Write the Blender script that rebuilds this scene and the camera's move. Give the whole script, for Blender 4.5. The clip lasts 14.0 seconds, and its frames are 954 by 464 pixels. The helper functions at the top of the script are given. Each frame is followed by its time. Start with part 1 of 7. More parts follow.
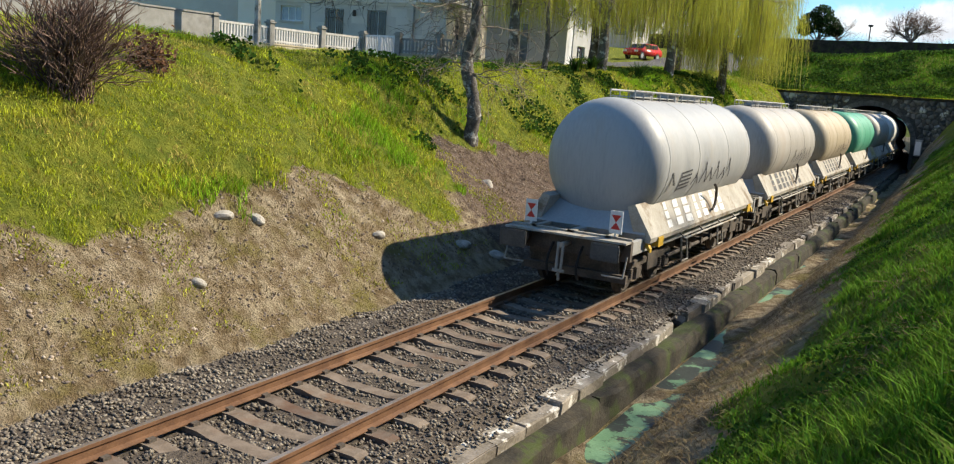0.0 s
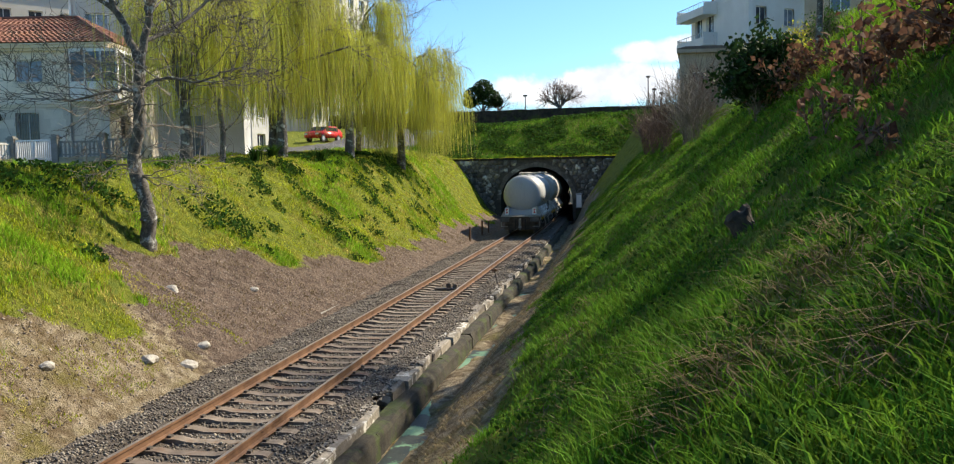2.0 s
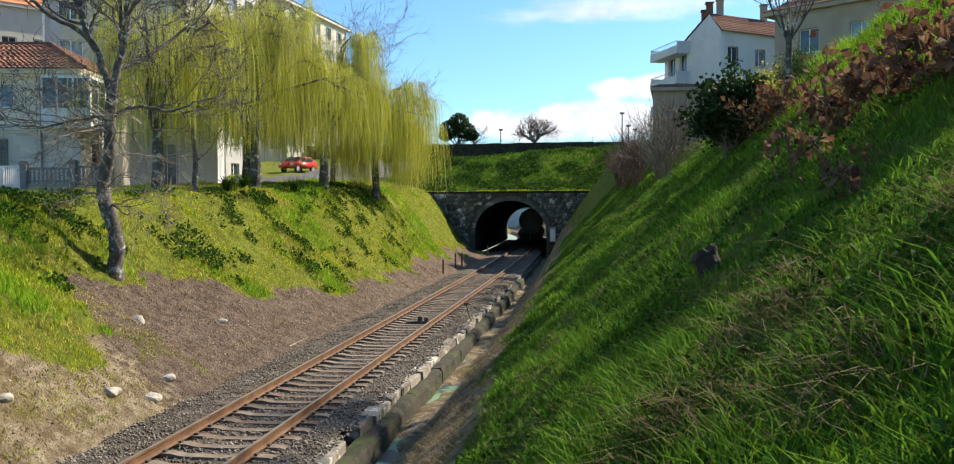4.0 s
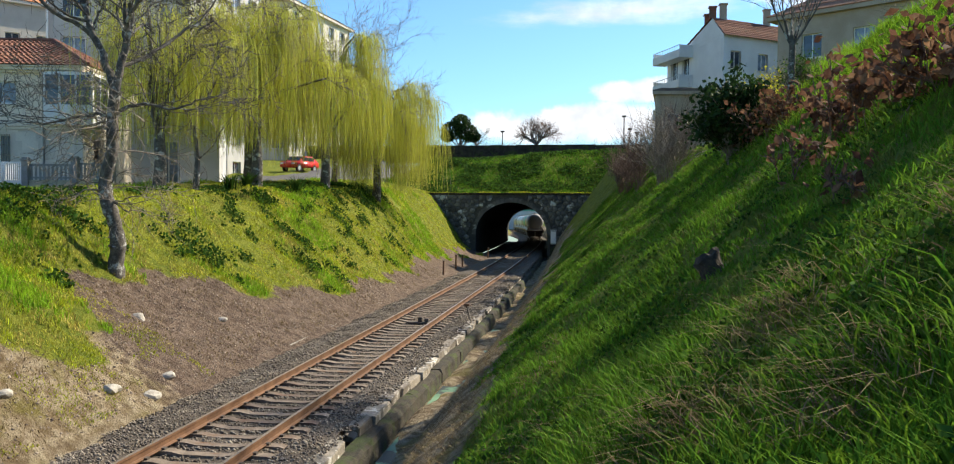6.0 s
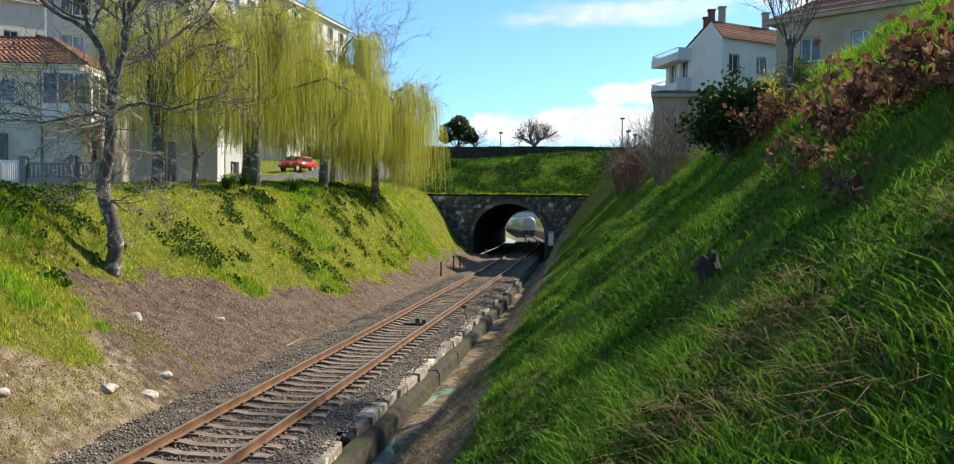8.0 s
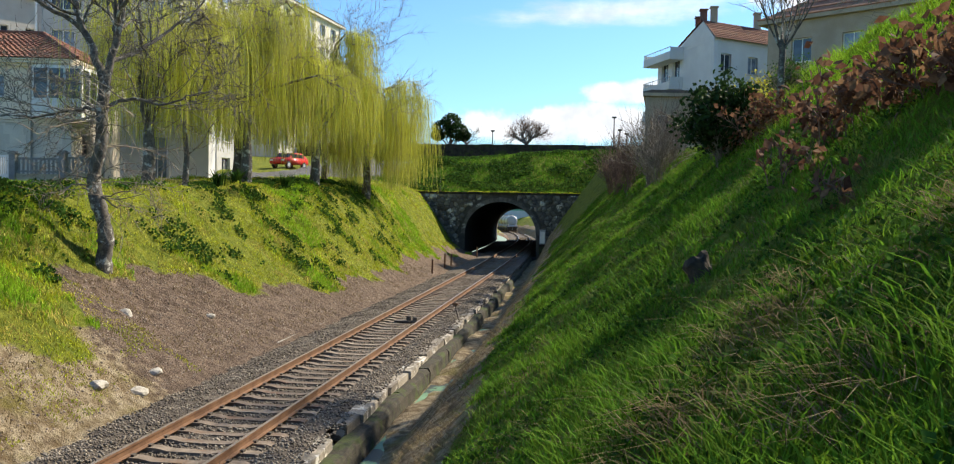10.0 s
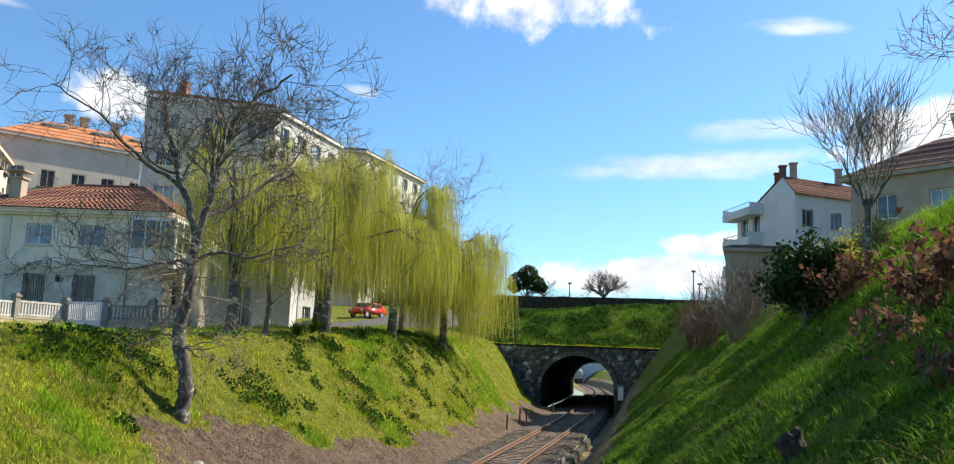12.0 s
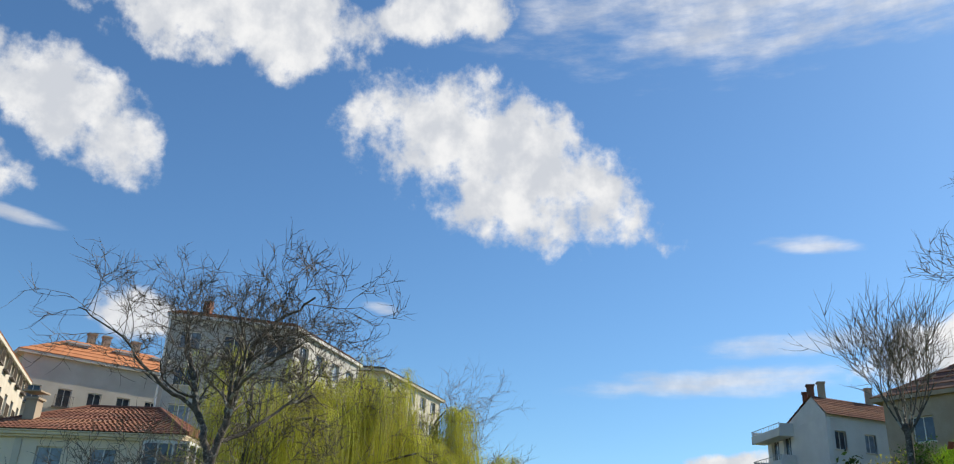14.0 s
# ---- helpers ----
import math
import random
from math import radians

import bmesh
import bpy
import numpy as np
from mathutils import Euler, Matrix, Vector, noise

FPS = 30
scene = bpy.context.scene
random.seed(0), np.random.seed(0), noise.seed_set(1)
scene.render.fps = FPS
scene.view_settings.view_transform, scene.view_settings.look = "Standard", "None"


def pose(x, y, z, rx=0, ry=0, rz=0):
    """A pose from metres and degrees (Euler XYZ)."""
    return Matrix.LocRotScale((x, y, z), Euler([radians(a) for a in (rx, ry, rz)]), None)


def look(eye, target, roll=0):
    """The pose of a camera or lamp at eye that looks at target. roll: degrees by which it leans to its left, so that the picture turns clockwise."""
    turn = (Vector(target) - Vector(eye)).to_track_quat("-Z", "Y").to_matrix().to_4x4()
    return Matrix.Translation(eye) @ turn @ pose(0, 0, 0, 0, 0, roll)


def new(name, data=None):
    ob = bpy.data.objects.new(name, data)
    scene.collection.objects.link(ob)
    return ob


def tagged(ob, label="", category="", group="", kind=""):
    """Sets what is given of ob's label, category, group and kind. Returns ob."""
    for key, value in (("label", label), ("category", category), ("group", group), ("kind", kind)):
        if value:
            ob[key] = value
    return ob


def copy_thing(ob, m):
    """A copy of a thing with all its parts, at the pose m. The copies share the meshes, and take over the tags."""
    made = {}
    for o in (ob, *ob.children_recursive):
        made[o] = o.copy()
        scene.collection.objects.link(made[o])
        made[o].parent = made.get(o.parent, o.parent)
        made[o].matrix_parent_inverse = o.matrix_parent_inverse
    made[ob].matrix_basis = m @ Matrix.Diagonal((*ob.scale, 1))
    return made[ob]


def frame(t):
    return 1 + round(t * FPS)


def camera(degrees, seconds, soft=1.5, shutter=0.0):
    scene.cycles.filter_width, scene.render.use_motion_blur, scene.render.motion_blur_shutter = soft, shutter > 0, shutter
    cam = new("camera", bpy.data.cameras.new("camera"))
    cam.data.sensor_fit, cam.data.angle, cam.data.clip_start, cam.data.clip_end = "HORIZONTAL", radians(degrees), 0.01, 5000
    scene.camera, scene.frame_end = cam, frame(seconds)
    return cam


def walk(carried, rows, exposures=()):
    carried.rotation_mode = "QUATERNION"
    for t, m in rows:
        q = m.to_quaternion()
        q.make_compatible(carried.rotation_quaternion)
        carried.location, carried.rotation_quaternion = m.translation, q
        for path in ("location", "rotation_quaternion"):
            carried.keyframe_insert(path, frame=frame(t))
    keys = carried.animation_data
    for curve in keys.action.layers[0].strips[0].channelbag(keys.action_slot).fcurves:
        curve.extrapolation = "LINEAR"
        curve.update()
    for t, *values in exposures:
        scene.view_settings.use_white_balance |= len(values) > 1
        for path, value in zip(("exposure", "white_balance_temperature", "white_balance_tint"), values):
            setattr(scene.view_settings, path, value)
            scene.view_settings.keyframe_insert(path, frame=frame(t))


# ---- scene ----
cam = camera(58.28, 14.0, soft=1.15)
# seconds, eye x y z, heading to the left of the track, pitch, roll
ROWS = [
    (0, 6.710, -0.119, 3.994, 29.62, -9.73, 4.03),
    (0.5, 6.749, 0.001, 4.039, 16.22, -5.46, 3.03),
    (1, 6.821, 0.004, 4.147, 11.81, -4.85, 0.31),
    (1.5, 6.873, -0.014, 4.198, 10.85, -4.74, -0.53),
    (2, 6.949, -0.013, 4.230, 9.94, -4.02, -1.18),
    (2.5, 6.993, -0.000, 4.243, 9.06, -3.80, -1.08),
    (3, 7.020, 0.003, 4.272, 8.35, -2.03, -0.56),
    (5.5, 7.003, 0.030, 4.261, 8.32, -1.81, 0.11),
    (6, 6.994, 0.017, 4.265, 8.24, -1.77, 0.36),
    (6.5, 6.995, 0.000, 4.255, 8.11, -1.76, 0.36),
    (7, 6.972, -0.008, 4.270, 8.04, -1.66, 0.57),
    (7.5, 6.985, 0.011, 4.273, 8.39, -1.68, 0.74),
    (8, 6.981, 0.006, 4.271, 8.08, -1.69, 0.71),
    (10.5, 6.976, -0.022, 4.297, 7.45, -1.84, 1.06),
    (11, 6.942, 0.002, 4.349, 7.57, 0.85, 1.07),
    (11.5, 6.930, 0.065, 4.414, 11.51, 4.90, 1.36),
    (12, 6.930, 0.097, 4.469, 12.88, 8.04, 2.26),
    (12.5, 6.858, 0.164, 4.557, 13.80, 12.67, 2.93),
    (13, 6.826, 0.191, 4.606, 14.79, 15.83, 3.12),
    (13.5, 6.791, 0.195, 4.657, 14.73, 18.92, 2.93),
    (14, 6.777, 0.245, 4.694, 14.78, 22.40, 2.69),
]


def aim(x, y, z, yaw, pitch, roll):
    a, b = radians(yaw), radians(pitch)
    return look((x, y, z), (x - math.sin(a) * math.cos(b), y + math.cos(a) * math.cos(b), z + math.sin(b)), roll)


walk(cam, [(t, aim(*r)) for t, *r in ROWS], [(0, 0.72), (0.5, 0.8), (3, 0.86), (10.5, 0.86), (11.5, 0.86), (12.5, 0.68), (14, 0.32)])

# ---- light and sky ----
SUN_DIR = Vector((0.72, 0.69, 0.0)).normalized()
SUN_EL = radians(38.5)
sun_data = bpy.data.lights.new("sun", "SUN")
sun_data.energy, sun_data.angle, sun_data.color = 4.9, radians(0.6), (1.0, 0.89, 0.69)
sun = new("sun", sun_data)
sun.matrix_world = look((0, 0, 60), Vector((0, 0, 60)) - Vector((SUN_DIR.x * math.cos(SUN_EL), SUN_DIR.y * math.cos(SUN_EL), math.sin(SUN_EL))))


class Nodes:
    """Short hand for node trees."""

    def __init__(self, tree):
        self.t = tree
        tree.nodes.clear()

    def n(self, kind, ins=None, **props):
        node = self.t.nodes.new(kind)
        for k, v in props.items():
            setattr(node, k, v)
        for k, v in (ins or {}).items():
            sock = node.inputs[k]
            if isinstance(v, bpy.types.NodeSocket):
                self.t.links.new(v, sock)
            else:
                sock.default_value = v
        return node

    def math(self, op, a, b=0.0, clamp=False):
        return self.n("ShaderNodeMath", {0: a, 1: b}, operation=op, use_clamp=clamp).outputs[0]

    def ramp(self, v, lo, hi):
        return self.n("ShaderNodeMapRange", {"Value": v, "From Min": lo, "From Max": hi}, interpolation_type="SMOOTHSTEP").outputs[0]

    def noise(self, vec, scale, detail=4.0, rough=0.55):
        return self.n("ShaderNodeTexNoise", {"Vector": vec, "Scale": scale, "Detail": detail, "Roughness": rough}).outputs["Fac"]

    def mix(self, f, a, b):
        m = self.n("ShaderNodeMix", data_type="RGBA")
        for sock, v in ((m.inputs["Factor"], f), (m.inputs[6], a), (m.inputs[7], b)):
            if isinstance(v, bpy.types.NodeSocket):
                self.t.links.new(v, sock)
            else:
                sock.default_value = v if isinstance(v, float) else (*v, 1.0) if len(v) == 3 else v
        return m.outputs[2]


def build_sky():
    world = bpy.data.worlds.new("world")
    scene.world = world
    world.use_nodes = True
    N = Nodes(world.node_tree)
    sky = N.n("ShaderNodeTexSky", sky_type="NISHITA", sun_disc=False, sun_elevation=SUN_EL, sun_rotation=math.atan2(SUN_DIR.x, SUN_DIR.y), altitude=100.0, air_density=1.0, dust_density=0.4, ozone_density=2.0)
    way = N.n("ShaderNodeTexCoord").outputs["Generated"]
    xyz = N.n("ShaderNodeSeparateXYZ", {0: way}).outputs
    az = N.math("MULTIPLY", N.math("ARCTAN2", xyz[0], xyz[1]), 57.2958)
    el = N.math("MULTIPLY", N.math("ARCSINE", xyz[2]), 57.2958)
    flat = N.n("ShaderNodeCombineXYZ", {0: az, 1: el}).outputs[0]
    billow = N.math("SUBTRACT", N.noise(flat, 0.22, 9.0, 0.6), 0.5)
    wisp = N.math("SUBTRACT", N.noise(N.n("ShaderNodeVectorMath", {0: flat, 1: (0.25, 1.0, 1.0)}, operation="MULTIPLY").outputs[0], 0.5, 8.0, 0.62), 0.5)
    # single clouds: centre, half width, half height in degrees, tilt, softness
    fluffy = [(-13.2, 26.8, 12.0, 5.6, -0.3), (-44, 26.5, 6.5, 3.6, -0.35), (-50, 22, 6.0, 2.4, -0.2), (-33, 34.5, 13.0, 3.6, 0.05), (-18, 36.5, 8.0, 2.4, 0.1),
              (3.2, 7.6, 4.2, 1.0, 0.05), (-1.0, 5.5, 10.0, 1.5, 0.02), (13, 5.0, 9.0, 2.0, 0.0), (14, 14.0, 5.0, 2.2, 0.1), (-37, 14.8, 3.2, 1.8, 0.1)]
    thin = [(2, 12.6, 10.5, 1.05, 0.05), (9, 15.0, 9.0, 0.9, 0.05), (8, 21.0, 3.5, 0.7, -0.1), (-21, 16.8, 1.6, 0.5, -0.1), (9, 36, 24, 4.0, 0.0), (-46, 19.5, 4.0, 0.5, -0.1)]

    def cloud(c, grain, gain):
        a, e, w, h, tilt = c
        da, de = N.math("SUBTRACT", az, float(a)), N.math("SUBTRACT", el, float(e))
        de = N.math("SUBTRACT", de, N.math("MULTIPLY", da, float(tilt)))
        r = N.math("ADD", N.math("POWER", N.math("ABSOLUTE", N.math("DIVIDE", da, float(w))), 2.0), N.math("POWER", N.math("ABSOLUTE", N.math("DIVIDE", de, float(h))), 2.0))
        return N.math("ADD", N.math("SUBTRACT", 1.0, r), N.math("MULTIPLY", grain, gain))

    cover = None
    for c in fluffy:
        v = N.ramp(cloud(c, billow, 3.6), 0.0, 0.7)
        cover = v if cover is None else N.math("MAXIMUM", cover, v)
    veil = None
    for c in thin:
        v = N.ramp(cloud(c, wisp, 3.0), -0.1, 1.5)
        veil = v if veil is None else N.math("MAXIMUM", veil, v)
    cover = N.math("MAXIMUM", cover, N.math("MULTIPLY", veil, 0.8))
    white = N.n("ShaderNodeMix", {"Factor": N.ramp(N.noise(flat, 0.35, 5.0), 0.35, 0.7)}, data_type="RGBA")
    white.inputs[6].default_value, white.inputs[7].default_value = (5.2, 5.45, 5.9, 1), (7.6, 7.6, 7.6, 1)
    tint = N.n("ShaderNodeMix", {"Factor": 1.0, 6: sky.outputs[0]}, data_type="RGBA", blend_type="MULTIPLY")
    tint.inputs[7].default_value = (0.66, 0.95, 1.15, 1)
    both = N.n("ShaderNodeMix", {"Factor": cover, 6: tint.outputs[2], 7: white.outputs[2]}, data_type="RGBA")
    back = N.n("ShaderNodeBackground", {"Color": both.outputs[2], "Strength": 0.096})
    N.n("ShaderNodeOutputWorld", {"Surface": back.outputs[0]})


build_sky()


# ---- materials ----
def mat(name, a, b, scale=6.0, rough=0.8, bump=0.2, fine=60.0, metal=0.0, stain=None, stain_at=(0.55, 0.75), stain_scale=1.2, isl=0.0, obj=0.0, leaf=False, bump_size=0.01, streak=False):
    """Two colours by coarse and fine noise, an optional stain, a fine relief; isl and obj: how far islands and objects differ in brightness."""
    m = bpy.data.materials.new(name)
    m.use_nodes = True
    N = Nodes(m.node_tree)
    co = N.n("ShaderNodeTexCoord").outputs["Object"]
    if obj:
        co = N.n("ShaderNodeVectorMath", {0: co, 1: N.math("MULTIPLY", N.n("ShaderNodeObjectInfo").outputs["Random"], 60.0)}, operation="ADD").outputs[0]
    if streak:
        co = N.n("ShaderNodeVectorMath", {0: co, 1: (1.0, 1.0, 0.15)}, operation="MULTIPLY").outputs[0]
    f = N.math("ADD", N.math("MULTIPLY", N.noise(co, scale), 0.6), N.math("MULTIPLY", N.noise(co, fine, 3.0), 0.4))
    col = N.mix(N.ramp(f, 0.36, 0.64), a, b)
    if stain:
        s = N.ramp(N.math("ADD", N.noise(co, stain_scale, 7.0, 0.65), 0.0), *stain_at)
        col = N.mix(s, col, stain)
    for gain, node, out in ((isl, "ShaderNodeNewGeometry", "Random Per Island"), (obj, "ShaderNodeObjectInfo", "Random")):
        if gain:
            r = N.n(node).outputs[out]
            v = N.math("ADD", N.math("MULTIPLY", r, 2 * gain), 1 - gain)
            h = N.n("ShaderNodeHueSaturation", {"Value": v, "Hue": N.math("ADD", N.math("MULTIPLY", r, 0.05 * gain), 0.5 - 0.025 * gain), "Color": col})
            col = h.outputs[0]
    ins = {"Base Color": col, "Roughness": N.math("ADD", N.math("MULTIPLY", N.noise(co, fine * 0.5), 0.25), rough - 0.12, True), "Metallic": metal}
    if bump:
        ins["Normal"] = N.n("ShaderNodeBump", {"Height": f, "Strength": bump, "Distance": bump_size}).outputs[0]
    if leaf:
        p = N.n("ShaderNodeBsdfPrincipled", ins | {"Specular IOR Level": 0.08})
        tr = N.n("ShaderNodeBsdfTranslucent", {"Color": col})
        sh = N.n("ShaderNodeMixShader", {0: 0.35, 1: p.outputs[0], 2: tr.outputs[0]}).outputs[0]
    else:
        sh = N.n("ShaderNodeBsdfPrincipled", ins).outputs[0]
    N.n("ShaderNodeOutputMaterial", {"Surface": sh})
    return m


def glass(name, tint, rough=0.06):
    m = bpy.data.materials.new(name)
    m.use_nodes = True
    N = Nodes(m.node_tree)
    co = N.n("ShaderNodeTexCoord").outputs["Object"]
    col = N.mix(N.ramp(N.noise(co, 1.3), 0.4, 0.6), tint, tuple(c * 0.6 for c in tint))
    sh = N.n("ShaderNodeBsdfPrincipled", {"Base Color": col, "Roughness": rough, "Specular IOR Level": 0.7})
    N.n("ShaderNodeOutputMaterial", {"Surface": sh.outputs[0]})
    return m


def ground_material():
    """Soil, clay, scree, grass floor and asphalt, laid out by the masks of the ground sheet."""
    m = bpy.data.materials.new("ground")
    m.use_nodes = True
    N = Nodes(m.node_tree)
    co = N.n("ShaderNodeTexCoord").outputs["Object"]
    big, mid, fin = N.noise(co, 0.5, 6.0), N.noise(co, 3.0, 7.0, 0.65), N.noise(co, 26.0, 5.0, 0.7)
    clay = N.mix(N.ramp(mid, 0.35, 0.65), (0.20, 0.14, 0.072), (0.46, 0.375, 0.25))
    clay = N.mix(N.ramp(fin, 0.5, 0.75), clay, (0.11, 0.075, 0.042))
    clay = N.mix(N.math("MULTIPLY", N.ramp(N.noise(co, 0.9, 8.0, 0.65), 0.48, 0.66), 0.8), clay, (0.20, 0.17, 0.04))
    clay = N.mix(N.math("MULTIPLY", N.ramp(N.noise(co, 1.7, 8.0, 0.7), 0.55, 0.7), 0.75), clay, (0.13, 0.085, 0.05))
    earth = N.mix(N.ramp(mid, 0.35, 0.65), (0.12, 0.083, 0.06), (0.24, 0.172, 0.127))
    earth = N.mix(N.ramp(fin, 0.5, 0.7), earth, (0.06, 0.042, 0.028))
    sod = N.mix(N.ramp(mid, 0.35, 0.65), (0.12, 0.155, 0.014), (0.23, 0.245, 0.026))
    sod = N.mix(N.ramp(fin, 0.6, 0.8), sod, (0.06, 0.06, 0.02))
    att = lambda k: N.n("ShaderNodeAttribute", attribute_name=k).outputs["Fac"]
    wob = N.math("MULTIPLY", N.math("SUBTRACT", mid, 0.5), 0.9)
    col = N.mix(N.ramp(N.math("ADD", att("clay"), wob), 0.35, 0.65), earth, clay)
    col = N.mix(N.ramp(N.math("ADD", att("grass"), wob), 0.4, 0.6), col, sod)
    tar = N.mix(fin, (0.13, 0.13, 0.13), (0.19, 0.185, 0.18))
    col = N.mix(N.ramp(att("road"), 0.4, 0.6), col, tar)
    h = N.math("ADD", N.math("MULTIPLY", mid, 1.0), N.math("MULTIPLY", fin, 0.5))
    b = N.n("ShaderNodeBump", {"Height": h, "Strength": 1.0, "Distance": 0.22})
    sh = N.n("ShaderNodeBsdfPrincipled", {"Base Color": col, "Roughness": 0.95, "Normal": b.outputs[0], "Specular IOR Level": 0.2})
    N.n("ShaderNodeOutputMaterial", {"Surface": sh.outputs[0]})
    return m


GROUND = ground_material()
# grass colours include the light: pale on sunlit banks, dark on shaded ones
GRASS_LIT = mat("sunlit_meadow_grass", (0.27, 0.33, 0.016), (0.52, 0.53, 0.04), 0.8, 0.7, 0, 8, isl=0.5, leaf=True, stain=(0.50, 0.40, 0.12), stain_at=(0.46, 0.66), stain_scale=0.9)
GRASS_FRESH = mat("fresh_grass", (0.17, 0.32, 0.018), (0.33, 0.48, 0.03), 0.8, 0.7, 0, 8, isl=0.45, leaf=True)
GRASS_SHADED = mat("shaded_lush_grass", (0.072, 0.17, 0.013), (0.145, 0.26, 0.022), 0.7, 0.85, 0, 8, isl=0.45, leaf=True, stain=(0.20, 0.19, 0.07), stain_at=(0.54, 0.72), stain_scale=0.8)
STRAW = mat("dry_grass", (0.17, 0.125, 0.065), (0.27, 0.205, 0.115), 2, 0.8, 0, 10, isl=0.4, leaf=True)
IVY = mat("ivy_leaf", (0.03, 0.075, 0.012), (0.07, 0.13, 0.02), 1.5, 0.85, 0, 9, isl=0.5, leaf=True)
BALLAST = mat("ballast_stone", (0.088, 0.069, 0.052), (0.25, 0.213, 0.172), 1.4, 0.9, 0.4, 40, isl=0.55)
BALLAST_BED = mat("ballast_bed", (0.045, 0.034, 0.025), (0.12, 0.094, 0.071), 14, 0.95, 1.0, 45, bump_size=0.05)
RUST = mat("rusty_rail", (0.11, 0.053, 0.028), (0.20, 0.105, 0.055), 3, 0.75, 0.3, 60, metal=0.2)
RAIL_TOP = mat("worn_rail_head", (0.34, 0.26, 0.2), (0.46, 0.38, 0.32), 4, 0.42, 0.1, 60, metal=0.7)
SLEEPER = mat("sleeper_concrete", (0.13, 0.098, 0.073), (0.22, 0.172, 0.133), 5, 0.9, 0.5, 50, obj=0.25, stain=(0.15, 0.085, 0.05), stain_at=(0.5, 0.7), stain_scale=2.0)
CONCRETE = mat("old_concrete", (0.25, 0.225, 0.19), (0.42, 0.40, 0.36), 3, 0.9, 0.5, 40, stain=(0.07, 0.065, 0.04), stain_at=(0.48, 0.62), stain_scale=1.4, obj=0.2)
KERB = mat("whitewashed_kerb", (0.13, 0.11, 0.085), (0.30, 0.26, 0.215), 2.4, 0.9, 0.7, 26, stain=(0.60, 0.57, 0.52), stain_at=(0.55, 0.62), stain_scale=3.6, obj=0.25)
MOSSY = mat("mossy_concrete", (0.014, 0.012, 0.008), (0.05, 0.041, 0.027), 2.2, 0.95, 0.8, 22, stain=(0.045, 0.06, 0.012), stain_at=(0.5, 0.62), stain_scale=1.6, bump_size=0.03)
STONE = mat("granite_masonry", (0.085, 0.08, 0.068), (0.19, 0.178, 0.15), 1.5, 0.92, 0.6, 18, isl=0.45, stain=(0.46, 0.45, 0.39), stain_at=(0.56, 0.64), stain_scale=1.1)
JOINT = mat("stone_joint", (0.05, 0.046, 0.04), (0.09, 0.085, 0.07), 6, 0.95, 0.4, 30)
SOOT = mat("sooty_lining", (0.03, 0.03, 0.03), (0.075, 0.07, 0.065), 1.5, 0.95, 0.4, 20)
BARK = mat("grey_bark", (0.06, 0.05, 0.042), (0.17, 0.15, 0.125), 6, 0.95, 1.0, 24, stain=(0.46, 0.45, 0.40), stain_at=(0.54, 0.62), stain_scale=3.4, bump_size=0.05)
TWIG = mat("bare_twig", (0.15, 0.122, 0.092), (0.26, 0.22, 0.175), 3, 0.9, 0, 20, isl=0.3)
DARK_TWIG = mat("dark_twig", (0.075, 0.062, 0.05), (0.15, 0.128, 0.105), 3, 0.9, 0, 20, isl=0.3)
RED_TWIG = mat("reddish_twig", (0.11, 0.065, 0.05), (0.18, 0.115, 0.085), 3, 0.9, 0, 20, isl=0.3)
WILLOW = mat("willow_strand", (0.42, 0.43, 0.055), (0.62, 0.60, 0.11), 0.6, 0.7, 0, 6, isl=0.3, leaf=True, stain=(0.36, 0.33, 0.15), stain_at=(0.5, 0.7), stain_scale=0.35)
OAK = mat("withered_leaf", (0.115, 0.056, 0.033), (0.23, 0.125, 0.075), 3, 0.8, 0, 20, isl=0.45, leaf=True)
DARK_LEAF = mat("evergreen_leaf", (0.018, 0.04, 0.012), (0.045, 0.08, 0.02), 3, 0.5, 0, 20, isl=0.5, leaf=True)
YELLOW_LEAF = mat("yellow_bloom", (0.45, 0.40, 0.03), (0.62, 0.58, 0.08), 3, 0.7, 0, 20, isl=0.3, leaf=True)
POND = mat("duckweed_water", (0.10, 0.20, 0.10), (0.17, 0.30, 0.17), 1.2, 0.55, 0.05, 30, stain=(0.025, 0.03, 0.02), stain_at=(0.49, 0.53), stain_scale=1.3)
TANK_GREY = mat("grey_tank_paint", (0.33, 0.335, 0.34), (0.41, 0.41, 0.405), 0.8, 0.5, 0.05, 20, stain=(0.38, 0.35, 0.31), stain_at=(0.55, 0.75), stain_scale=1.3, streak=True)
TANK_PALE = mat("pale_tank_paint", (0.33, 0.305, 0.27), (0.43, 0.405, 0.37), 0.9, 0.55, 0.05, 20, stain=(0.40, 0.32, 0.24), stain_at=(0.52, 0.75), stain_scale=1.1, streak=True)
TANK_TAN = mat("tan_tank_paint", (0.36, 0.29, 0.19), (0.45, 0.385, 0.28), 0.9, 0.6, 0.05, 20, stain=(0.30, 0.22, 0.14), stain_at=(0.52, 0.75), stain_scale=1.1, streak=True)
TANK_GREEN = mat("green_tank_paint", (0.06, 0.30, 0.19), (0.10, 0.38, 0.25), 0.9, 0.5, 0.05, 20, stain=(0.36, 0.42, 0.36), stain_at=(0.56, 0.75), stain_scale=1.1, streak=True)
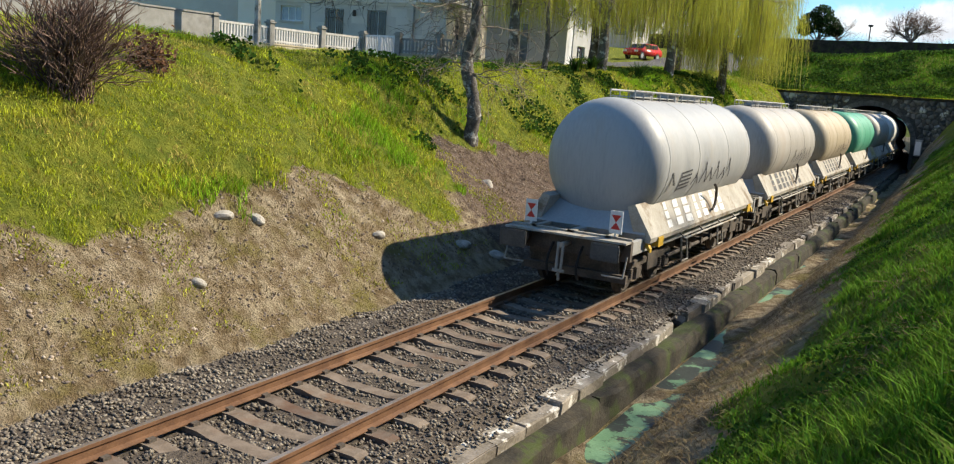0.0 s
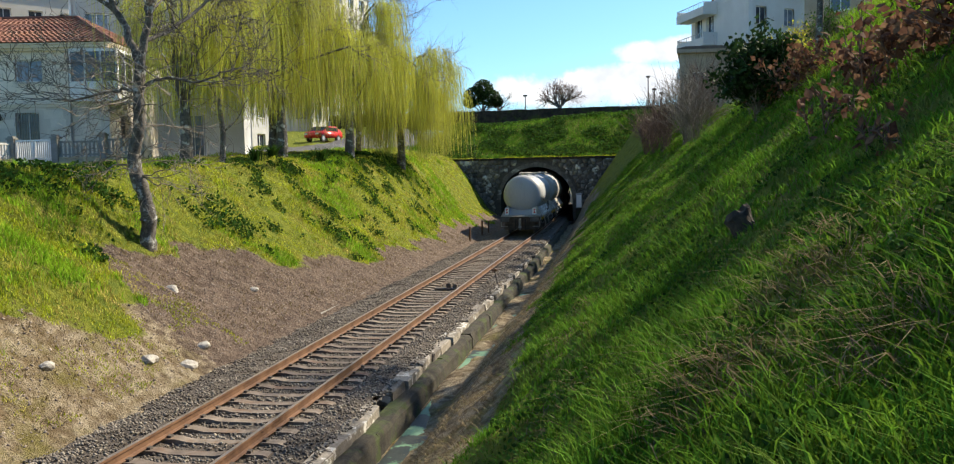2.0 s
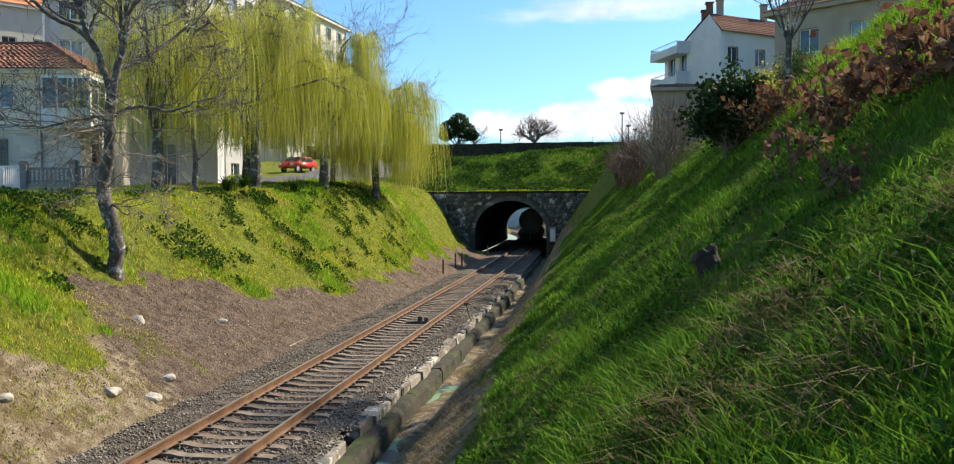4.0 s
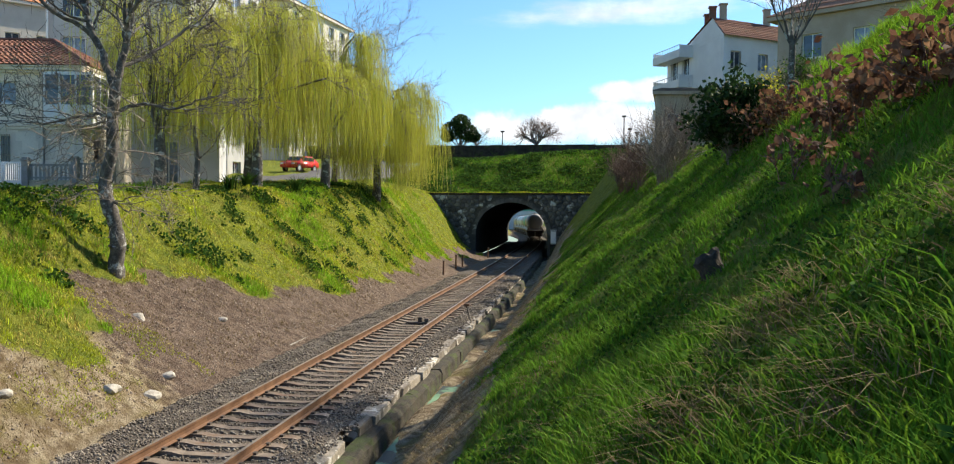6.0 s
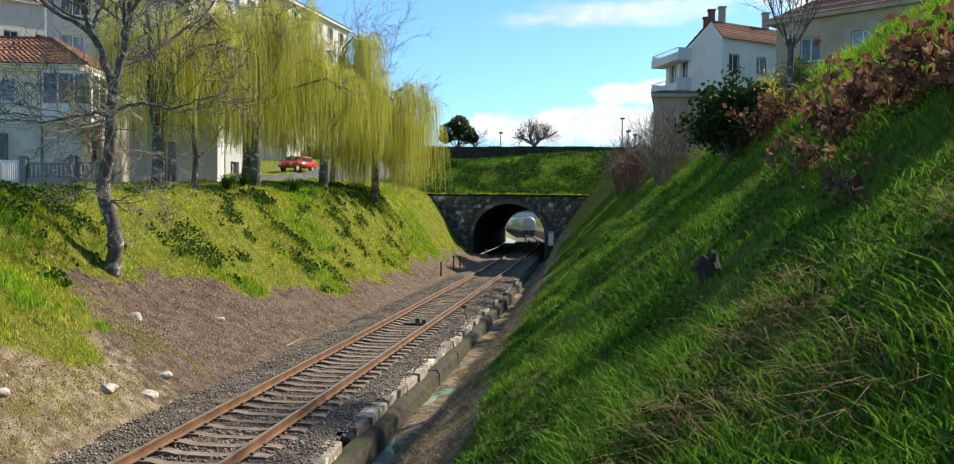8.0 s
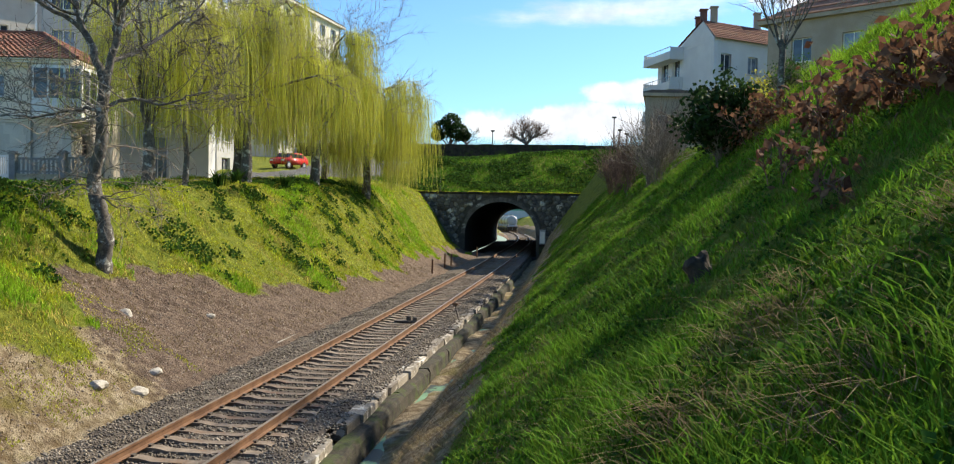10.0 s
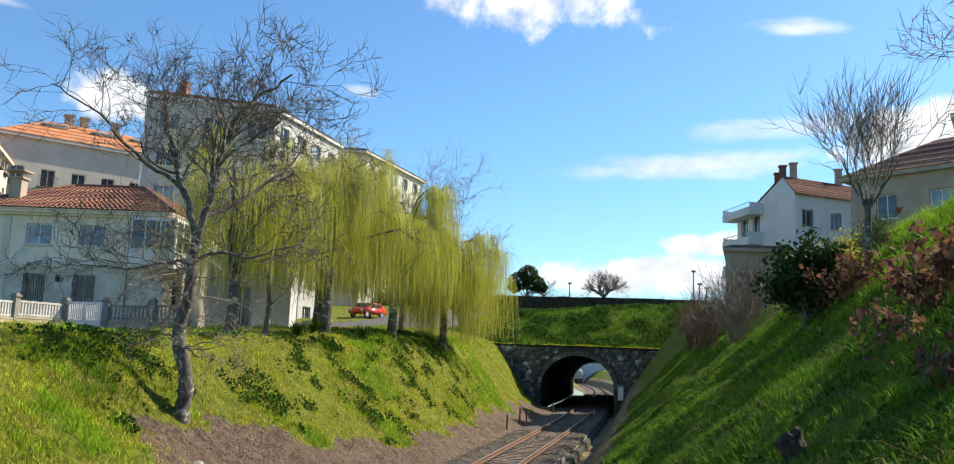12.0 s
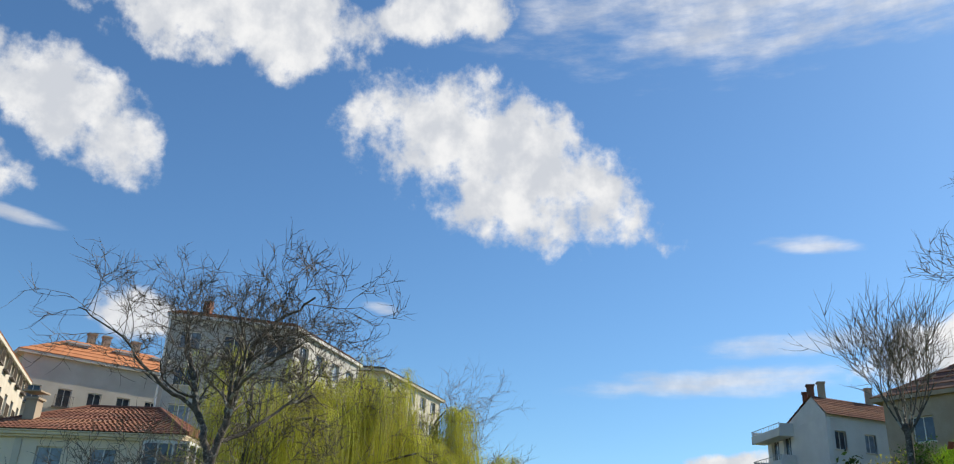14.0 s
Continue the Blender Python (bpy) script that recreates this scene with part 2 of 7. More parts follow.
TANK_WHITE = mat("white_tank_paint", (0.60, 0.60, 0.58), (0.72, 0.71, 0.69), 0.9, 0.5, 0.05, 20, stain=(0.42, 0.38, 0.33), stain_at=(0.55, 0.75), stain_scale=1.1, streak=True)
FRAME_GREY = mat("wagon_frame_paint", (0.30, 0.30, 0.29), (0.42, 0.41, 0.39), 2, 0.65, 0.15, 30, stain=(0.17, 0.11, 0.07), stain_at=(0.56, 0.7), stain_scale=2.5)
HOPPER = mat("cement_dusted_paint", (0.31, 0.285, 0.24), (0.45, 0.42, 0.37), 1.6, 0.75, 0.15, 25, stain=(0.2, 0.15, 0.1), stain_at=(0.5, 0.66), stain_scale=1.8)
IRON = mat("grimy_iron", (0.05, 0.041, 0.034), (0.12, 0.095, 0.075), 3, 0.8, 0.3, 30)
YELLOW = mat("yellow_paint", (0.50, 0.30, 0.02), (0.60, 0.38, 0.04), 3, 0.6, 0.1, 30)
LETTER = mat("black_lettering", (0.015, 0.015, 0.016), (0.03, 0.03, 0.03), 3, 0.7, 0, 30)
SPRAY = mat("dark_spray_paint", (0.03, 0.03, 0.035), (0.09, 0.09, 0.10), 4, 0.7, 0, 30)
WHITE = mat("white_paint", (0.70, 0.70, 0.68), (0.82, 0.81, 0.79), 2, 0.6, 0.1, 30)
FENCE_WHITE = mat("weathered_white_paint", (0.42, 0.41, 0.39), (0.60, 0.59, 0.56), 2.5, 0.75, 0.2, 30, stain=(0.25, 0.23, 0.2), stain_at=(0.58, 0.7), stain_scale=2.0)
PALE_STONE = mat("pale_fieldstone", (0.30, 0.27, 0.225), (0.50, 0.46, 0.40), 5, 0.92, 0.8, 30, bump_size=0.03)
RED = mat("red_paint", (0.50, 0.02, 0.02), (0.62, 0.04, 0.03), 3, 0.4, 0, 30)
RENDERED = mat("cream_render", (0.80, 0.69, 0.56), (0.86, 0.76, 0.63), 0.6, 0.9, 0.15, 30, stain=(0.62, 0.58, 0.52), stain_at=(0.56, 0.74), stain_scale=0.5)
ASHLAR = mat("grey_ashlar", (0.58, 0.52, 0.445), (0.68, 0.62, 0.54), 0.8, 0.9, 0.25, 30, obj=0.12)
GREY_WALL = mat("grey_tiled_wall", (0.40, 0.39, 0.37), (0.50, 0.485, 0.46), 0.7, 0.85, 0.1, 20, stain=(0.36, 0.34, 0.31), stain_at=(0.54, 0.7), stain_scale=0.3)
PALE_WALL = mat("pale_wall", (0.52, 0.48, 0.41), (0.62, 0.58, 0.51), 0.6, 0.9, 0.1, 20)
WHITE_WALL = mat("white_wall", (0.56, 0.56, 0.555), (0.66, 0.66, 0.65), 0.5, 0.85, 0.08, 20)
BEIGE_WALL = mat("beige_brick_wall", (0.33, 0.26, 0.19), (0.42, 0.345, 0.265), 0.9, 0.9, 0.15, 20)
ROOF = mat("clay_roof_tile", (0.19, 0.075, 0.045), (0.29, 0.125, 0.08), 2.0, 0.9, 0.3, 20, obj=0.3, stain=(0.15, 0.10, 0.075), stain_at=(0.55, 0.7), stain_scale=0.8)
ORANGE_ROOF = mat("orange_roof_tile", (0.45, 0.17, 0.07), (0.56, 0.24, 0.11), 1.0, 0.9, 0.3, 20)
DARK_ROOF = mat("dark_eaves", (0.10, 0.085, 0.08), (0.16, 0.14, 0.13), 2, 0.9, 0.2, 20)
PANE = glass("window_glass", (0.05, 0.06, 0.075))
CURTAINED = glass("curtained_glass", (0.22, 0.27, 0.34), 0.12)
PLANTER = mat("yellowed_render", (0.42, 0.35, 0.22), (0.55, 0.48, 0.34), 1.5, 0.9, 0.2, 30, stain=(0.2, 0.18, 0.13), stain_at=(0.55, 0.7), stain_scale=1.5)
POST = mat("grey_post", (0.22, 0.21, 0.19), (0.31, 0.30, 0.275), 3, 0.9, 0.3, 30)
CAR_RED = mat("red_car_paint", (0.50, 0.03, 0.02), (0.55, 0.04, 0.03), 1, 0.25, 0, 20)
RUBBER = mat("black_rubber", (0.015, 0.015, 0.015), (0.03, 0.03, 0.03), 3, 0.85, 0.1, 30)
ROTTEN = mat("rotten_wood", (0.02, 0.016, 0.012), (0.06, 0.045, 0.03), 6, 0.95, 0.6, 30, bump_size=0.03)
SCREE = mat("scree_stone", (0.15, 0.112, 0.087), (0.36, 0.29, 0.235), 1.4, 0.9, 0.3, 40, isl=0.5)
RUBBER_GREY = mat("greased_steel", (0.055, 0.055, 0.055), (0.10, 0.098, 0.095), 3, 0.6, 0.1, 30)
CABINET = mat("grey_cabinet_paint", (0.30, 0.31, 0.31), (0.42, 0.43, 0.42), 3, 0.6, 0.1, 30)


# ---- mesh tools ----
def part(name, bm, material, parent=None, label=""):
    me = bpy.data.meshes.new(name)
    bm.to_mesh(me)
    bm.free()
    me.materials.append(material)
    ob = new(name, me)
    if parent:
        ob.parent = parent
    if label:
        ob["label"] = label
    return ob


def thing(name, m, label, category, group="", kind=""):
    ob = new(name)
    ob.matrix_world = m
    return tagged(ob, label, category, group, kind)


def shared(name, me, parent, m=None):
    ob = new(name, me)
    ob.parent = parent
    if m is not None:
        ob.matrix_basis = m
    return ob


def box(bm, x0, x1, y0, y1, z0, z1, m=None, bevel=0.0):
    vs = [bm.verts.new((x, y, z)) for x in (x0, x1) for y in (y0, y1) for z in (z0, z1)]
    for f in ((0, 1, 3, 2), (4, 6, 7, 5), (0, 4, 5, 1), (2, 3, 7, 6), (0, 2, 6, 4), (1, 5, 7, 3)):
        bm.faces.new([vs[i] for i in f])
    if bevel:
        es = list({e for v in vs for e in v.link_edges})
        r = bmesh.ops.bevel(bm, geom=es, offset=bevel, segments=2, affect="EDGES")
        vs = list({v for f in r["faces"] for v in f.verts} | {v for v in vs if v.is_valid})
    if m is not None:
        bmesh.ops.transform(bm, matrix=m, verts=vs)
    return vs


def boxes(*rows, bevel=0.0):
    bm = bmesh.new()
    for r in rows:
        box(bm, *r, bevel=bevel)
    return bm


def rod(bm, a, b, r, sides=8, r2=None):
    a, b = Vector(a), Vector(b)
    q = (b - a).to_track_quat("Z", "Y").to_matrix()
    rings = []
    for p, rr in ((a, r), (b, r if r2 is None else r2)):
        rings.append([bm.verts.new(p + q @ Vector((rr * math.cos(t), rr * math.sin(t), 0))) for t in (2 * math.pi * i / sides for i in range(sides))])
    for i in range(sides):
        j = (i + 1) % sides
        bm.faces.new((rings[0][i], rings[0][j], rings[1][j], rings[1][i]))
    bm.faces.new(rings[0][::-1])
    bm.faces.new(rings[1])


def rods(*rows, sides=8):
    bm = bmesh.new()
    for a, b, r in rows:
        rod(bm, a, b, r, sides)
    return bm


def prism(bm, outline, y0, y1, m=None):
    """A closed outline in x, z, drawn out along y."""
    a = [bm.verts.new((x, y0, z)) for x, z in outline]
    b = [bm.verts.new((x, y1, z)) for x, z in outline]
    n = len(a)
    for i in range(n):
        j = (i + 1) % n
        bm.faces.new((a[i], a[j], b[j], b[i]))
    bm.faces.new(a[::-1])
    bm.faces.new(b)
    if m is not None:
        bmesh.ops.transform(bm, matrix=m, verts=a + b)
    return bm


def revolve(bm, profile, sides=24, m=None):
    """A profile of (along, radius) turned round the y axis."""
    rings = []
    for y, r in profile:
        rings.append([bm.verts.new((r * math.cos(t), y, r * math.sin(t))) for t in (2 * math.pi * i / sides for i in range(sides))])
    for p, q in zip(rings, rings[1:]):
        for i in range(sides):
            j = (i + 1) % sides
            bm.faces.new((p[i], q[i], q[j], p[j]))
    bm.faces.new(rings[0])
    bm.faces.new(rings[-1][::-1])
    if m is not None:
        bmesh.ops.transform(bm, matrix=m, verts=[v for r in rings for v in r])
    return bm


def smooth(ob):
    ob.data.polygons.foreach_set("use_smooth", [True] * len(ob.data.polygons))
    return ob


class Soup:
    """Collects many small pieces as arrays and makes one mesh of them."""

    def __init__(self):
        self.v, self.f, self.n = [], [], 0

    def add(self, verts, tris):
        self.v.append(np.asarray(verts, np.float32).reshape(-1, 3))
        self.f.append(np.asarray(tris, np.int32).reshape(-1, 3) + self.n)
        self.n += len(self.v[-1])

    def mesh(self, name, material):
        v, f = np.concatenate(self.v), np.concatenate(self.f)
        me = bpy.data.meshes.new(name)
        me.vertices.add(len(v))
        me.vertices.foreach_set("co", v.ravel())
        me.loops.add(f.size)
        me.loops.foreach_set("vertex_index", f.ravel())
        me.polygons.add(len(f))
        me.polygons.foreach_set("loop_start", np.arange(0, f.size, 3, dtype=np.int32))
        me.update()
        me.validate()
        me.materials.append(material)
        return me

    def tube(self, pts, radii, sides=5):
        pts, radii = np.asarray(pts, float), np.asarray(radii, float)
        d = np.gradient(pts, axis=0)
        d /= np.linalg.norm(d, axis=1, keepdims=True) + 1e-9
        ref = np.where(np.abs(d[:, 2:]) < 0.9, np.array([[0, 0, 1.0]]), np.array([[1.0, 0, 0]]))
        u = np.cross(d, ref)
        u /= np.linalg.norm(u, axis=1, keepdims=True) + 1e-9
        w = np.cross(d, u)
        a = np.arange(sides) * 2 * np.pi / sides
        ring = pts[:, None] + radii[:, None, None] * (np.cos(a)[None, :, None] * u[:, None] + np.sin(a)[None, :, None] * w[:, None])
        k = len(pts)
        i, j = np.meshgrid(np.arange(k - 1), np.arange(sides), indexing="ij")
        p, q = i * sides + j, i * sides + (j + 1) % sides
        self.add(ring, np.concatenate([np.stack([p, q, q + sides], -1).reshape(-1, 3), np.stack([p, q + sides, p + sides], -1).reshape(-1, 3)]))

    def leaves(self, at, size, rng, flat=0.0, long=1.6, up=None):
        """Small pointed leaves of two bent halves."""
        n = len(at)
        d = rng.normal(size=(n, 3))
        if up is not None:
            d = d * (1 - flat) + np.asarray(up) * flat * 2
        d /= np.linalg.norm(d, axis=1, keepdims=True) + 1e-9
        s = np.cross(d, rng.normal(size=(n, 3)))
        s /= np.linalg.norm(s, axis=1, keepdims=True) + 1e-9
        nn = np.cross(d, s)
        size = np.broadcast_to(size, n)[:, None]
        base, tip = at - d * size * 0.5 * long, at + d * size * 0.5 * long
        l, r = at + s * size * 0.5 + nn * size * 0.12, at - s * size * 0.5 + nn * size * 0.12
        v = np.stack([base, l, tip, r], 1)
        o = np.arange(n)[:, None] * 4
        self.add(v, np.concatenate([o + [0, 1, 2], o + [0, 2, 3]]))

    def blades(self, at, height, width, lean, rng, wind=(0, 0, 0)):
        """Bent grass blades of three triangles each."""
        n = len(at)
        a = rng.uniform(0, 2 * np.pi, n)
        side = np.stack([np.cos(a), np.sin(a), np.zeros(n)], 1) * (np.broadcast_to(width, n) * 0.5)[:, None]
        b = rng.uniform(0, 2 * np.pi, n)
        h = np.broadcast_to(height, n)[:, None]
        fall = (np.stack([np.cos(b), np.sin(b), np.zeros(n)], 1) * rng.uniform(0.2, 1.0, n)[:, None] * lean + np.asarray(wind)) * h
        up = np.array([[0, 0, 1.0]]) * h
        mid, tip = at + up * 0.55 + fall * 0.3, at + up * 0.9 + fall
        v = np.stack([at - side, at + side, mid - side * 0.75, mid + side * 0.75, tip], 1)
        o = np.arange(n)[:, None] * 5
        self.add(v, np.concatenate([o + [0, 1, 3], o + [0, 3, 2], o + [2, 3, 4]]))


def vnoise(x, y, seed=0):
    """Smooth value noise in the plane, about -1 to 1."""
    xi, yi = np.floor(x).astype(np.int64), np.floor(y).astype(np.int64)
    fx, fy = x - xi, y - yi
    fx, fy = fx * fx * (3 - 2 * fx), fy * fy * (3 - 2 * fy)

    def h(a, b):
        s = np.sin(a * 127.1 + b * 311.7 + seed * 74.7) * 43758.5453
        return (s - np.floor(s)) * 2 - 1

    return (h(xi, yi) * (1 - fx) + h(xi + 1, yi) * fx) * (1 - fy) + (h(xi, yi + 1) * (1 - fx) + h(xi + 1, yi + 1) * fx) * fy


def fbm(x, y, seed=0, n=4):
    return sum(vnoise(x * 2.0**k, y * 2.0**k, seed + k) * 0.5**k for k in range(n))


# ---- the line of the railway ----
def track_x(y):
    return -np.maximum(np.asarray(y, float) - 54, 0) ** 2 / 2000


def track_z(y):
    d = np.maximum(np.asarray(y, float) - 75, 0)
    return -0.017 * (np.sqrt(d * d + 64) - 8)


PORTAL_Y, EXIT_Y, ARCH_X = 80.0, 137.0, -1.33


# ---- the ground ----
def lerp_rows(y, ys, rows):
    return [np.interp(y, ys, col) for col in zip(*rows)]


def ground_z(x, y):
    """Height of the ground: the cutting, the road on its far side, the mound over the tunnel."""
    x, y = np.broadcast_arrays(np.asarray(x, float), np.asarray(y, float))
    u = x - track_x(y)
    base = track_z(y)
    ys = [5, 14, 23, 32, 45, 79, 138, 160]
    # height of the far bank at fixed distances from the track
    prof = {2.6: [-0.3] * 8, 3.1: [0.05, 0.05, -0.1, -0.1, 0.0, -0.2, 0, 0], 4.2: [1.3, 1.2, 0.45, 0.5, 0.75, -0.1, 0.4, 0.6], 5.6: [2.5, 2.3, 1.15, 1.5, 2.1, 0.75, 1.2, 1.6],
            7.2: [3.6, 3.45, 2.1, 2.6, 3.7, 3.4, 3.2, 2.8], 8.6: [4.25, 4.2, 3.6, 3.9, 4.8, 5.3, 4.6, 3.8], 9.8: [4.5, 4.5, 4.5, 4.6, 5.2, 5.8, 5.2, 4.2], 14: [4.65, 4.65, 4.7, 4.8, 5.4, 6.6, 6.0, 4.6]}
    keys = sorted(prof)
    hs = np.stack([np.interp(y, ys, prof[k]) for k in keys])
    plateau = np.interp(y, [20, 36, 44, 57, 70, 88, 98, 136, 160, 200], [4.65, 4.7, 5.2, 5.9, 6.8, 8.6, 9.8, 9.0, 5.0, 4.5])
    hs = np.concatenate([hs, plateau[None], plateau[None]])
    keys = keys + [17.0, 400.0]
    d = -u
    left = np.full(x.shape, -0.3)
    for a, b, ha, hb in zip(keys, keys[1:], hs, hs[1:]):
        f = np.clip((d - a) / (b - a), 0, 1)
        left = np.where(d >= a, ha + (hb - ha) * f, left)
    # near bank: ditch, bare toe, grass slope, crest
    k = np.interp(y, [0, 14, 40, 62, 79, 138, 170], [0.79, 0.80, 0.85, 1.02, 1.35, 0.9, 0.6])
    x0 = np.interp(y, [0, 14, 40, 79], [3.95, 3.95, 3.72, 3.04])
    ur = u + 0.012 * np.clip(y - 30, 0, 49)
    dish = np.interp(ur, [2.42, 2.55, 3.12, 3.5, 4.2], [-0.95, -0.88, -0.82, -0.5, 0.0]) + np.where((ur > 2.5) & (ur < 3.4), 0.13 * fbm(x * 1.3, y * 0.45, 17), 0)
    slope = k * (ur - x0)
    toe_u = 4.3
    low = np.where(ur < toe_u, dish + (k * (toe_u - x0)) * np.clip((ur - 3.12) / (toe_u - 3.12), 0, 1), slope)
    crest = np.interp(y, [0, 14, 20, 28, 34, 41, 62, 79, 138, 180], [9.2, 9.3, 9.6, 9.8, 8.9, 7.0, 7.5, 9.3, 5.5, 3.0])
    over = np.maximum(low - crest, 0)
    right = low - over + 0.9 * (1 - np.exp(-over * 0.12))
    right = np.where(ur < 2.42, np.where(ur > 2.0, -1.0, -0.35), right)
    z = np.where(u < 0, left, right)
    far = np.clip((np.abs(u) - 3.2) / 2.5, 0, 1)
    z = z + far * (0.16 * fbm(x * 0.55, y * 0.55, 3) + 0.07 * fbm(x * 2.1, y * 2.1, 9)) + base * np.clip(1 - (np.abs(u) - 3) / 25, 0, 1)
    # the mound over the tunnel
    rise = np.interp(y, [PORTAL_Y, PORTAL_Y + 0.6, 82.5, 90.5, 93.5, 97.5, EXIT_Y], [5.4, 5.5, 6.0, 9.3, 9.55, 9.5, 9.5])
    side = np.interp(x, [-14, -6, 2, 10], [-0.4, -0.4, 0.35, 0.5]) * np.clip((y - 81.5) / 6, 0, 1)
    mound = rise + side + 0.12 * fbm(x * 0.8, y * 0.8, 21)
    over_tunnel = (y >= PORTAL_Y) & (y <= EXIT_Y)
    edge = np.clip((np.abs(u) - 11) / 5, 0, 1)
    z = np.where(over_tunnel, np.maximum(mound * (1 - edge) + z * edge, np.minimum(z, mound + 0.4 * edge)), z)
    return z


def bare_height(y):
    """Height above the rails up to which the far bank is bare."""
    return np.interp(y, [0, 6, 12, 15.5, 17, 19, 21, 27, 30, 36, 50, 66], [1.5, 1.5, 1.6, 1.2, 0.9, 1.2, 2.0, 1.9, 1.1, 0.8, 0.75, 0.5])


def masks(x, y, z):
    u = x - track_x(y)
    zz = z - track_z(y)
    left = u < 0
    g = np.where(left, np.clip((zz - bare_height(y) + 0.55 * fbm(x * 0.6, y * 0.6, 5)) / 0.5 + 0.5, 0, 1), np.clip((u - np.interp(y, [8, 20], [5.15, 4.6]) + 0.5 * fbm(x * 0.7, y * 0.7, 6)) / 0.5 + 0.5, 0, 1))
    g = np.where((y > PORTAL_Y - 0.01) & (y < EXIT_Y) & (zz > 3), 1.0, g)
    clay = np.where(left, np.clip((20.5 - y) / 4, 0, 1), 0.62)
    line = -15.5 - 1.5 * np.clip((y - 40) / 20, 0, 1) + 3.0 * np.clip((y - 48) / 25, 0, 1)
    road = ((x < line) & (x > line - 5.2) & (y > -40) & (y < 120) & (zz > 3)).astype(float)
    return g, clay, road


def build_ground():
    xs = np.unique(np.concatenate([np.linspace(-900, -60, 12), np.linspace(-60, -14, 32), np.linspace(-14, -2.4, 56), [2.42, 2.48, 2.55, 2.85, 3.12, 3.3], np.linspace(3.5, 16, 58), np.linspace(16, 60, 26), np.linspace(60, 900, 10), np.linspace(-2.4, 2.3, 7)]))
    ys = np.unique(np.concatenate([np.linspace(-300, -12, 12), np.linspace(-12, 45, 200), np.linspace(45, 79.9, 96), [79.95, PORTAL_Y], np.linspace(PORTAL_Y + 0.3, EXIT_Y - 0.1, 70), [EXIT_Y, EXIT_Y + 0.05], np.linspace(EXIT_Y + 0.5, 165, 50), np.linspace(165, 300, 28), np.linspace(300, 2500, 12)]))
    xx, yy = np.meshgrid(xs, ys)
    near = np.clip((190 - yy) / 80, 0, 1) * np.clip((yy + 60) / 40, 0, 1)
    xx = xx + track_x(np.minimum(yy, 300)) * np.clip(1 - np.abs(xx) / 60, 0, 1)
    zz = ground_z(xx, yy)
    lip = np.isclose(yy, EXIT_Y + 0.05)
    zz[lip] = ground_z(xx, np.full_like(yy, EXIT_Y + 0.4))[lip]
    nx = len(xs)
    i, j = np.meshgrid(np.arange(len(ys) - 1), np.arange(nx - 1), indexing="ij")
    a = (i * nx + j).ravel()
    quads = np.stack([a, a + 1, a + nx + 1, a + nx], 1)
    yi, xj = ys[i.ravel()], xs[j.ravel()]
    gap = (((yi > 79.94) & (yi < 79.99)) | ((yi > EXIT_Y - 0.03) & (yi < EXIT_Y + 0.03))) & (xj > -6) & (xj < 4.5)
    quads = quads[~gap]
    me = bpy.data.meshes.new("ground")
    me.from_pydata(np.stack([xx, yy, zz], -1).reshape(-1, 3).tolist(), [], quads.tolist())
    g, clay, road = masks(xx, yy, zz)
    for name, val in (("grass", g), ("clay", clay), ("road", road)):
        me.attributes.new(name, "FLOAT", "POINT").data.foreach_set("value", val.ravel().astype(np.float32))
    me.materials.append(GROUND)
    ob = new("ground", me)
    me.polygons.foreach_set("use_smooth", [True] * len(me.polygons))
    tagged(ob, "grassy railway cutting with bare clay and gravelly slopes", "ground", kind="structure")
    return ob


ground = build_ground()


def scatter(n, x0, x1, y0, y1, rng):
    x, y = rng.uniform(x0, x1, n), rng.uniform(y0, y1, n)
    return x, y, ground_z(x, y)


# ---- the track ----
def along(y):
    """Pose on the rails at the place y of the line."""
    dx = -max(y - 54, 0) / 1000
    return pose(float(track_x(y)), y, float(track_z(y)), math.degrees(math.atan((float(track_z(y + 0.5)) - float(track_z(y - 0.5))))), 0, math.degrees(math.atan(-dx)))


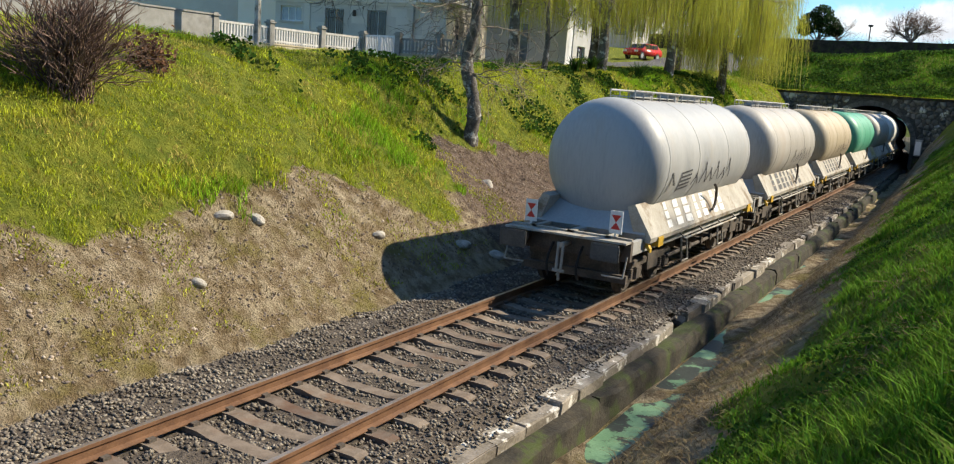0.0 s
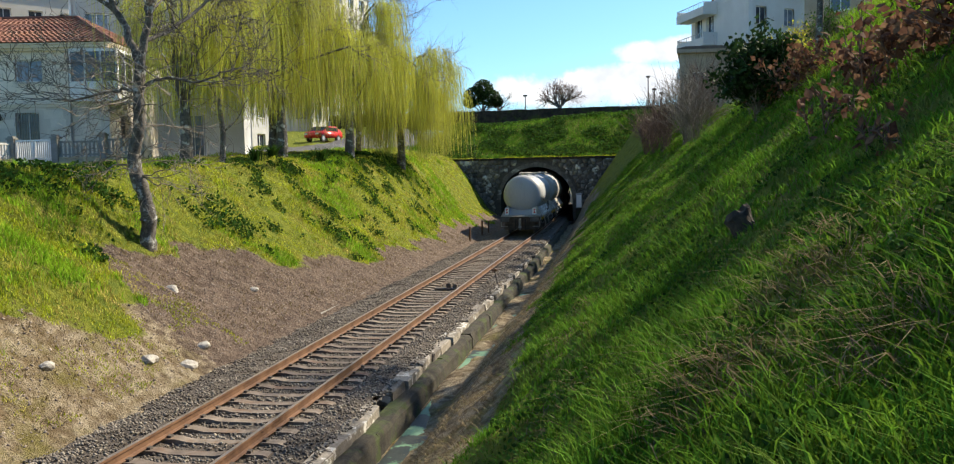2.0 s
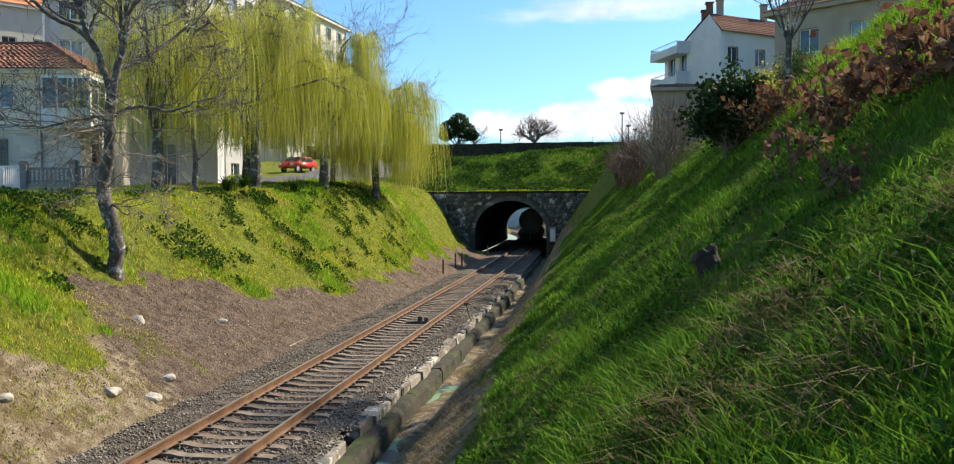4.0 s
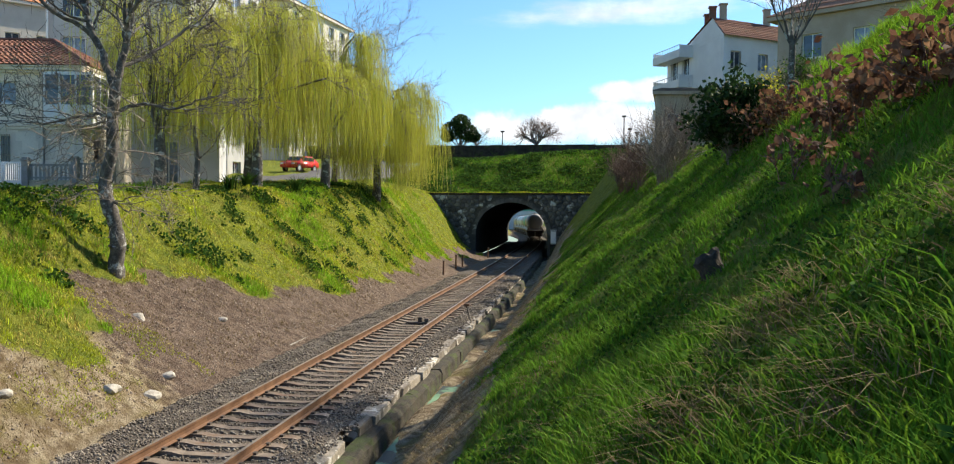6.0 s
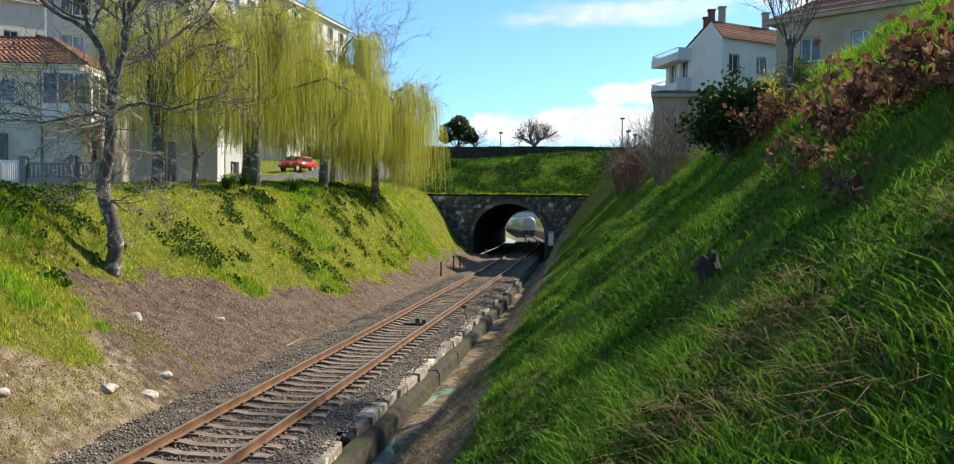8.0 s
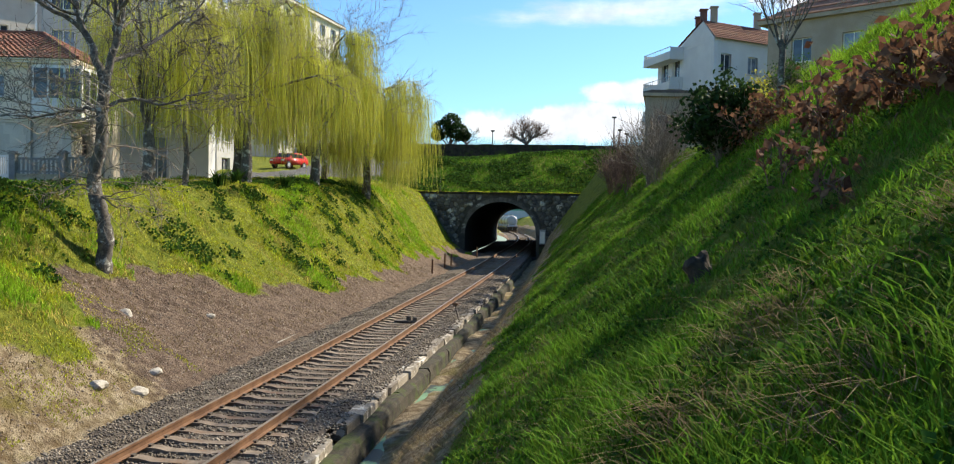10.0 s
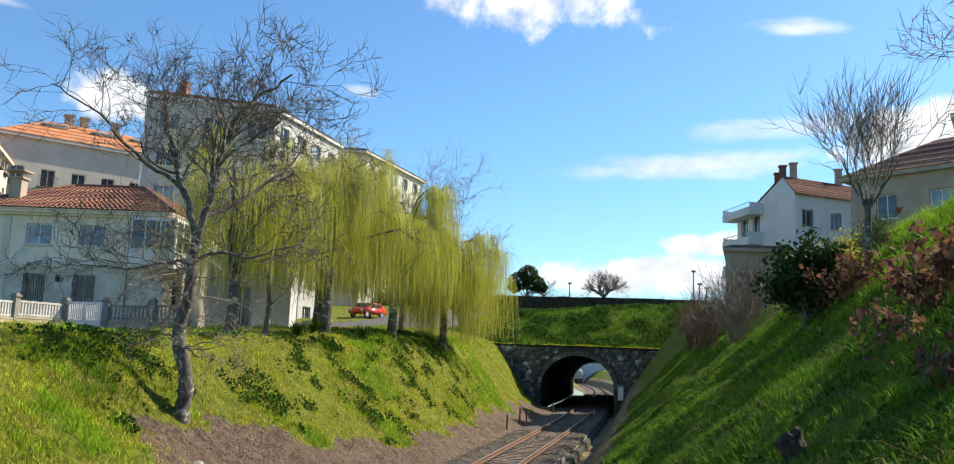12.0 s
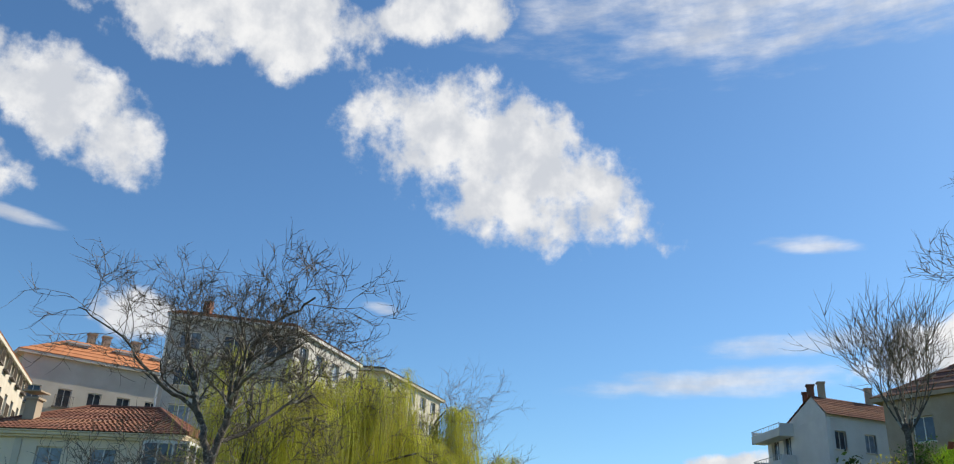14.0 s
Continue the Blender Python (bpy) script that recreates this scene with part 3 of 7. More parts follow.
def build_track():
    track = thing("railway_track", Matrix(), "rusty broad gauge railway track on grey concrete sleepers", "railway track", kind="structure")
    ys = np.concatenate([np.arange(-30, 54, 12.0), np.arange(54, 340, 4.0)])
    prof = [(-0.036, 0.0), (0.036, 0.0), (0.036, -0.04), (0.01, -0.055), (0.01, -0.14), (0.07, -0.16), (0.07, -0.172), (-0.07, -0.172), (-0.07, -0.16), (-0.01, -0.14), (-0.01, -0.055), (-0.036, -0.04)]
    for s in (-1, 1):
        for nm, pr, mt in (("rail", prof, RUST), ("rail_head", [(-0.03, 0.004), (0.03, 0.004), (0.03, -0.002), (-0.03, -0.002)], RAIL_TOP)):
            bm = bmesh.new()
            rings = [[bm.verts.new(along(y) @ Vector((s * 0.87 + a, 0, b))) for a, b in pr] for y in ys]
            for p, q in zip(rings, rings[1:]):
                for k in range(len(pr)):
                    bm.faces.new((p[k], q[k], q[(k + 1) % len(pr)], p[(k + 1) % len(pr)]))
            part(nm, bm, mt, track)
    # sleepers: thick ends, lower waist
    bm = bmesh.new()
    out = [(-1.3, -0.36), (-1.3, -0.21), (-1.22, -0.185), (-0.62, -0.185), (-0.4, -0.225), (0.4, -0.225), (0.62, -0.185), (1.22, -0.185), (1.3, -0.21), (1.3, -0.36)]
    prism(bm, out, -0.11, 0.11)
    me = bpy.data.meshes.new("sleeper")
    bm.to_mesh(me)
    bm.free()
    me.materials.append(SLEEPER)
    clip = boxes((-1.0, -0.93, -0.05, 0.05, -0.185, -0.145), (-0.81, -0.74, -0.05, 0.05, -0.185, -0.145), (0.74, 0.81, -0.05, 0.05, -0.185, -0.145), (0.93, 1.0, -0.05, 0.05, -0.185, -0.145))
    cme = bpy.data.meshes.new("rail_clip")
    clip.to_mesh(cme)
    clip.free()
    cme.materials.append(IRON)
    rng = random.Random(4)
    y, k = -12.0, 0
    while y < 150:
        m = along(y) @ pose(rng.uniform(-0.02, 0.02), 0, rng.uniform(-0.008, 0.004), 0, 0, rng.uniform(-0.8, 0.8))
        ob = shared("sleeper", me, track, m)
        if y < 45:
            shared("rail_clips", cme, ob)
        y += 0.6
    return track


build_track()


def build_ballast():
    """The bed as one sheet, loose stones on it."""
    rng = np.random.default_rng(7)
    us = np.array([-2.75, -2.3, -1.75, -1.35, -0.9, -0.5, 0, 0.5, 0.9, 1.35, 1.6, 1.75, 1.9])
    hs = np.array([-0.33, -0.26, -0.22, -0.235, -0.25, -0.25, -0.25, -0.25, -0.25, -0.235, -0.22, -0.24, -0.26])
    ys = np.concatenate([np.arange(-25, 46, 0.4), np.arange(46, 300, 2.0)])
    uu, yy = np.meshgrid(us, ys)
    x = uu + track_x(yy)
    z = np.broadcast_to(hs, uu.shape) + track_z(yy) + 0.03 * fbm(x * 2, yy * 2, 31)
    n = len(us)
    i, j = np.meshgrid(np.arange(len(ys) - 1), np.arange(n - 1), indexing="ij")
    a = (i * n + j).ravel()
    me = bpy.data.meshes.new("ballast_bed")
    me.from_pydata(np.stack([x, yy, z], -1).reshape(-1, 3).tolist(), [], np.stack([a, a + 1, a + n + 1, a + n], 1).tolist())
    me.materials.append(BALLAST_BED)
    tagged(new("ballast_bed", me), "brownish grey crushed stone ballast bed", "ballast", kind="structure")
    s = Soup()
    octa = np.array([(1, 0, 0), (0, 1, 0), (-1, 0, 0), (0, -1, 0), (0, 0, 0.8), (0, 0, -0.6)], float)
    tri = np.array([(0, 1, 4), (1, 2, 4), (2, 3, 4), (3, 0, 4), (1, 0, 5), (2, 1, 5), (3, 2, 5), (0, 3, 5)])
    cnt = 46000
    y = 3 + 52 * rng.random(cnt) ** 1.6
    u = rng.uniform(-2.75, 2.1, cnt)
    on = np.abs(((y + 12) / 0.6 + 0.5) % 1 - 0.5) * 0.6 < 0.115
    keep = ~(on & (np.abs(u) < 1.3)) & (np.abs(np.abs(u) - 0.87) > 0.08)
    y, u = y[keep], u[keep]
    cnt = len(y)
    r = rng.uniform(0.02, 0.042, cnt)
    zz = np.interp(u, us, hs) + 0.01 + 0.03 * fbm(u * 2, y * 2, 31)
    v = octa[None] * (r[:, None, None] * rng.uniform(0.6, 1.3, (cnt, 1, 3))) + rng.normal(0, 0.12, (cnt, 6, 3)) * r[:, None, None]
    t = rng.uniform(0, 6.28, cnt)
    c, q = np.cos(t)[:, None], np.sin(t)[:, None]
    v = np.stack([v[..., 0] * c - v[..., 1] * q, v[..., 0] * q + v[..., 1] * c, v[..., 2]], -1)
    v += np.stack([u + track_x(y), y, zz], 1)[:, None]
    s.add(v, (tri[None] + 6 * np.arange(cnt)[:, None, None]))
    tagged(new("ballast", s.mesh("ballast", BALLAST)), "loose crushed ballast stones between and beside the rails", "ballast", kind="stuff")


build_ballast()


def build_ditch():
    rng = random.Random(11)
    ditch = thing("drainage_ditch", Matrix(), "old mossy concrete drain wall beside the track", "drain", kind="structure")
    y = -1.0
    while y < 78:
        ln = rng.uniform(2.6, 3.4)
        x = float(track_x(y)) - 0.012 * max(y - 30, 0)
        w = rng.uniform(-0.015, 0.015)
        bm, top = bmesh.new(), -0.46 + rng.uniform(-0.03, 0.03)
        k = 7
        rows = []
        for i in range(k):
            yy = y + (ln - 0.02) * i / (k - 1)
            j = lambda a: rng.uniform(-a, a)
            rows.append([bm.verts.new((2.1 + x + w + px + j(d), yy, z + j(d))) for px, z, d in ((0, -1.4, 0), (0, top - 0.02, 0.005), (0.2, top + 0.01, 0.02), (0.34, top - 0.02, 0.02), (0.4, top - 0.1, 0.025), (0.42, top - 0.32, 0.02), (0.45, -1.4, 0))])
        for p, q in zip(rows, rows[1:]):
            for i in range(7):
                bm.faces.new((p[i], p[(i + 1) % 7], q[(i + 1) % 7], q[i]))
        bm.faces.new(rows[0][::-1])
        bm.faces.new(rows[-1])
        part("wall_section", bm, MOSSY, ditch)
        y += ln
    kerb = thing("kerb", Matrix(), "broken whitewashed stone kerb along the ballast", "kerb", kind="structure")
    y = -1.0
    while y < 78:
        ln = rng.uniform(0.7, 1.3)
        x = float(track_x(y)) - 0.012 * max(y - 30, 0)
        bm = boxes((-0.26 + rng.uniform(-0.04, 0.05), 0.11 + rng.uniform(-0.05, 0.03), -ln / 2 + 0.012, ln / 2 - 0.012, -0.3, 0.05), bevel=0.02)
        for v in bm.verts:
            v.co += Vector([rng.uniform(-0.014, 0.014) for _ in range(3)])
        if rng.random() < 0.08:
            y += ln
            continue
        ob = part("kerb_stone", bm, KERB, kerb)
        ob.matrix_basis = pose(2.12 + x + rng.uniform(-0.04, 0.03), y + ln / 2, -0.31 + rng.uniform(-0.05, 0.01), rng.uniform(-2.5, 2.5), rng.uniform(-3, 5), rng.uniform(-4, 4))
        y += ln
    edge = thing("ballast_edging", Matrix(), "low worn concrete edging beside the ballast", "edging", kind="structure")
    y = 4.0
    while y < 46:
        ln = rng.uniform(1.2, 2.6)
        if rng.random() < 0.82:
            bm = boxes((-0.06, 0.06, 0.0, ln - 0.03, -0.2, 0.03 + rng.uniform(-0.03, 0.02)), bevel=0.015)
            ob = part("edging_stone", bm, CONCRETE, edge)
            ob.matrix_basis = pose(-2.86 + rng.uniform(-0.04, 0.04), y, -0.26, 0, rng.uniform(-6, 6), rng.uniform(-1, 1))
        y += ln
    bm = bmesh.new()
    a = [(2.7, y) for y in np.arange(5, 36, 1.0)]
    n = len(a)
    l = [bm.verts.new((2.6 + float(track_x(y)), y, -0.86)) for _, y in a]
    r = [bm.verts.new((3.22 + 0.08 * math.sin(y * 1.7) + float(track_x(y)), y, -0.86)) for _, y in a]
    for i in range(n - 1):
        bm.faces.new((l[i], r[i], r[i + 1], l[i + 1]))
    tagged(part("water", bm, POND), "shallow ditch water with green duckweed", "water", kind="structure")


build_ditch()


# ---- the tunnel ----
def arch_points(w, spring, rise, n=24):
    return [(-w, -0.4)] + [(-w * math.cos(t), spring + rise * math.sin(t)) for t in (math.pi * i / n for i in range(n + 1))] + [(w, -0.4)]


def build_tunnel():
    tunnel = thing("tunnel_portal", Matrix(), "dark lichened granite tunnel portal with a round arch", "tunnel", kind="structure")
    W, SP, RI = 3.37, 1.55, 3.05
    cx = ARCH_X

    def bow(y):
        return float(track_x(y) - track_x(PORTAL_Y))

    pts = arch_points(W, SP, RI)
    # lining
    bm = bmesh.new()
    rings = []
    for y in np.linspace(PORTAL_Y, EXIT_Y, 15):
        o, dz = cx + bow(y), float(track_z(y))
        rings.append([bm.verts.new((x + o, y, z + dz)) for x, z in pts])
    for p, q in zip(rings, rings[1:]):
        for i in range(len(pts) - 1):
            bm.faces.new((p[i], q[i], q[i + 1], p[i + 1]))
    part("lining", bm, SOOT, tunnel, "sooty black tunnel lining")
    # wall behind the stones, with the opening through it, at both ends
    for y0, y1, nm in ((PORTAL_Y - 0.25, PORTAL_Y + 0.45, "wall"), (EXIT_Y - 0.4, EXIT_Y + 0.2, "far_wall")):
        bm = bmesh.new()
        o, dz = cx + bow(y0), float(track_z(y0))
        inner = [(x + o, z + dz) for x, z in pts]
        sh = bow(y0)
        outer = [(-12.0 + sh, dz - 0.6)] + [(-12.0 + sh + 22.5 * i / (len(pts) - 3), 5.35) for i in range(len(pts) - 2)] + [(10.5 + sh, dz - 0.6)]
        a = [[bm.verts.new((x, y, z)) for x, z in inner] for y in (y0, y1)]
        b = [[bm.verts.new((x, y, z)) for x, z in outer] for y in (y0, y1)]
        for i in range(len(pts) - 1):
            bm.faces.new((a[0][i], a[0][i + 1], b[0][i + 1], b[0][i]))
            bm.faces.new((a[1][i + 1], a[1][i], b[1][i], b[1][i + 1]))
            bm.faces.new((a[0][i + 1], a[0][i], a[1][i], a[1][i + 1]))
            bm.faces.new((b[0][i], b[0][i + 1], b[1][i + 1], b[1][i]))
        part(nm, bm, JOINT, tunnel)
    # arch ring
    rng = random.Random(3)
    n = 27
    for i in range(n):
        t0, t1 = math.pi * i / n + 0.006, math.pi * (i + 1) / n - 0.006
        d = 0.36 + rng.uniform(-0.06, 0.08)
        quad = [(-(W - 0.02) * math.cos(t0), SP + (RI - 0.02) * math.sin(t0)), (-(W + d) * math.cos(t0), SP + (RI + d) * math.sin(t0)), (-(W + d) * math.cos(t1), SP + (RI + d) * math.sin(t1)), (-(W - 0.02) * math.cos(t1), SP + (RI - 0.02) * math.sin(t1))]
        bm = prism(bmesh.new(), [(a + cx, b) for a, b in quad], PORTAL_Y - 0.37 - rng.uniform(0, 0.03), PORTAL_Y - 0.2)
        part("voussoir", bm, STONE, tunnel)
    # irregular rubble: cells between scattered centres, each a stone standing proud of its joints
    sp, s = 0.46, Soup()
    nx, nz = int(22 / sp), int(5.6 / (sp * 0.8))
    cen = {(i, j): (-11.6 + sp * (i + 0.5 * (j % 2) + rng.uniform(-0.42, 0.42)), -0.15 + sp * 0.8 * (j + rng.uniform(-0.4, 0.4))) for i in range(nx) for j in range(nz)}
    for (i, j), c in cen.items():
        if c[1] > 5.2 or math.hypot((c[0] - cx) / (W + 0.42), max(c[1] - SP, 0) / (RI + 0.42)) < 1.06:
            continue
        poly = [(c[0] + a, c[1] + b) for a, b in ((-0.6, -0.6), (0.6, -0.6), (0.6, 0.6), (-0.6, 0.6))]
        for di in range(-2, 3):
            for dj in range(-2, 3):
                o = cen.get((i + di, j + dj))
                if not o or o == c:
                    continue
                mx, mz, vx, vz = (c[0] + o[0]) / 2, (c[1] + o[1]) / 2, o[0] - c[0], o[1] - c[1]
                side = [(p[0] - mx) * vx + (p[1] - mz) * vz for p in poly]
                cut = []
                for k in range(len(poly)):
                    p, q, f, g = poly[k], poly[(k + 1) % len(poly)], side[k], side[(k + 1) % len(poly)]
                    if f <= 0:
                        cut.append(p)
                    if (f < 0) != (g < 0):
                        w = f / (f - g)
                        cut.append((p[0] + (q[0] - p[0]) * w, p[1] + (q[1] - p[1]) * w))
                poly = cut
        if len(poly) < 3:
            continue
        poly = [(x, min(z, 5.27)) for x, z in poly]
        n, y0 = len(poly), PORTAL_Y - 0.3 - rng.uniform(0, 0.08)
        m = np.mean(poly, axis=0)
        v = [(m[0] + (x - m[0]) * 0.97, PORTAL_Y - 0.22, m[1] + (z - m[1]) * 0.97) for x, z in poly] + [(m[0] + (x - m[0]) * 0.82, y0 + rng.uniform(-0.02, 0.02), m[1] + (z - m[1]) * 0.82) for x, z in poly] + [(m[0], y0 - 0.02, m[1])]
        s.add(v, [(n + k, n + (k + 1) % n, 2 * n) for k in range(n)] + [t for k in range(n) for t in ((k, (k + 1) % n, n + (k + 1) % n), (k, n + (k + 1) % n, n + k))])
    ob = shared("rubble_stones", s.mesh("rubble_stones", STONE), tunnel)
    tagged(ob, "uneven granite rubble stones", kind="stuff")
    for y in np.arange(PORTAL_Y, EXIT_Y - 1, 6.0):
        y1, low = min(y + 6.0, EXIT_Y), float(track_z(y + 6.0))
        part("floor_slab", boxes((cx - W + bow(y1), cx + W + bow(y), y + 0.01, y1, low - 1.2, low - 0.5)), SOOT, tunnel)
    x = -11.5
    while x < 10:
        w = rng.uniform(0.8, 1.3)
        part("coping_stone", boxes((x, x + w - 0.02, PORTAL_Y - 0.42, PORTAL_Y + 0.3, 5.28, 5.46 + rng.uniform(-0.02, 0.02)), bevel=0.02), MOSSY, tunnel)
        x += w


build_tunnel()


# ---- the train ----
LENGTH = 11.0
R_TANK, Z_TANK = 1.34, 2.60


def tank_shell():
    bm = bmesh.new()
    prof = [(1.22 + 0.74 * (1 - max(math.cos(t), 0.0) ** 0.8), R_TANK * math.sin(t) ** 0.8) for t in (0.02 + (math.pi / 2 - 0.02) * i / 12 for i in range(13))]
    rear = prof + [(2.9, R_TANK), (4.2, R_TANK), (5.5, R_TANK)]
    full = rear + [(LENGTH - y, r) for y, r in reversed(rear)][1:]
    revolve(bm, full, 40, Matrix.Translation((0, 0, Z_TANK)))
    return bm


def bars(parent, name, m, rows, material, label=""):
    """Flat strips laid on a surface, in the plane of m: x0, x1, z0, z1."""
    bm = bmesh.new()
    for x0, x1, z0, z1 in rows:
        box(bm, x0, x1, -0.004, 0.004, z0, z1)
    ob = part(name, bm, material, parent, label)
    ob.matrix_basis = m
    return ob


def on_tank(y, deg):
    """A frame on the tank's side: x along the wagon, z up the shell; deg: height angle above the middle, on the right."""
    a = radians(deg)
    p = Vector((math.cos(a) * (R_TANK + 0.006), y, Z_TANK + math.sin(a) * (R_TANK + 0.006)))
    return Matrix.Translation(p) @ pose(0, 0, 0, 0, 0, 90) @ pose(0, 0, 0, deg, 0, 0)


def build_wagon(paint, label, tail=False, graffiti=0, seed=0):
    rng = random.Random(seed)
    w = thing("tank_wagon", Matrix(), label, "railway wagon", group="wagons of the cement train")
    shell = smooth(part("tank", tank_shell(), paint, w))
    for y in (2.0, 4.2, 6.8, 9.0):
        bm = bmesh.new()
        revolve(bm, [(y - 0.03, R_TANK + 0.001), (y - 0.02, R_TANK + 0.008), (y + 0.02, R_TANK + 0.008), (y + 0.03, R_TANK + 0.001)], 40, Matrix.Translation((0, 0, Z_TANK)))
        part("weld_band", bm, paint, shell)
    # sloped cradle plates at both ends and skirts with a leaning upper half along the sides
    for k, (y0, y1) in enumerate(((0.95, 2.15), (LENGTH - 0.95, LENGTH - 2.15))):
        bm = bmesh.new()
        v = [bm.verts.new(p) for p in ((-1.3, y0, 1.28), (1.3, y0, 1.28), (0.78, y1, 2.1), (-0.78, y1, 2.1), (-1.3, y0 + (y1 - y0) * 0.1, 1.1), (1.3, y0 + (y1 - y0) * 0.1, 1.1), (0.8, y1, 1.1), (-0.8, y1, 1.1))]
        for f in ((0, 1, 2, 3), (4, 7, 6, 5), (0, 4, 5, 1), (3, 2, 6, 7), (0, 3, 7, 4), (1, 5, 6, 2)):
            bm.faces.new([v[i] for i in f])
        part("end_cradle", bm, FRAME_GREY if k else TANK_GREY if paint is not TANK_GREEN else FRAME_GREY, w)
    for s in (-1, 1):
        bm = bmesh.new()
        prism(bm, [(s * 1.40, 1.12), (s * 1.42, 1.22), (s * 1.02, 1.86), (s * 0.86, 1.80), (s * 1.1, 1.12)], 1.0, LENGTH - 1.0)
        part("hopper_skirt", bm, HOPPER, w, "cement-dusted sloping skirt")
        part("sole_bar", boxes((s * 1.22 - 0.05, s * 1.22 + 0.05, 0.25, LENGTH - 0.25, 0.92, 1.2), bevel=0.01), FRAME_GREY, w)
        bm = rods(((s * 1.47, 3.2, 0.98), (s * 1.47, 7.8, 0.98), 0.025), *[((s * 1.47, y, 0.98), (s * 1.3, y, 1.14), 0.02) for y in (3.2, 4.7, 6.3, 7.8)])
        part("side_rail", bm, HOPPER, w)
        bm = rods(*[((s * 1.3, y, 0.95), (s * 1.36, y, 0.4), 0.022) for y in (3.5, 3.95, 6.6, 7.05)], ((s * 1.36, 3.5, 0.4), (s * 1.36, 3.95, 0.4), 0.022), ((s * 1.36, 6.6, 0.4), (s * 1.36, 7.05, 0.4), 0.022))
        part("step", bm, HOPPER, w, "pale welded foot step")
        # yellow corner brackets
        for y in (1.05, LENGTH - 1.05):
            bm = bmesh.new()
            d = 0.55 if y < 5 else -0.55
            prism(bm, [(0, 1.16), (0, 1.02), (0.1, 0.92), (0.1, 1.0)], 0, 0.12, Matrix.Translation((s * 1.3, y, 0)) if s > 0 else pose(s * 1.3, y + 0.12, 0, 0, 0, 180))
            box(bm, s * 1.30, s * 1.44, min(y + d - 0.16, y + d + 0.16), y + d + 0.16, 1.0, 1.2)
            part("yellow_bracket", bm, YELLOW, w, "worn yellow corner bracket")
    part("centre_sill", boxes((-0.3, 0.3, 0.3, LENGTH - 0.3, 0.82, 1.1), (-0.9, 0.9, 3.4, 4.4, 0.55, 1.15), (-0.8, 0.8, 6.4, 7.6, 0.55, 1.15)), IRON, w)
    bm = bmesh.new()
    for y in (4.5, 5.5, 6.3):
        rod(bm, (-0.5, y, 0.72), (0.5, y, 0.72), 0.19, 12)
        rod(bm, (0.9, y, 0.62), (1.25, y, 0.62), 0.09, 8)
    rod(bm, (1.18, 2.9, 0.58), (1.18, 8.1, 0.58), 0.045, 8)
    part("discharge_pipe", bm, IRON, w)
    # hooked outlet hose on the side
    bm = bmesh.new()
    pts = [Vector((1.38, 5.6 + 0.25 * math.sin(t), 1.7 + 0.3 * math.cos(t))) for t in (math.pi * i / 8 for i in range(9))]
    for a, b in zip(pts, pts[1:]):
        rod(bm, a, b, 0.035, 6)
    part("hose", bm, IRON, w)
    # roof walkway with posts
    for s in (-0.28, 0.28):
        part("walkway_rail", rods(((s, 2.4, 4.1), (s, LENGTH - 2.4, 4.1), 0.02), *[((s, 2.4 + 0.56 * i, 3.86), (s, 2.4 + 0.56 * i, 4.1), 0.014) for i in range(12)]), FRAME_GREY, w)
    part("walkway", boxes((-0.26, 0.26, 2.4, LENGTH - 2.4, 3.96, 3.985)), FRAME_GREY, w)
    for y in (3.6, 5.5, 7.4):
        part("hatch", rods(((0, y, 3.86), (0, y, 4.06), 0.26), ((0, y, 4.06), (0, y, 4.09), 0.29), sides=16), FRAME_GREY, w)
    # ends: beam, buffers, platform, coupling
    for k in (0, 1):
        e = Matrix() if k == 0 else pose(0, LENGTH, 0, 0, 0, 180)
        grp = []
        grp.append(part("buffer_beam", boxes((-1.3, 1.3, 0.2, 0.34, 0.82, 1.22), bevel=0.01), FRAME_GREY if k else IRON, w))
        for s in (-0.98, 0.98):
            b = part("buffer", rods(((s, -0.3, 1.05), (s, 0.22, 1.05), 0.11), ((s, 0.05, 1.05), (s, 0.22, 1.05), 0.17), sides=14), IRON, w)
            bm = boxes((s - 0.29, s + 0.29, -0.36, -0.3, 0.88, 1.22), bevel=0.02)
            grp += [b, part("buffer_head", bm, RUBBER_GREY, b, "dark rectangular buffer plate")]
        platform = part("end_platform", boxes((-1.3, 1.3, -0.08, 0.2, 1.2, 1.24), (-1.3, 1.3, 0.22, 0.3, 1.24, 1.28), (-0.07, 0.07, 0.22, 0.95, 1.22, 1.28), (-0.85, -0.75, 0.22, 0.95, 1.22, 1.28), (0.75, 0.85, 0.22, 0.95, 1.22, 1.28)), HOPPER, w, "pale dusty end step")
        grp.append(platform)
        for s in (-1, 1):
            grp.append(part("grab_handle", rods(((s * 1.28, 0.1, 0.95), (s * 1.28, -0.05, 0.55), 0.018), ((s * 1.28, -0.05, 0.55), (s * 0.85, -0.05, 0.55), 0.018)), HOPPER, w))
        bm = rods(((0, 0.2, 1.03), (0, -0.18, 1.03), 0.055), ((-0.05, -0.16, 1.08), (-0.05, -0.2, 0.55), 0.03), ((0.05, -0.16, 1.08), (0.05, -0.2, 0.55), 0.03), ((-0.12, -0.2, 0.52), (0.12, -0.2, 0.52), 0.035), ((0, -0.2, 0.52), (0, -0.16, 0.32), 0.03))
        grp.append(part("screw_coupling", bm, HOPPER if tail and not k else IRON, w))
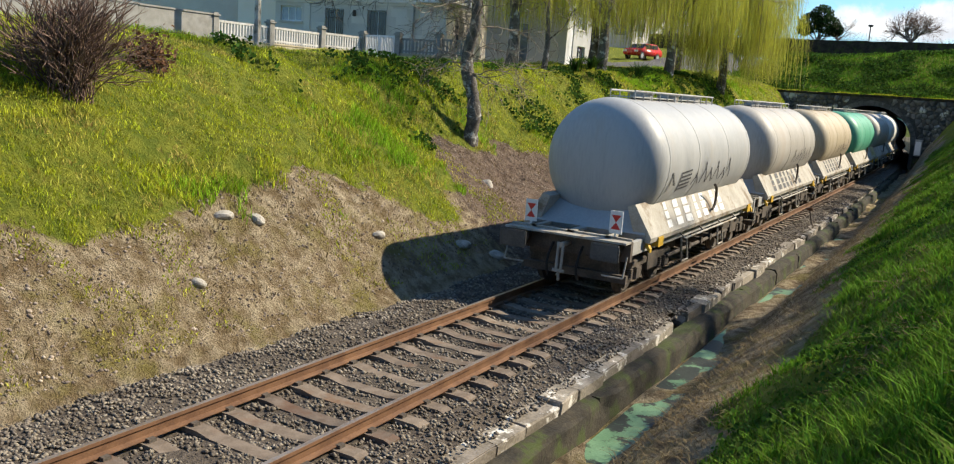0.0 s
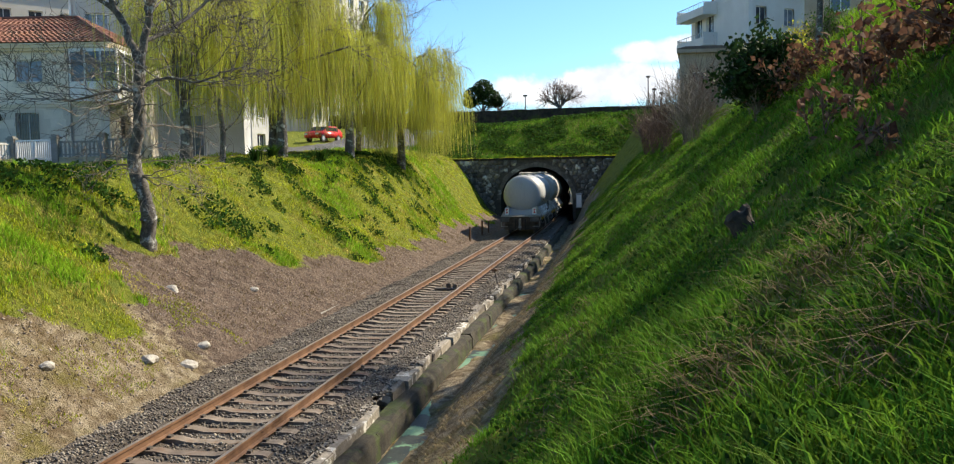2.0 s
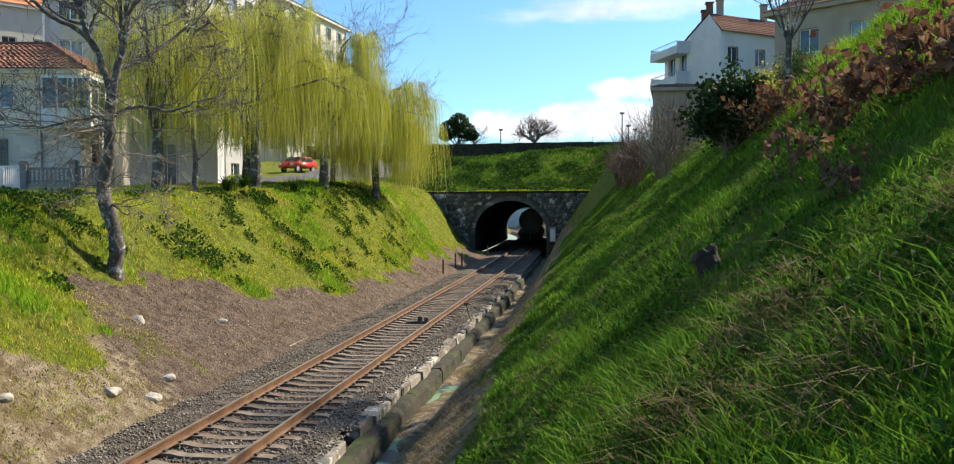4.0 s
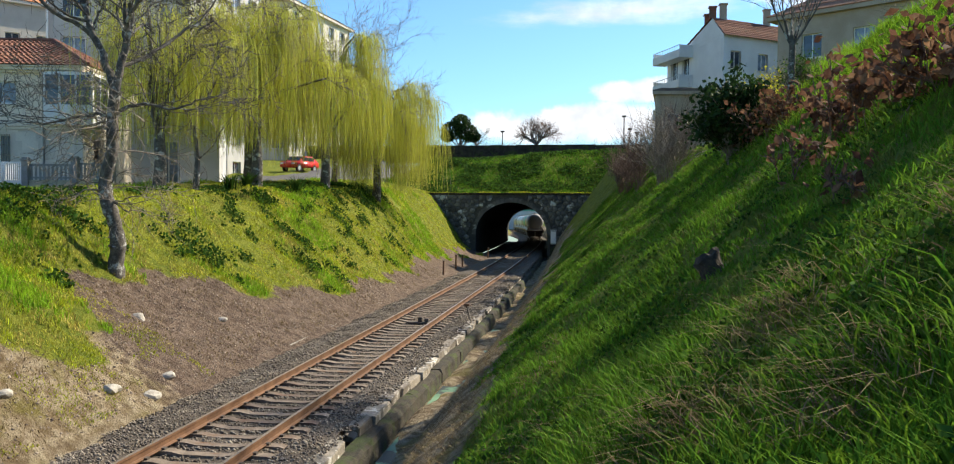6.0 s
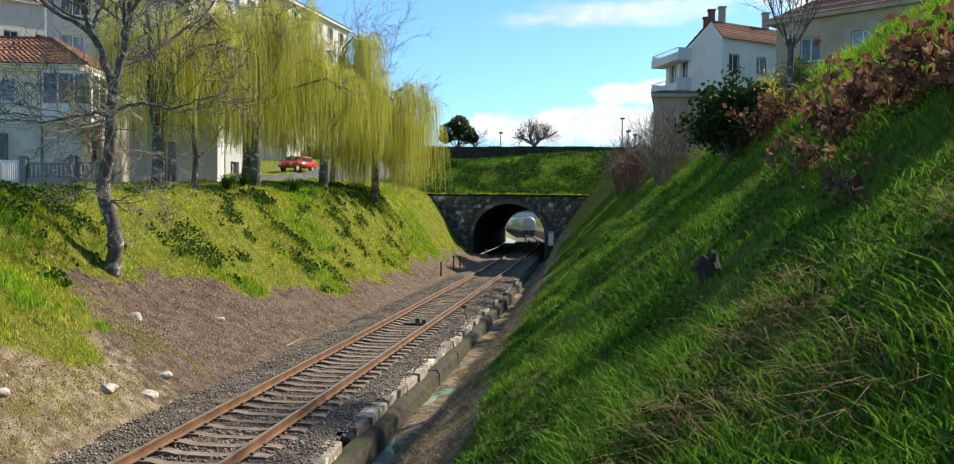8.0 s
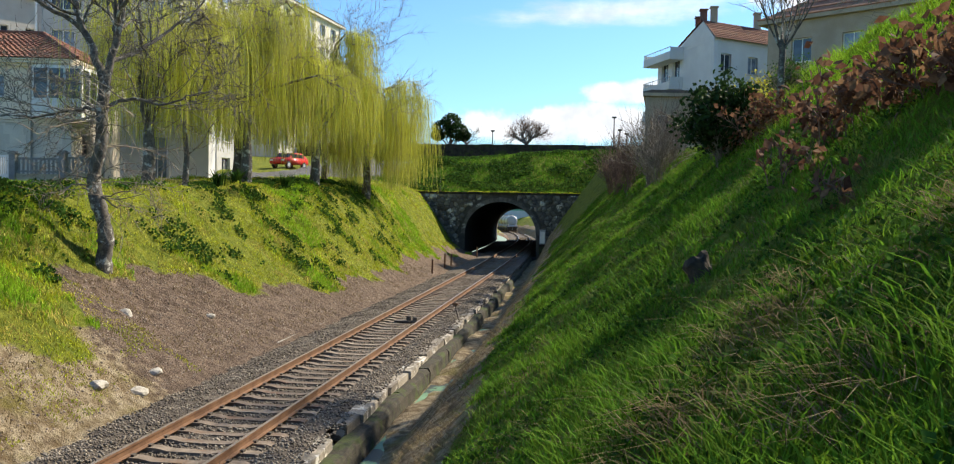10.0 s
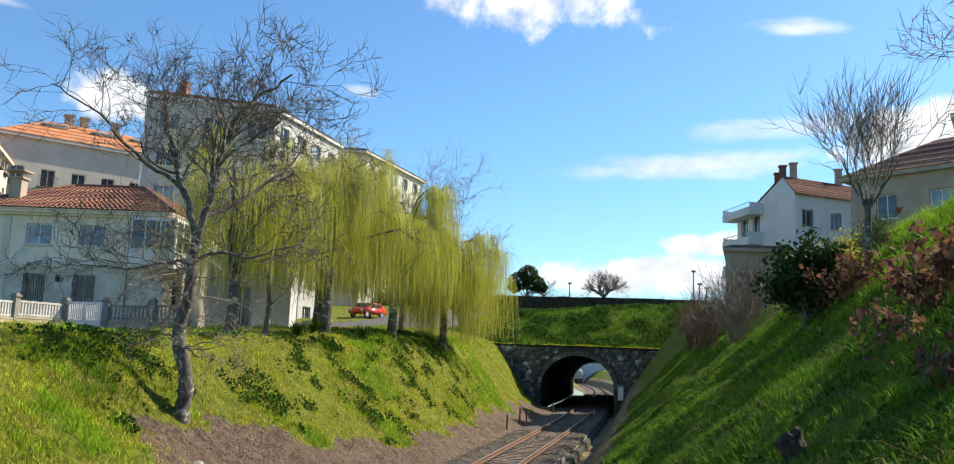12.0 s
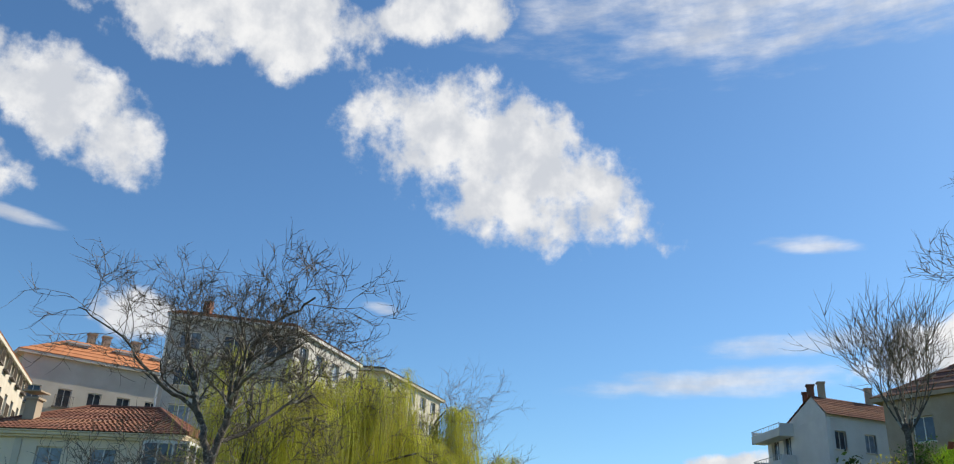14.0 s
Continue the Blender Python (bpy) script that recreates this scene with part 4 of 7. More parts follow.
        for s in (-0.32, 0.32):
            bm = bmesh.new()
            for i in range(5):
                t0, t1 = i * 0.5, (i + 1) * 0.5
                rod(bm, (s, 0.18 - 0.25 * math.sin(t0), 1.0 - 0.13 * i), (s, 0.18 - 0.25 * math.sin(t1), 1.0 - 0.13 * (i + 1)), 0.028, 6)
            grp.append(part("brake_hose", bm, RUBBER, w))
        grp.append(part("lower_beam", boxes((-1.15, 1.15, 0.5, 0.62, 0.32, 0.48), (-0.95, 0.95, 0.62, 0.7, 0.48, 0.85)), IRON, w))
        if k == 1:
            bm = rods(((-0.5, 0.35, 1.25), (-0.5, 0.35, 2.1), 0.022), ((0.5, 0.35, 1.25), (0.5, 0.35, 2.1), 0.022), ((-0.5, 0.35, 2.1), (0.5, 0.35, 2.1), 0.022), ((-0.5, 0.35, 1.7), (0.5, 0.35, 1.7), 0.018), ((1.2, 0.5, 1.22), (1.2, 0.5, 2.05), 0.03), ((1.2, 0.9, 1.22), (1.2, 0.9, 2.05), 0.03), ((1.2, 0.5, 2.05), (1.2, 0.9, 2.05), 0.03), ((0.5, 0.5, 2.05), (1.2, 0.5, 2.05), 0.03))
            grp.append(part("end_railing", bm, IRON, w))
        for ob in grp:
            if ob.parent == w:
                ob.matrix_basis = e
    # bogies
    for yb in (2.05, LENGTH - 2.05):
        bg = part("bogie", boxes((-0.9, 0.9, yb - 0.25, yb + 0.25, 0.5, 0.8), (-1.14, -0.98, yb - 1.25, yb + 1.25, 0.58, 0.74), (0.98, 1.14, yb - 1.25, yb + 1.25, 0.58, 0.74), (-1.16, -0.96, yb - 0.35, yb + 0.35, 0.42, 0.8), (0.96, 1.16, yb - 0.35, yb + 0.35, 0.42, 0.8), bevel=0.02), IRON, w)
        for ya in (yb - 0.9, yb + 0.9):
            bm = bmesh.new()
            rod(bm, (-0.98, ya, 0.45), (0.98, ya, 0.45), 0.08, 10)
            for s in (-1, 1):
                m = Matrix.Translation((s * 0.8, ya, 0.455)) @ pose(0, 0, 0, 0, 0, -90 * s)
                revolve(bm, [(-0.03, 0.48), (0.0, 0.478), (0.015, 0.455), (0.10, 0.452), (0.11, 0.40), (0.07, 0.36), (0.06, 0.16), (0.12, 0.12)], 22, m)
            part("wheelset", bm, IRON, bg)
            for s in (-1, 1):
                part("axle_box", boxes((s * 1.06 - 0.12, s * 1.06 + 0.12, ya - 0.14, ya + 0.14, 0.34, 0.6), bevel=0.02), IRON, bg)
                for d in (-0.26, 0.26):
                    bm = bmesh.new()
                    coil = [(y2, r) for i in range(5) for y2, r in ((0.36 + i * 0.045, 0.07), (0.367 + i * 0.045, 0.095), (0.385 + i * 0.045, 0.095), (0.392 + i * 0.045, 0.07))]
                    revolve(bm, coil, 10, Matrix.Translation((s * 1.06, ya + d, 0)) @ pose(0, 0, 0, 90, 0, 0))
                    part("coil_spring", bm, IRON, bg, "grimy coil spring")
    # tail signs, number, marks
    if tail:
        for s in (-0.92, 0.92):
            sign = part("tail_sign", boxes((s - 0.13, s + 0.13, 0.28, 0.3, 1.34, 1.78), (s - 0.02, s + 0.02, 0.3, 0.32, 1.2, 1.4)), WHITE, w, "white tail sign with two red triangles")
            for tip, base in ((1.56, 1.70), (1.56, 1.42)):
                bm = bmesh.new()
                vs = [bm.verts.new(p) for p in ((s, 0.274, tip), (s - 0.1, 0.274, base), (s + 0.1, 0.274, base))]
                vb = [bm.verts.new((v.co.x, 0.279, v.co.z)) for v in vs]
                bm.faces.new(vs)
                bm.faces.new(vb[::-1])
                for i in range(3):
                    bm.faces.new((vs[i], vs[(i + 1) % 3], vb[(i + 1) % 3], vb[i]))
                part("triangle", bm, RED, sign, "red triangle")
        for s in (-0.72, 0.72):
            rows, x = [], -0.24
            for i in range(5):
                rows.append((x, x + 0.055, -0.05, 0.05))
                x += 0.1
            bars(w, "number_bars", pose(s, 1.345, 2.72, 0, 0, 17 * (1 if s > 0 else -1)), rows, LETTER, "black wagon number reduced to bars")
        bars(w, "small_print", on_tank(2.35, -8), [(-0.1 + 0.07 * i, -0.06 + 0.07 * i, -0.22, 0.22) for i in range(2)], LETTER)
    if graffiti:
        # looping sprayed strokes, drawn as thin strips along the shell
        bm = bmesh.new()
        y, deg = 3.0 if graffiti > 1 else 4.4, -6.0

        def shell_pt(y, d, lift=0.008):
            a = radians(d)
            return Vector((math.cos(a) * (R_TANK + lift), y, Z_TANK + math.sin(a) * (R_TANK + lift)))

        strokes = []
        if graffiti > 1:
            strokes.append([(2.9 + 0.08 * (i % 2), -26 + 2.2 * i) for i in range(9)])
            strokes += [[(2.9, -24 + 4 * i), (3.7, -22 + 4 * i)] for i in range(5)]
        x = 3.9 if graffiti > 1 else 5.0
        for i in range(6):
            hgt = rng.uniform(14, 24)
            strokes.append([(x + 0.5 * t + 0.12 * math.sin(6.3 * t), -22 + hgt * math.sin(3.14 * t) ** 0.7 * (1 if i % 2 else 0.8)) for t in (j / 12 for j in range(13))])
            x += rng.uniform(0.45, 0.7)
        for st in strokes:
            for (a, d0), (b, d1) in zip(st, st[1:]):
                p, q = shell_pt(a, d0), shell_pt(b, d1)
                n = (shell_pt((a + b) / 2, (d0 + d1) / 2) - Vector((0, (a + b) / 2, Z_TANK))).normalized()
                s = (q - p).cross(n).normalized() * 0.022
                bm.faces.new([bm.verts.new(v) for v in (p - s, q - s, q + s, p + s)])
        part("graffiti", bm, SPRAY, w, "dark sprayed scribble")
        rows = []
        for i in range(7):
            rows.append(((0.9 + 0.72 * i + rng.uniform(-0.1, 0.1)), 0.28 + rng.random() * 0.2))
        bm = bmesh.new()
        for y, ln in rows:
            y += 1.3
            for k in range(3):
                z0 = 1.3 + 0.17 * k
                x0 = 1.42 - (z0 - 1.22) * 0.4 / 0.64 + 0.012
                x1 = 1.42 - (z0 + 0.14 - 1.22) * 0.4 / 0.64 + 0.012
                bm.faces.new([bm.verts.new(v) for v in ((x0, y + 0.1 * k, z0), (x0, y + ln + 0.05 * k, z0), (x1, y + ln + 0.08 + 0.05 * k, z0 + 0.14), (x1, y + 0.07 + 0.1 * k, z0 + 0.14))])
        part("skirt_graffiti", bm, WHITE if graffiti > 1 else SPRAY, w, "sprayed patches on the skirt")
    return w


WAGONS = [
    build_wagon(TANK_GREY, "light grey cement tank wagon with tail signs and graffiti", True, 2, 1),
    build_wagon(TANK_PALE, "dusty pale grey cement tank wagon with dark scribbles", False, 1, 2),
    build_wagon(TANK_TAN, "tan cement tank wagon streaked with dust", False, 1, 3),
    build_wagon(TANK_GREEN, "green and white cement tank wagon on the rails", False, 0, 4),
    build_wagon(TANK_PALE, "dusty pale grey cement tank wagon", False, 0, 5),
    build_wagon(TANK_WHITE, "whitish cement tank wagon on the rails", False, 0, 6),
    build_wagon(TANK_WHITE, "whitish cement tank wagon on the rails", False, 0, 7),
    build_wagon(TANK_PALE, "dusty pale grey cement tank wagon", False, 0, 8),
]
# seconds, place of the train's tail along the line
TAIL = [(0, 15.2), (0.5, 26.1), (1, 36.8), (1.5, 46.8), (2, 56.4), (2.5, 66.2), (3, 76.5), (3.5, 87), (4, 97.5), (4.5, 108), (5, 118.5), (5.5, 128), (6, 136), (6.5, 144), (7, 152), (7.5, 160.5), (8, 169), (9, 187), (10, 206), (10.5, 215), (11, 224), (12, 243), (13, 262), (14, 281)]


def on_line(y):
    """The pose of a wagon whose two ends stand on the line."""
    a, b = along(y).translation, along(y + LENGTH).translation
    d = (b - a).normalized()
    return Matrix.Translation(a) @ pose(0, 0, 0, math.degrees(math.asin(d.z)), 0, math.degrees(math.atan2(-d.x, d.y)))


def motions():
    for i, w in enumerate(WAGONS):
        walk(w, [(t, on_line(y + i * LENGTH)) for t, y in TAIL])


# ---- houses ----
def facade(name, parent, m, width, height, holes, material, depth=0.3):
    """A wall in the plane x, z of m, thickness behind it (y), with openings (x0, x1, z0, z1) through it."""
    xs = sorted({0.0, width, *[v for h in holes for v in h[:2]]})
    zs = sorted({0.0, height, *[v for h in holes for v in h[2:4]]})
    bm = bmesh.new()
    for x0, x1 in zip(xs, xs[1:]):
        run = None
        for z0, z1 in zip(zs, zs[1:]):
            mx, mz = (x0 + x1) / 2, (z0 + z1) / 2
            if any(h[0] < mx < h[1] and h[2] < mz < h[3] for h in holes):
                if run:
                    box(bm, x0, x1, 0, depth, *run)
                run = None
            else:
                run = (run[0], z1) if run else (z0, z1)
        if run:
            box(bm, x0, x1, 0, depth, *run)
    bmesh.ops.remove_doubles(bm, verts=bm.verts, dist=1e-4)
    seen, dead = {}, []
    for f in bm.faces:
        k = tuple(round(c, 3) for c in f.calc_center_median())
        if k in seen:
            dead += [f, seen[k]]
        seen[k] = f
    bmesh.ops.delete(bm, geom=list(set(dead)), context="FACES")
    ob = part(name, bm, material, parent)
    ob.matrix_basis = m
    return ob


def window(parent, m, x0, x1, z0, z1, pane=None, frame_mat=None, sill=True, bars_on=False, mullions=1, set_back=0.14, rail=None):
    pane, frame_mat = pane or PANE, frame_mat or WHITE
    t = 0.06
    w = part("window", boxes((x0, x1, set_back, set_back + 0.05, z0, z0 + t), (x0, x1, set_back, set_back + 0.05, z1 - t, z1), (x0, x0 + t, set_back, set_back + 0.05, z0 + t, z1 - t), (x1 - t, x1, set_back, set_back + 0.05, z0 + t, z1 - t),
                            *[(x0 + (x1 - x0) * i / (mullions + 1) - t / 2, x0 + (x1 - x0) * i / (mullions + 1) + t / 2, set_back, set_back + 0.05, z0 + t, z1 - t) for i in range(1, mullions + 1)]), frame_mat, parent)
    w.matrix_basis = m
    part("pane", boxes((x0 + 0.02, x1 - 0.02, set_back + 0.02, set_back + 0.03, z0 + 0.02, z1 - 0.02)), pane, w)
    if sill:
        part("sill", boxes((x0 - 0.1, x1 + 0.1, -0.07, 0.12, z0 - 0.1, z0 - 0.01), bevel=0.01), ASHLAR, w)
    if bars_on:
        part("grille", rods(*[((x0 + (x1 - x0) * i / 9, -0.05, z0), (x0 + (x1 - x0) * i / 9, -0.05, z1), 0.014) for i in range(10)], *[((x0, -0.05, z0 + (z1 - z0) * k), (x1, -0.05, z0 + (z1 - z0) * k), 0.012) for k in (0.02, 0.35, 0.68, 0.98)], sides=5), IRON, w, "dark iron window grille")
    if rail:
        part("balcony_rail", rods(*[((x0 - 0.2 + (x1 - x0 + 0.4) * i / 12, -0.25, z0), (x0 - 0.2 + (x1 - x0 + 0.4) * i / 12, -0.25, z0 + 0.95), 0.012) for i in range(13)], ((x0 - 0.2, -0.25, z0 + 0.95), (x1 + 0.2, -0.25, z0 + 0.95), 0.02), sides=4), IRON, w)
        part("balcony_floor", boxes((x0 - 0.25, x1 + 0.25, -0.3, 0.0, z0 - 0.12, z0 - 0.01)), rail, w)
    return w


def wall_frame(a, b, z):
    """The pose of a wall's plane that runs from a to b, its face to the right hand side of that way turned outwards (local -y)."""
    return pose(a[0], a[1], z, 0, 0, math.degrees(math.atan2(b[1] - a[1], b[0] - a[0])))


def tiled_slope(parent, p0, p1, q1, q0, material, courses=12, each=True):
    """A roof slope with corners eave-left, eave-right, ridge-right, ridge-left, in overlapping courses."""
    p0, p1, q0, q1 = map(Vector, (p0, p1, q0, q1))
    n = (p1 - p0).cross(q0 - p0).normalized()
    if n.z < 0:
        n = -n
    for i in range(courses):
        a, b = i / courses, (i + 1.12) / courses
        b = min(b, 1.0)
        l0, r0, l1, r1 = p0.lerp(q0, a), p1.lerp(q1, a), p0.lerp(q0, b), p1.lerp(q1, b)
        bm = bmesh.new()
        k = max(2, int((r0 - l0).length / 0.28)) if each else 1
        steps = 2 * k if each else 1
        lo, hi = [], []
        for j in range(steps + 1):
            f = j / steps
            bump = (0.05 if j % 2 else 0.0) if each else 0.0
            lo.append(bm.verts.new(l0.lerp(r0, f) + n * (0.07 + bump)))
            hi.append(bm.verts.new(l1.lerp(r1, f) + n * (0.02 + bump)))
        under = [bm.verts.new(v.co - n * (0.05 if each else 0.12)) for v in lo]
        for j in range(steps):
            bm.faces.new((lo[j], lo[j + 1], hi[j + 1], hi[j]))
            bm.faces.new((under[j + 1], lo[j + 1], lo[j], under[j]))
        part("tile_course", bm, material, parent)


def stone_house():
    A, B, Z = Vector((-30.0, 38.6)), Vector((-19.4, 40.7)), 4.6
    L = (B - A).length
    house = thing("stone_house", wall_frame(A, B, Z), "two-storey pale house with grey stone ground floor and hipped tile roof", "house")
    m = Matrix()
    # windows along the front, lower with grilles
    low = [(3.35, 4.5, 1.55, 3.15), (6.05, 7.2, 1.55, 3.15)]
    up = [(3.2, 4.6, 4.72, 5.85), (6.1, 7.5, 4.72, 5.85)]
    left = [(0.35, 1.75, 2.35, 3.2), (0.6, 1.25, 4.65, 5.75)]
    facade("lower_wall", house, m, L, 3.55, low + [left[0]], ASHLAR)
    facade("upper_wall", house, Matrix.Translation((0, 0, 3.75)), L, 2.65, [(h[0], h[1], h[2] - 3.75, h[3] - 3.75) for h in up + [left[1]]], RENDERED)
    part("string_course", boxes((-0.06, L + 0.1, -0.16, 0.32, 3.55, 3.75), (-0.04, L + 0.06, -0.09, 0.3, 3.42, 3.55), bevel=0.015), ASHLAR, house)
    part("cornice", boxes((-0.3, L + 0.3, -0.45, 0.3, 6.4, 6.55), (-0.2, L + 0.2, -0.25, 0.0, 6.28, 6.4), bevel=0.02), RENDERED, house)
    part("plinth", boxes((-0.03, L + 0.05, -0.05, 0.0, 0, 0.5)), ASHLAR, house)
    for x0, x1 in ((1.95, 2.35), (L - 0.4, L + 0.04)):
        part("pilaster", boxes((x0, x1, -0.05, 0.0, 0.5, 3.42), (x0, x1, -0.05, 0.0, 3.752, 6.28), bevel=0.01), ASHLAR, house)
    # ashlar blocks of the lower front, laid as shallow joints
    rng = random.Random(8)
    z = 0.52
    row = 0
    while z < 3.35:
        h = 0.46
        x = 0.02 - (0.35 if row % 2 else 0)
        while x < L:
            w = rng.uniform(0.75, 1.0)
            a, b = max(x, 0.02) + 0.008, min(x + w, L - 0.42) - 0.008
            if b - a > 0.15 and not any(hh[0] - 0.02 < b and hh[1] + 0.02 > a and hh[2] - 0.12 < z + h and hh[3] + 0.02 > z for hh in low + [left[0]]):
                part("block", boxes((a, b, -0.018, 0.0, z + 0.006, min(z + h, 3.4) - 0.006)), ASHLAR, house)
            x += w
        z += h
        row += 1
    for h in low:
        window(house, m, *h, pane=PANE, bars_on=True)
    for h in up:
        window(house, m, *h, pane=CURTAINED, mullions=1)
    for h in left:
        window(house, m, *h, pane=CURTAINED, mullions=2 if h[1] - h[0] > 1 else 1)
    D = 9.5
    side = facade("side_wall", house, pose(L - 0.002, 0.302, 0, 0, 0, 90), D, 6.4, [(1.2, 2.6, 1.4, 3.1), (4.5, 5.9, 4.5, 5.9)], RENDERED)
    part("back_wall", boxes((0, L, D, D + 0.3, 0, 6.4), (0, 0.3, 0.302, D, 0, 6.4)), RENDERED, house)
    # glazed bay at the corner of the upper floor
    bay = part("glazed_bay", boxes((L - 1.7, L + 0.75, -0.55, 0.0, 3.65, 3.8), (L - 1.7, L + 0.75, -0.55, 0.0, 6.15, 6.3), (L + 0.02, L + 0.75, 0.0, 2.6, 3.65, 3.8), (L + 0.02, L + 0.75, 0.0, 2.6, 6.15, 6.3),
                             *[(x - 0.05, x + 0.05, -0.55, -0.47, 3.8, 6.15) for x in (L - 1.65, L - 0.9, L - 0.1, L + 0.7)], *[(L + 0.67, L + 0.75, y, y + 0.1, 3.8, 6.15) for y in (-0.45, 0.5, 1.5, 2.5)],
                             (L - 1.65, L + 0.7, -0.54, -0.48, 4.55, 4.65), (L - 1.65, L + 0.7, -0.54, -0.48, 3.8, 4.55), (L + 0.68, L + 0.74, -0.45, 2.5, 3.8, 4.55), bevel=0.0), WHITE, house, "white-framed glazed bay window")
    part("pane", boxes((L - 1.65, L + 0.7, -0.515, -0.505, 4.65, 6.15), (L + 0.705, L + 0.715, -0.5, 2.5, 4.55, 6.15)), PANE, bay)
    # roof
    roof = part("roof", boxes((-0.5, L + 0.5, -0.55, D + 0.5, 6.552, 6.62)), RENDERED, house)
    e = [(-0.55, -0.6, 6.6), (L + 0.55, -0.6, 6.6), (L + 0.55, D + 0.6, 6.6), (-0.55, D + 0.6, 6.6)]
    r0, r1 = (3.2, D / 2, 8.75), (L - 3.4, D / 2, 8.75)
    tiled_slope(roof, e[0], e[1], r1, r0, ROOF, 16)
    tiled_slope(roof, e[1], e[2], r1, r1, ROOF, 16)
    tiled_slope(roof, e[2], e[3], r0, r1, ROOF, 10)
    tiled_slope(roof, e[3], e[0], r0, r0, ROOF, 10)
    bm = bmesh.new()
    for a, b in ((e[0], r0), (e[1], r1), (e[2], r1), (e[3], r0), (r0, r1)):
        rod(bm, Vector(a) + Vector((0, 0, 0.1)), Vector(b) + Vector((0, 0, 0.1)), 0.1, 6)
    part("ridge_tiles", bm, ROOF, roof)
    part("chimney", boxes((1.3, 1.95, 1.2, 1.85, 6.9, 8.5), (1.2, 2.05, 1.1, 1.95, 8.5, 8.62), (1.1, 2.15, 1.0, 2.05, 8.9, 8.98)), BEIGE_WALL, roof, "brick chimney with a flat cap")
    part("downpipe", rods(((L - 1.9, -0.1, 0.2), (L - 1.9, -0.1, 6.3), 0.05)), POST, house)
    part("wall_lamp", boxes((5.2, 5.34, -0.28, -0.1, 2.75, 3.05), (5.25, 5.29, -0.3, 0.0, 3.05, 3.1), bevel=0.01), IRON, house)
    # lower wing at the end
    part("annexe", boxes((-3.4, -0.02, 1.2, 6.5, 0, 4.9)), RENDERED, house)
    part("annexe_roof", boxes((-3.7, -0.02, 0.8, 6.9, 4.902, 5.1)), ROOF, house)
    return house


def yard_fence():
    line = [Vector((-22.3, 9.0)), Vector((-22.2, 17.0)), Vector((-22.0, 22.6)), Vector((-21.9, 26.4)), Vector((-21.75, 29.6)), Vector((-21.8, 33.2)), Vector((-21.5, 36.1)), Vector((-19.3, 36.2)), Vector((-17.3, 36.9)), Vector((-15.9, 37.6))]
    z = [4.65, 4.65, 4.62, 4.6, 4.6, 4.66, 4.68, 4.7, 4.78, 4.85]
    wall = thing("boundary_wall", Matrix(), "old grey rendered garden wall", "wall", kind="structure")
    for i in (0, 1, 2):
        m = wall_frame(line[i], line[i + 1], z[i])
        ln = (line[i + 1] - line[i]).length
        ob = part("wall_section", boxes((0, ln, -0.1, 0.1, -0.3, 1.5), (0, ln, -0.14, 0.14, 1.5, 1.58), bevel=0.01), POST, wall)
        ob.matrix_basis = m
    for i in (3, 4, 5, 7, 8):
        ln = (line[i + 1] - line[i]).length
        f = thing("picket_fence", wall_frame(line[i], line[i + 1], z[i]), "white picket railing on a yellowed low wall", "fence", group="fence round the yard")
        h0 = 0.55
        part("low_wall", boxes((0.14, ln - 0.14, -0.1, 0.1, -0.3, h0), (0.14, ln - 0.14, -0.13, 0.13, h0, h0 + 0.07), bevel=0.01), PLANTER, f)
        mt = FENCE_WHITE if i < 6 else POST
        part("rail", boxes((0.14, ln - 0.14, -0.035, 0.035, h0 + 0.14, h0 + 0.22)), mt, f)
        part("top_rail", boxes((0.14, ln - 0.14, -0.045, 0.045, h0 + 0.72, h0 + 0.82)), mt, f)
        n = int((ln - 0.3) / 0.17)
        bm = boxes((-0.045, 0.045, -0.03, 0.03, h0 + 0.07, h0 + 0.72))
        me = bpy.data.meshes.new("picket")
        bm.to_mesh(me)
        bm.free()
        me.materials.append(mt)
        for k in range(n):
            shared("picket", me, f, Matrix.Translation((0.24 + (ln - 0.48) * k / max(n - 1, 1), 0, 0)))
    first = None
    for i in range(3, 10):
        m = pose(line[i].x, line[i].y, z[i], 0, 0, 5 if i > 5 else 88)
        if first is None:
            first = thing("fence_post", m, "grey stone fence post with a flat cap", "fence post", group="posts of the yard fence")
            part("shaft", boxes((-0.15, 0.15, -0.15, 0.15, -0.3, 1.5), bevel=0.01), POST, first)
            part("cap", boxes((-0.2, 0.2, -0.2, 0.2, 1.5, 1.58), (-0.14, 0.14, -0.14, 0.14, 1.58, 1.66), bevel=0.015), POST, first)
        else:
            copy_thing(first, m)
    ln = (line[7] - line[6]).length
    g = thing("gate", wall_frame(line[6], line[7], z[6]), "closed white metal double gate between posts", "gate")
    for a, b in ((0.18, ln / 2 - 0.01), (ln / 2 + 0.01, ln - 0.18)):
        leaf = part("gate_leaf", boxes((a, b, -0.02, 0.02, 0.06, 0.55), (a, b, -0.03, 0.03, 1.4, 1.48), (a, a + 0.06, -0.03, 0.03, 0.55, 1.4), (b - 0.06, b, -0.03, 0.03, 0.55, 1.4), (a, b, -0.03, 0.03, 0.55, 0.62)), WHITE, g)
        k = 9
        for j in range(1, k):
            x = a + (b - a) * j / k
            part("bar", boxes((x - 0.02, x + 0.02, -0.015, 0.015, 0.62, 1.4)), WHITE, leaf)


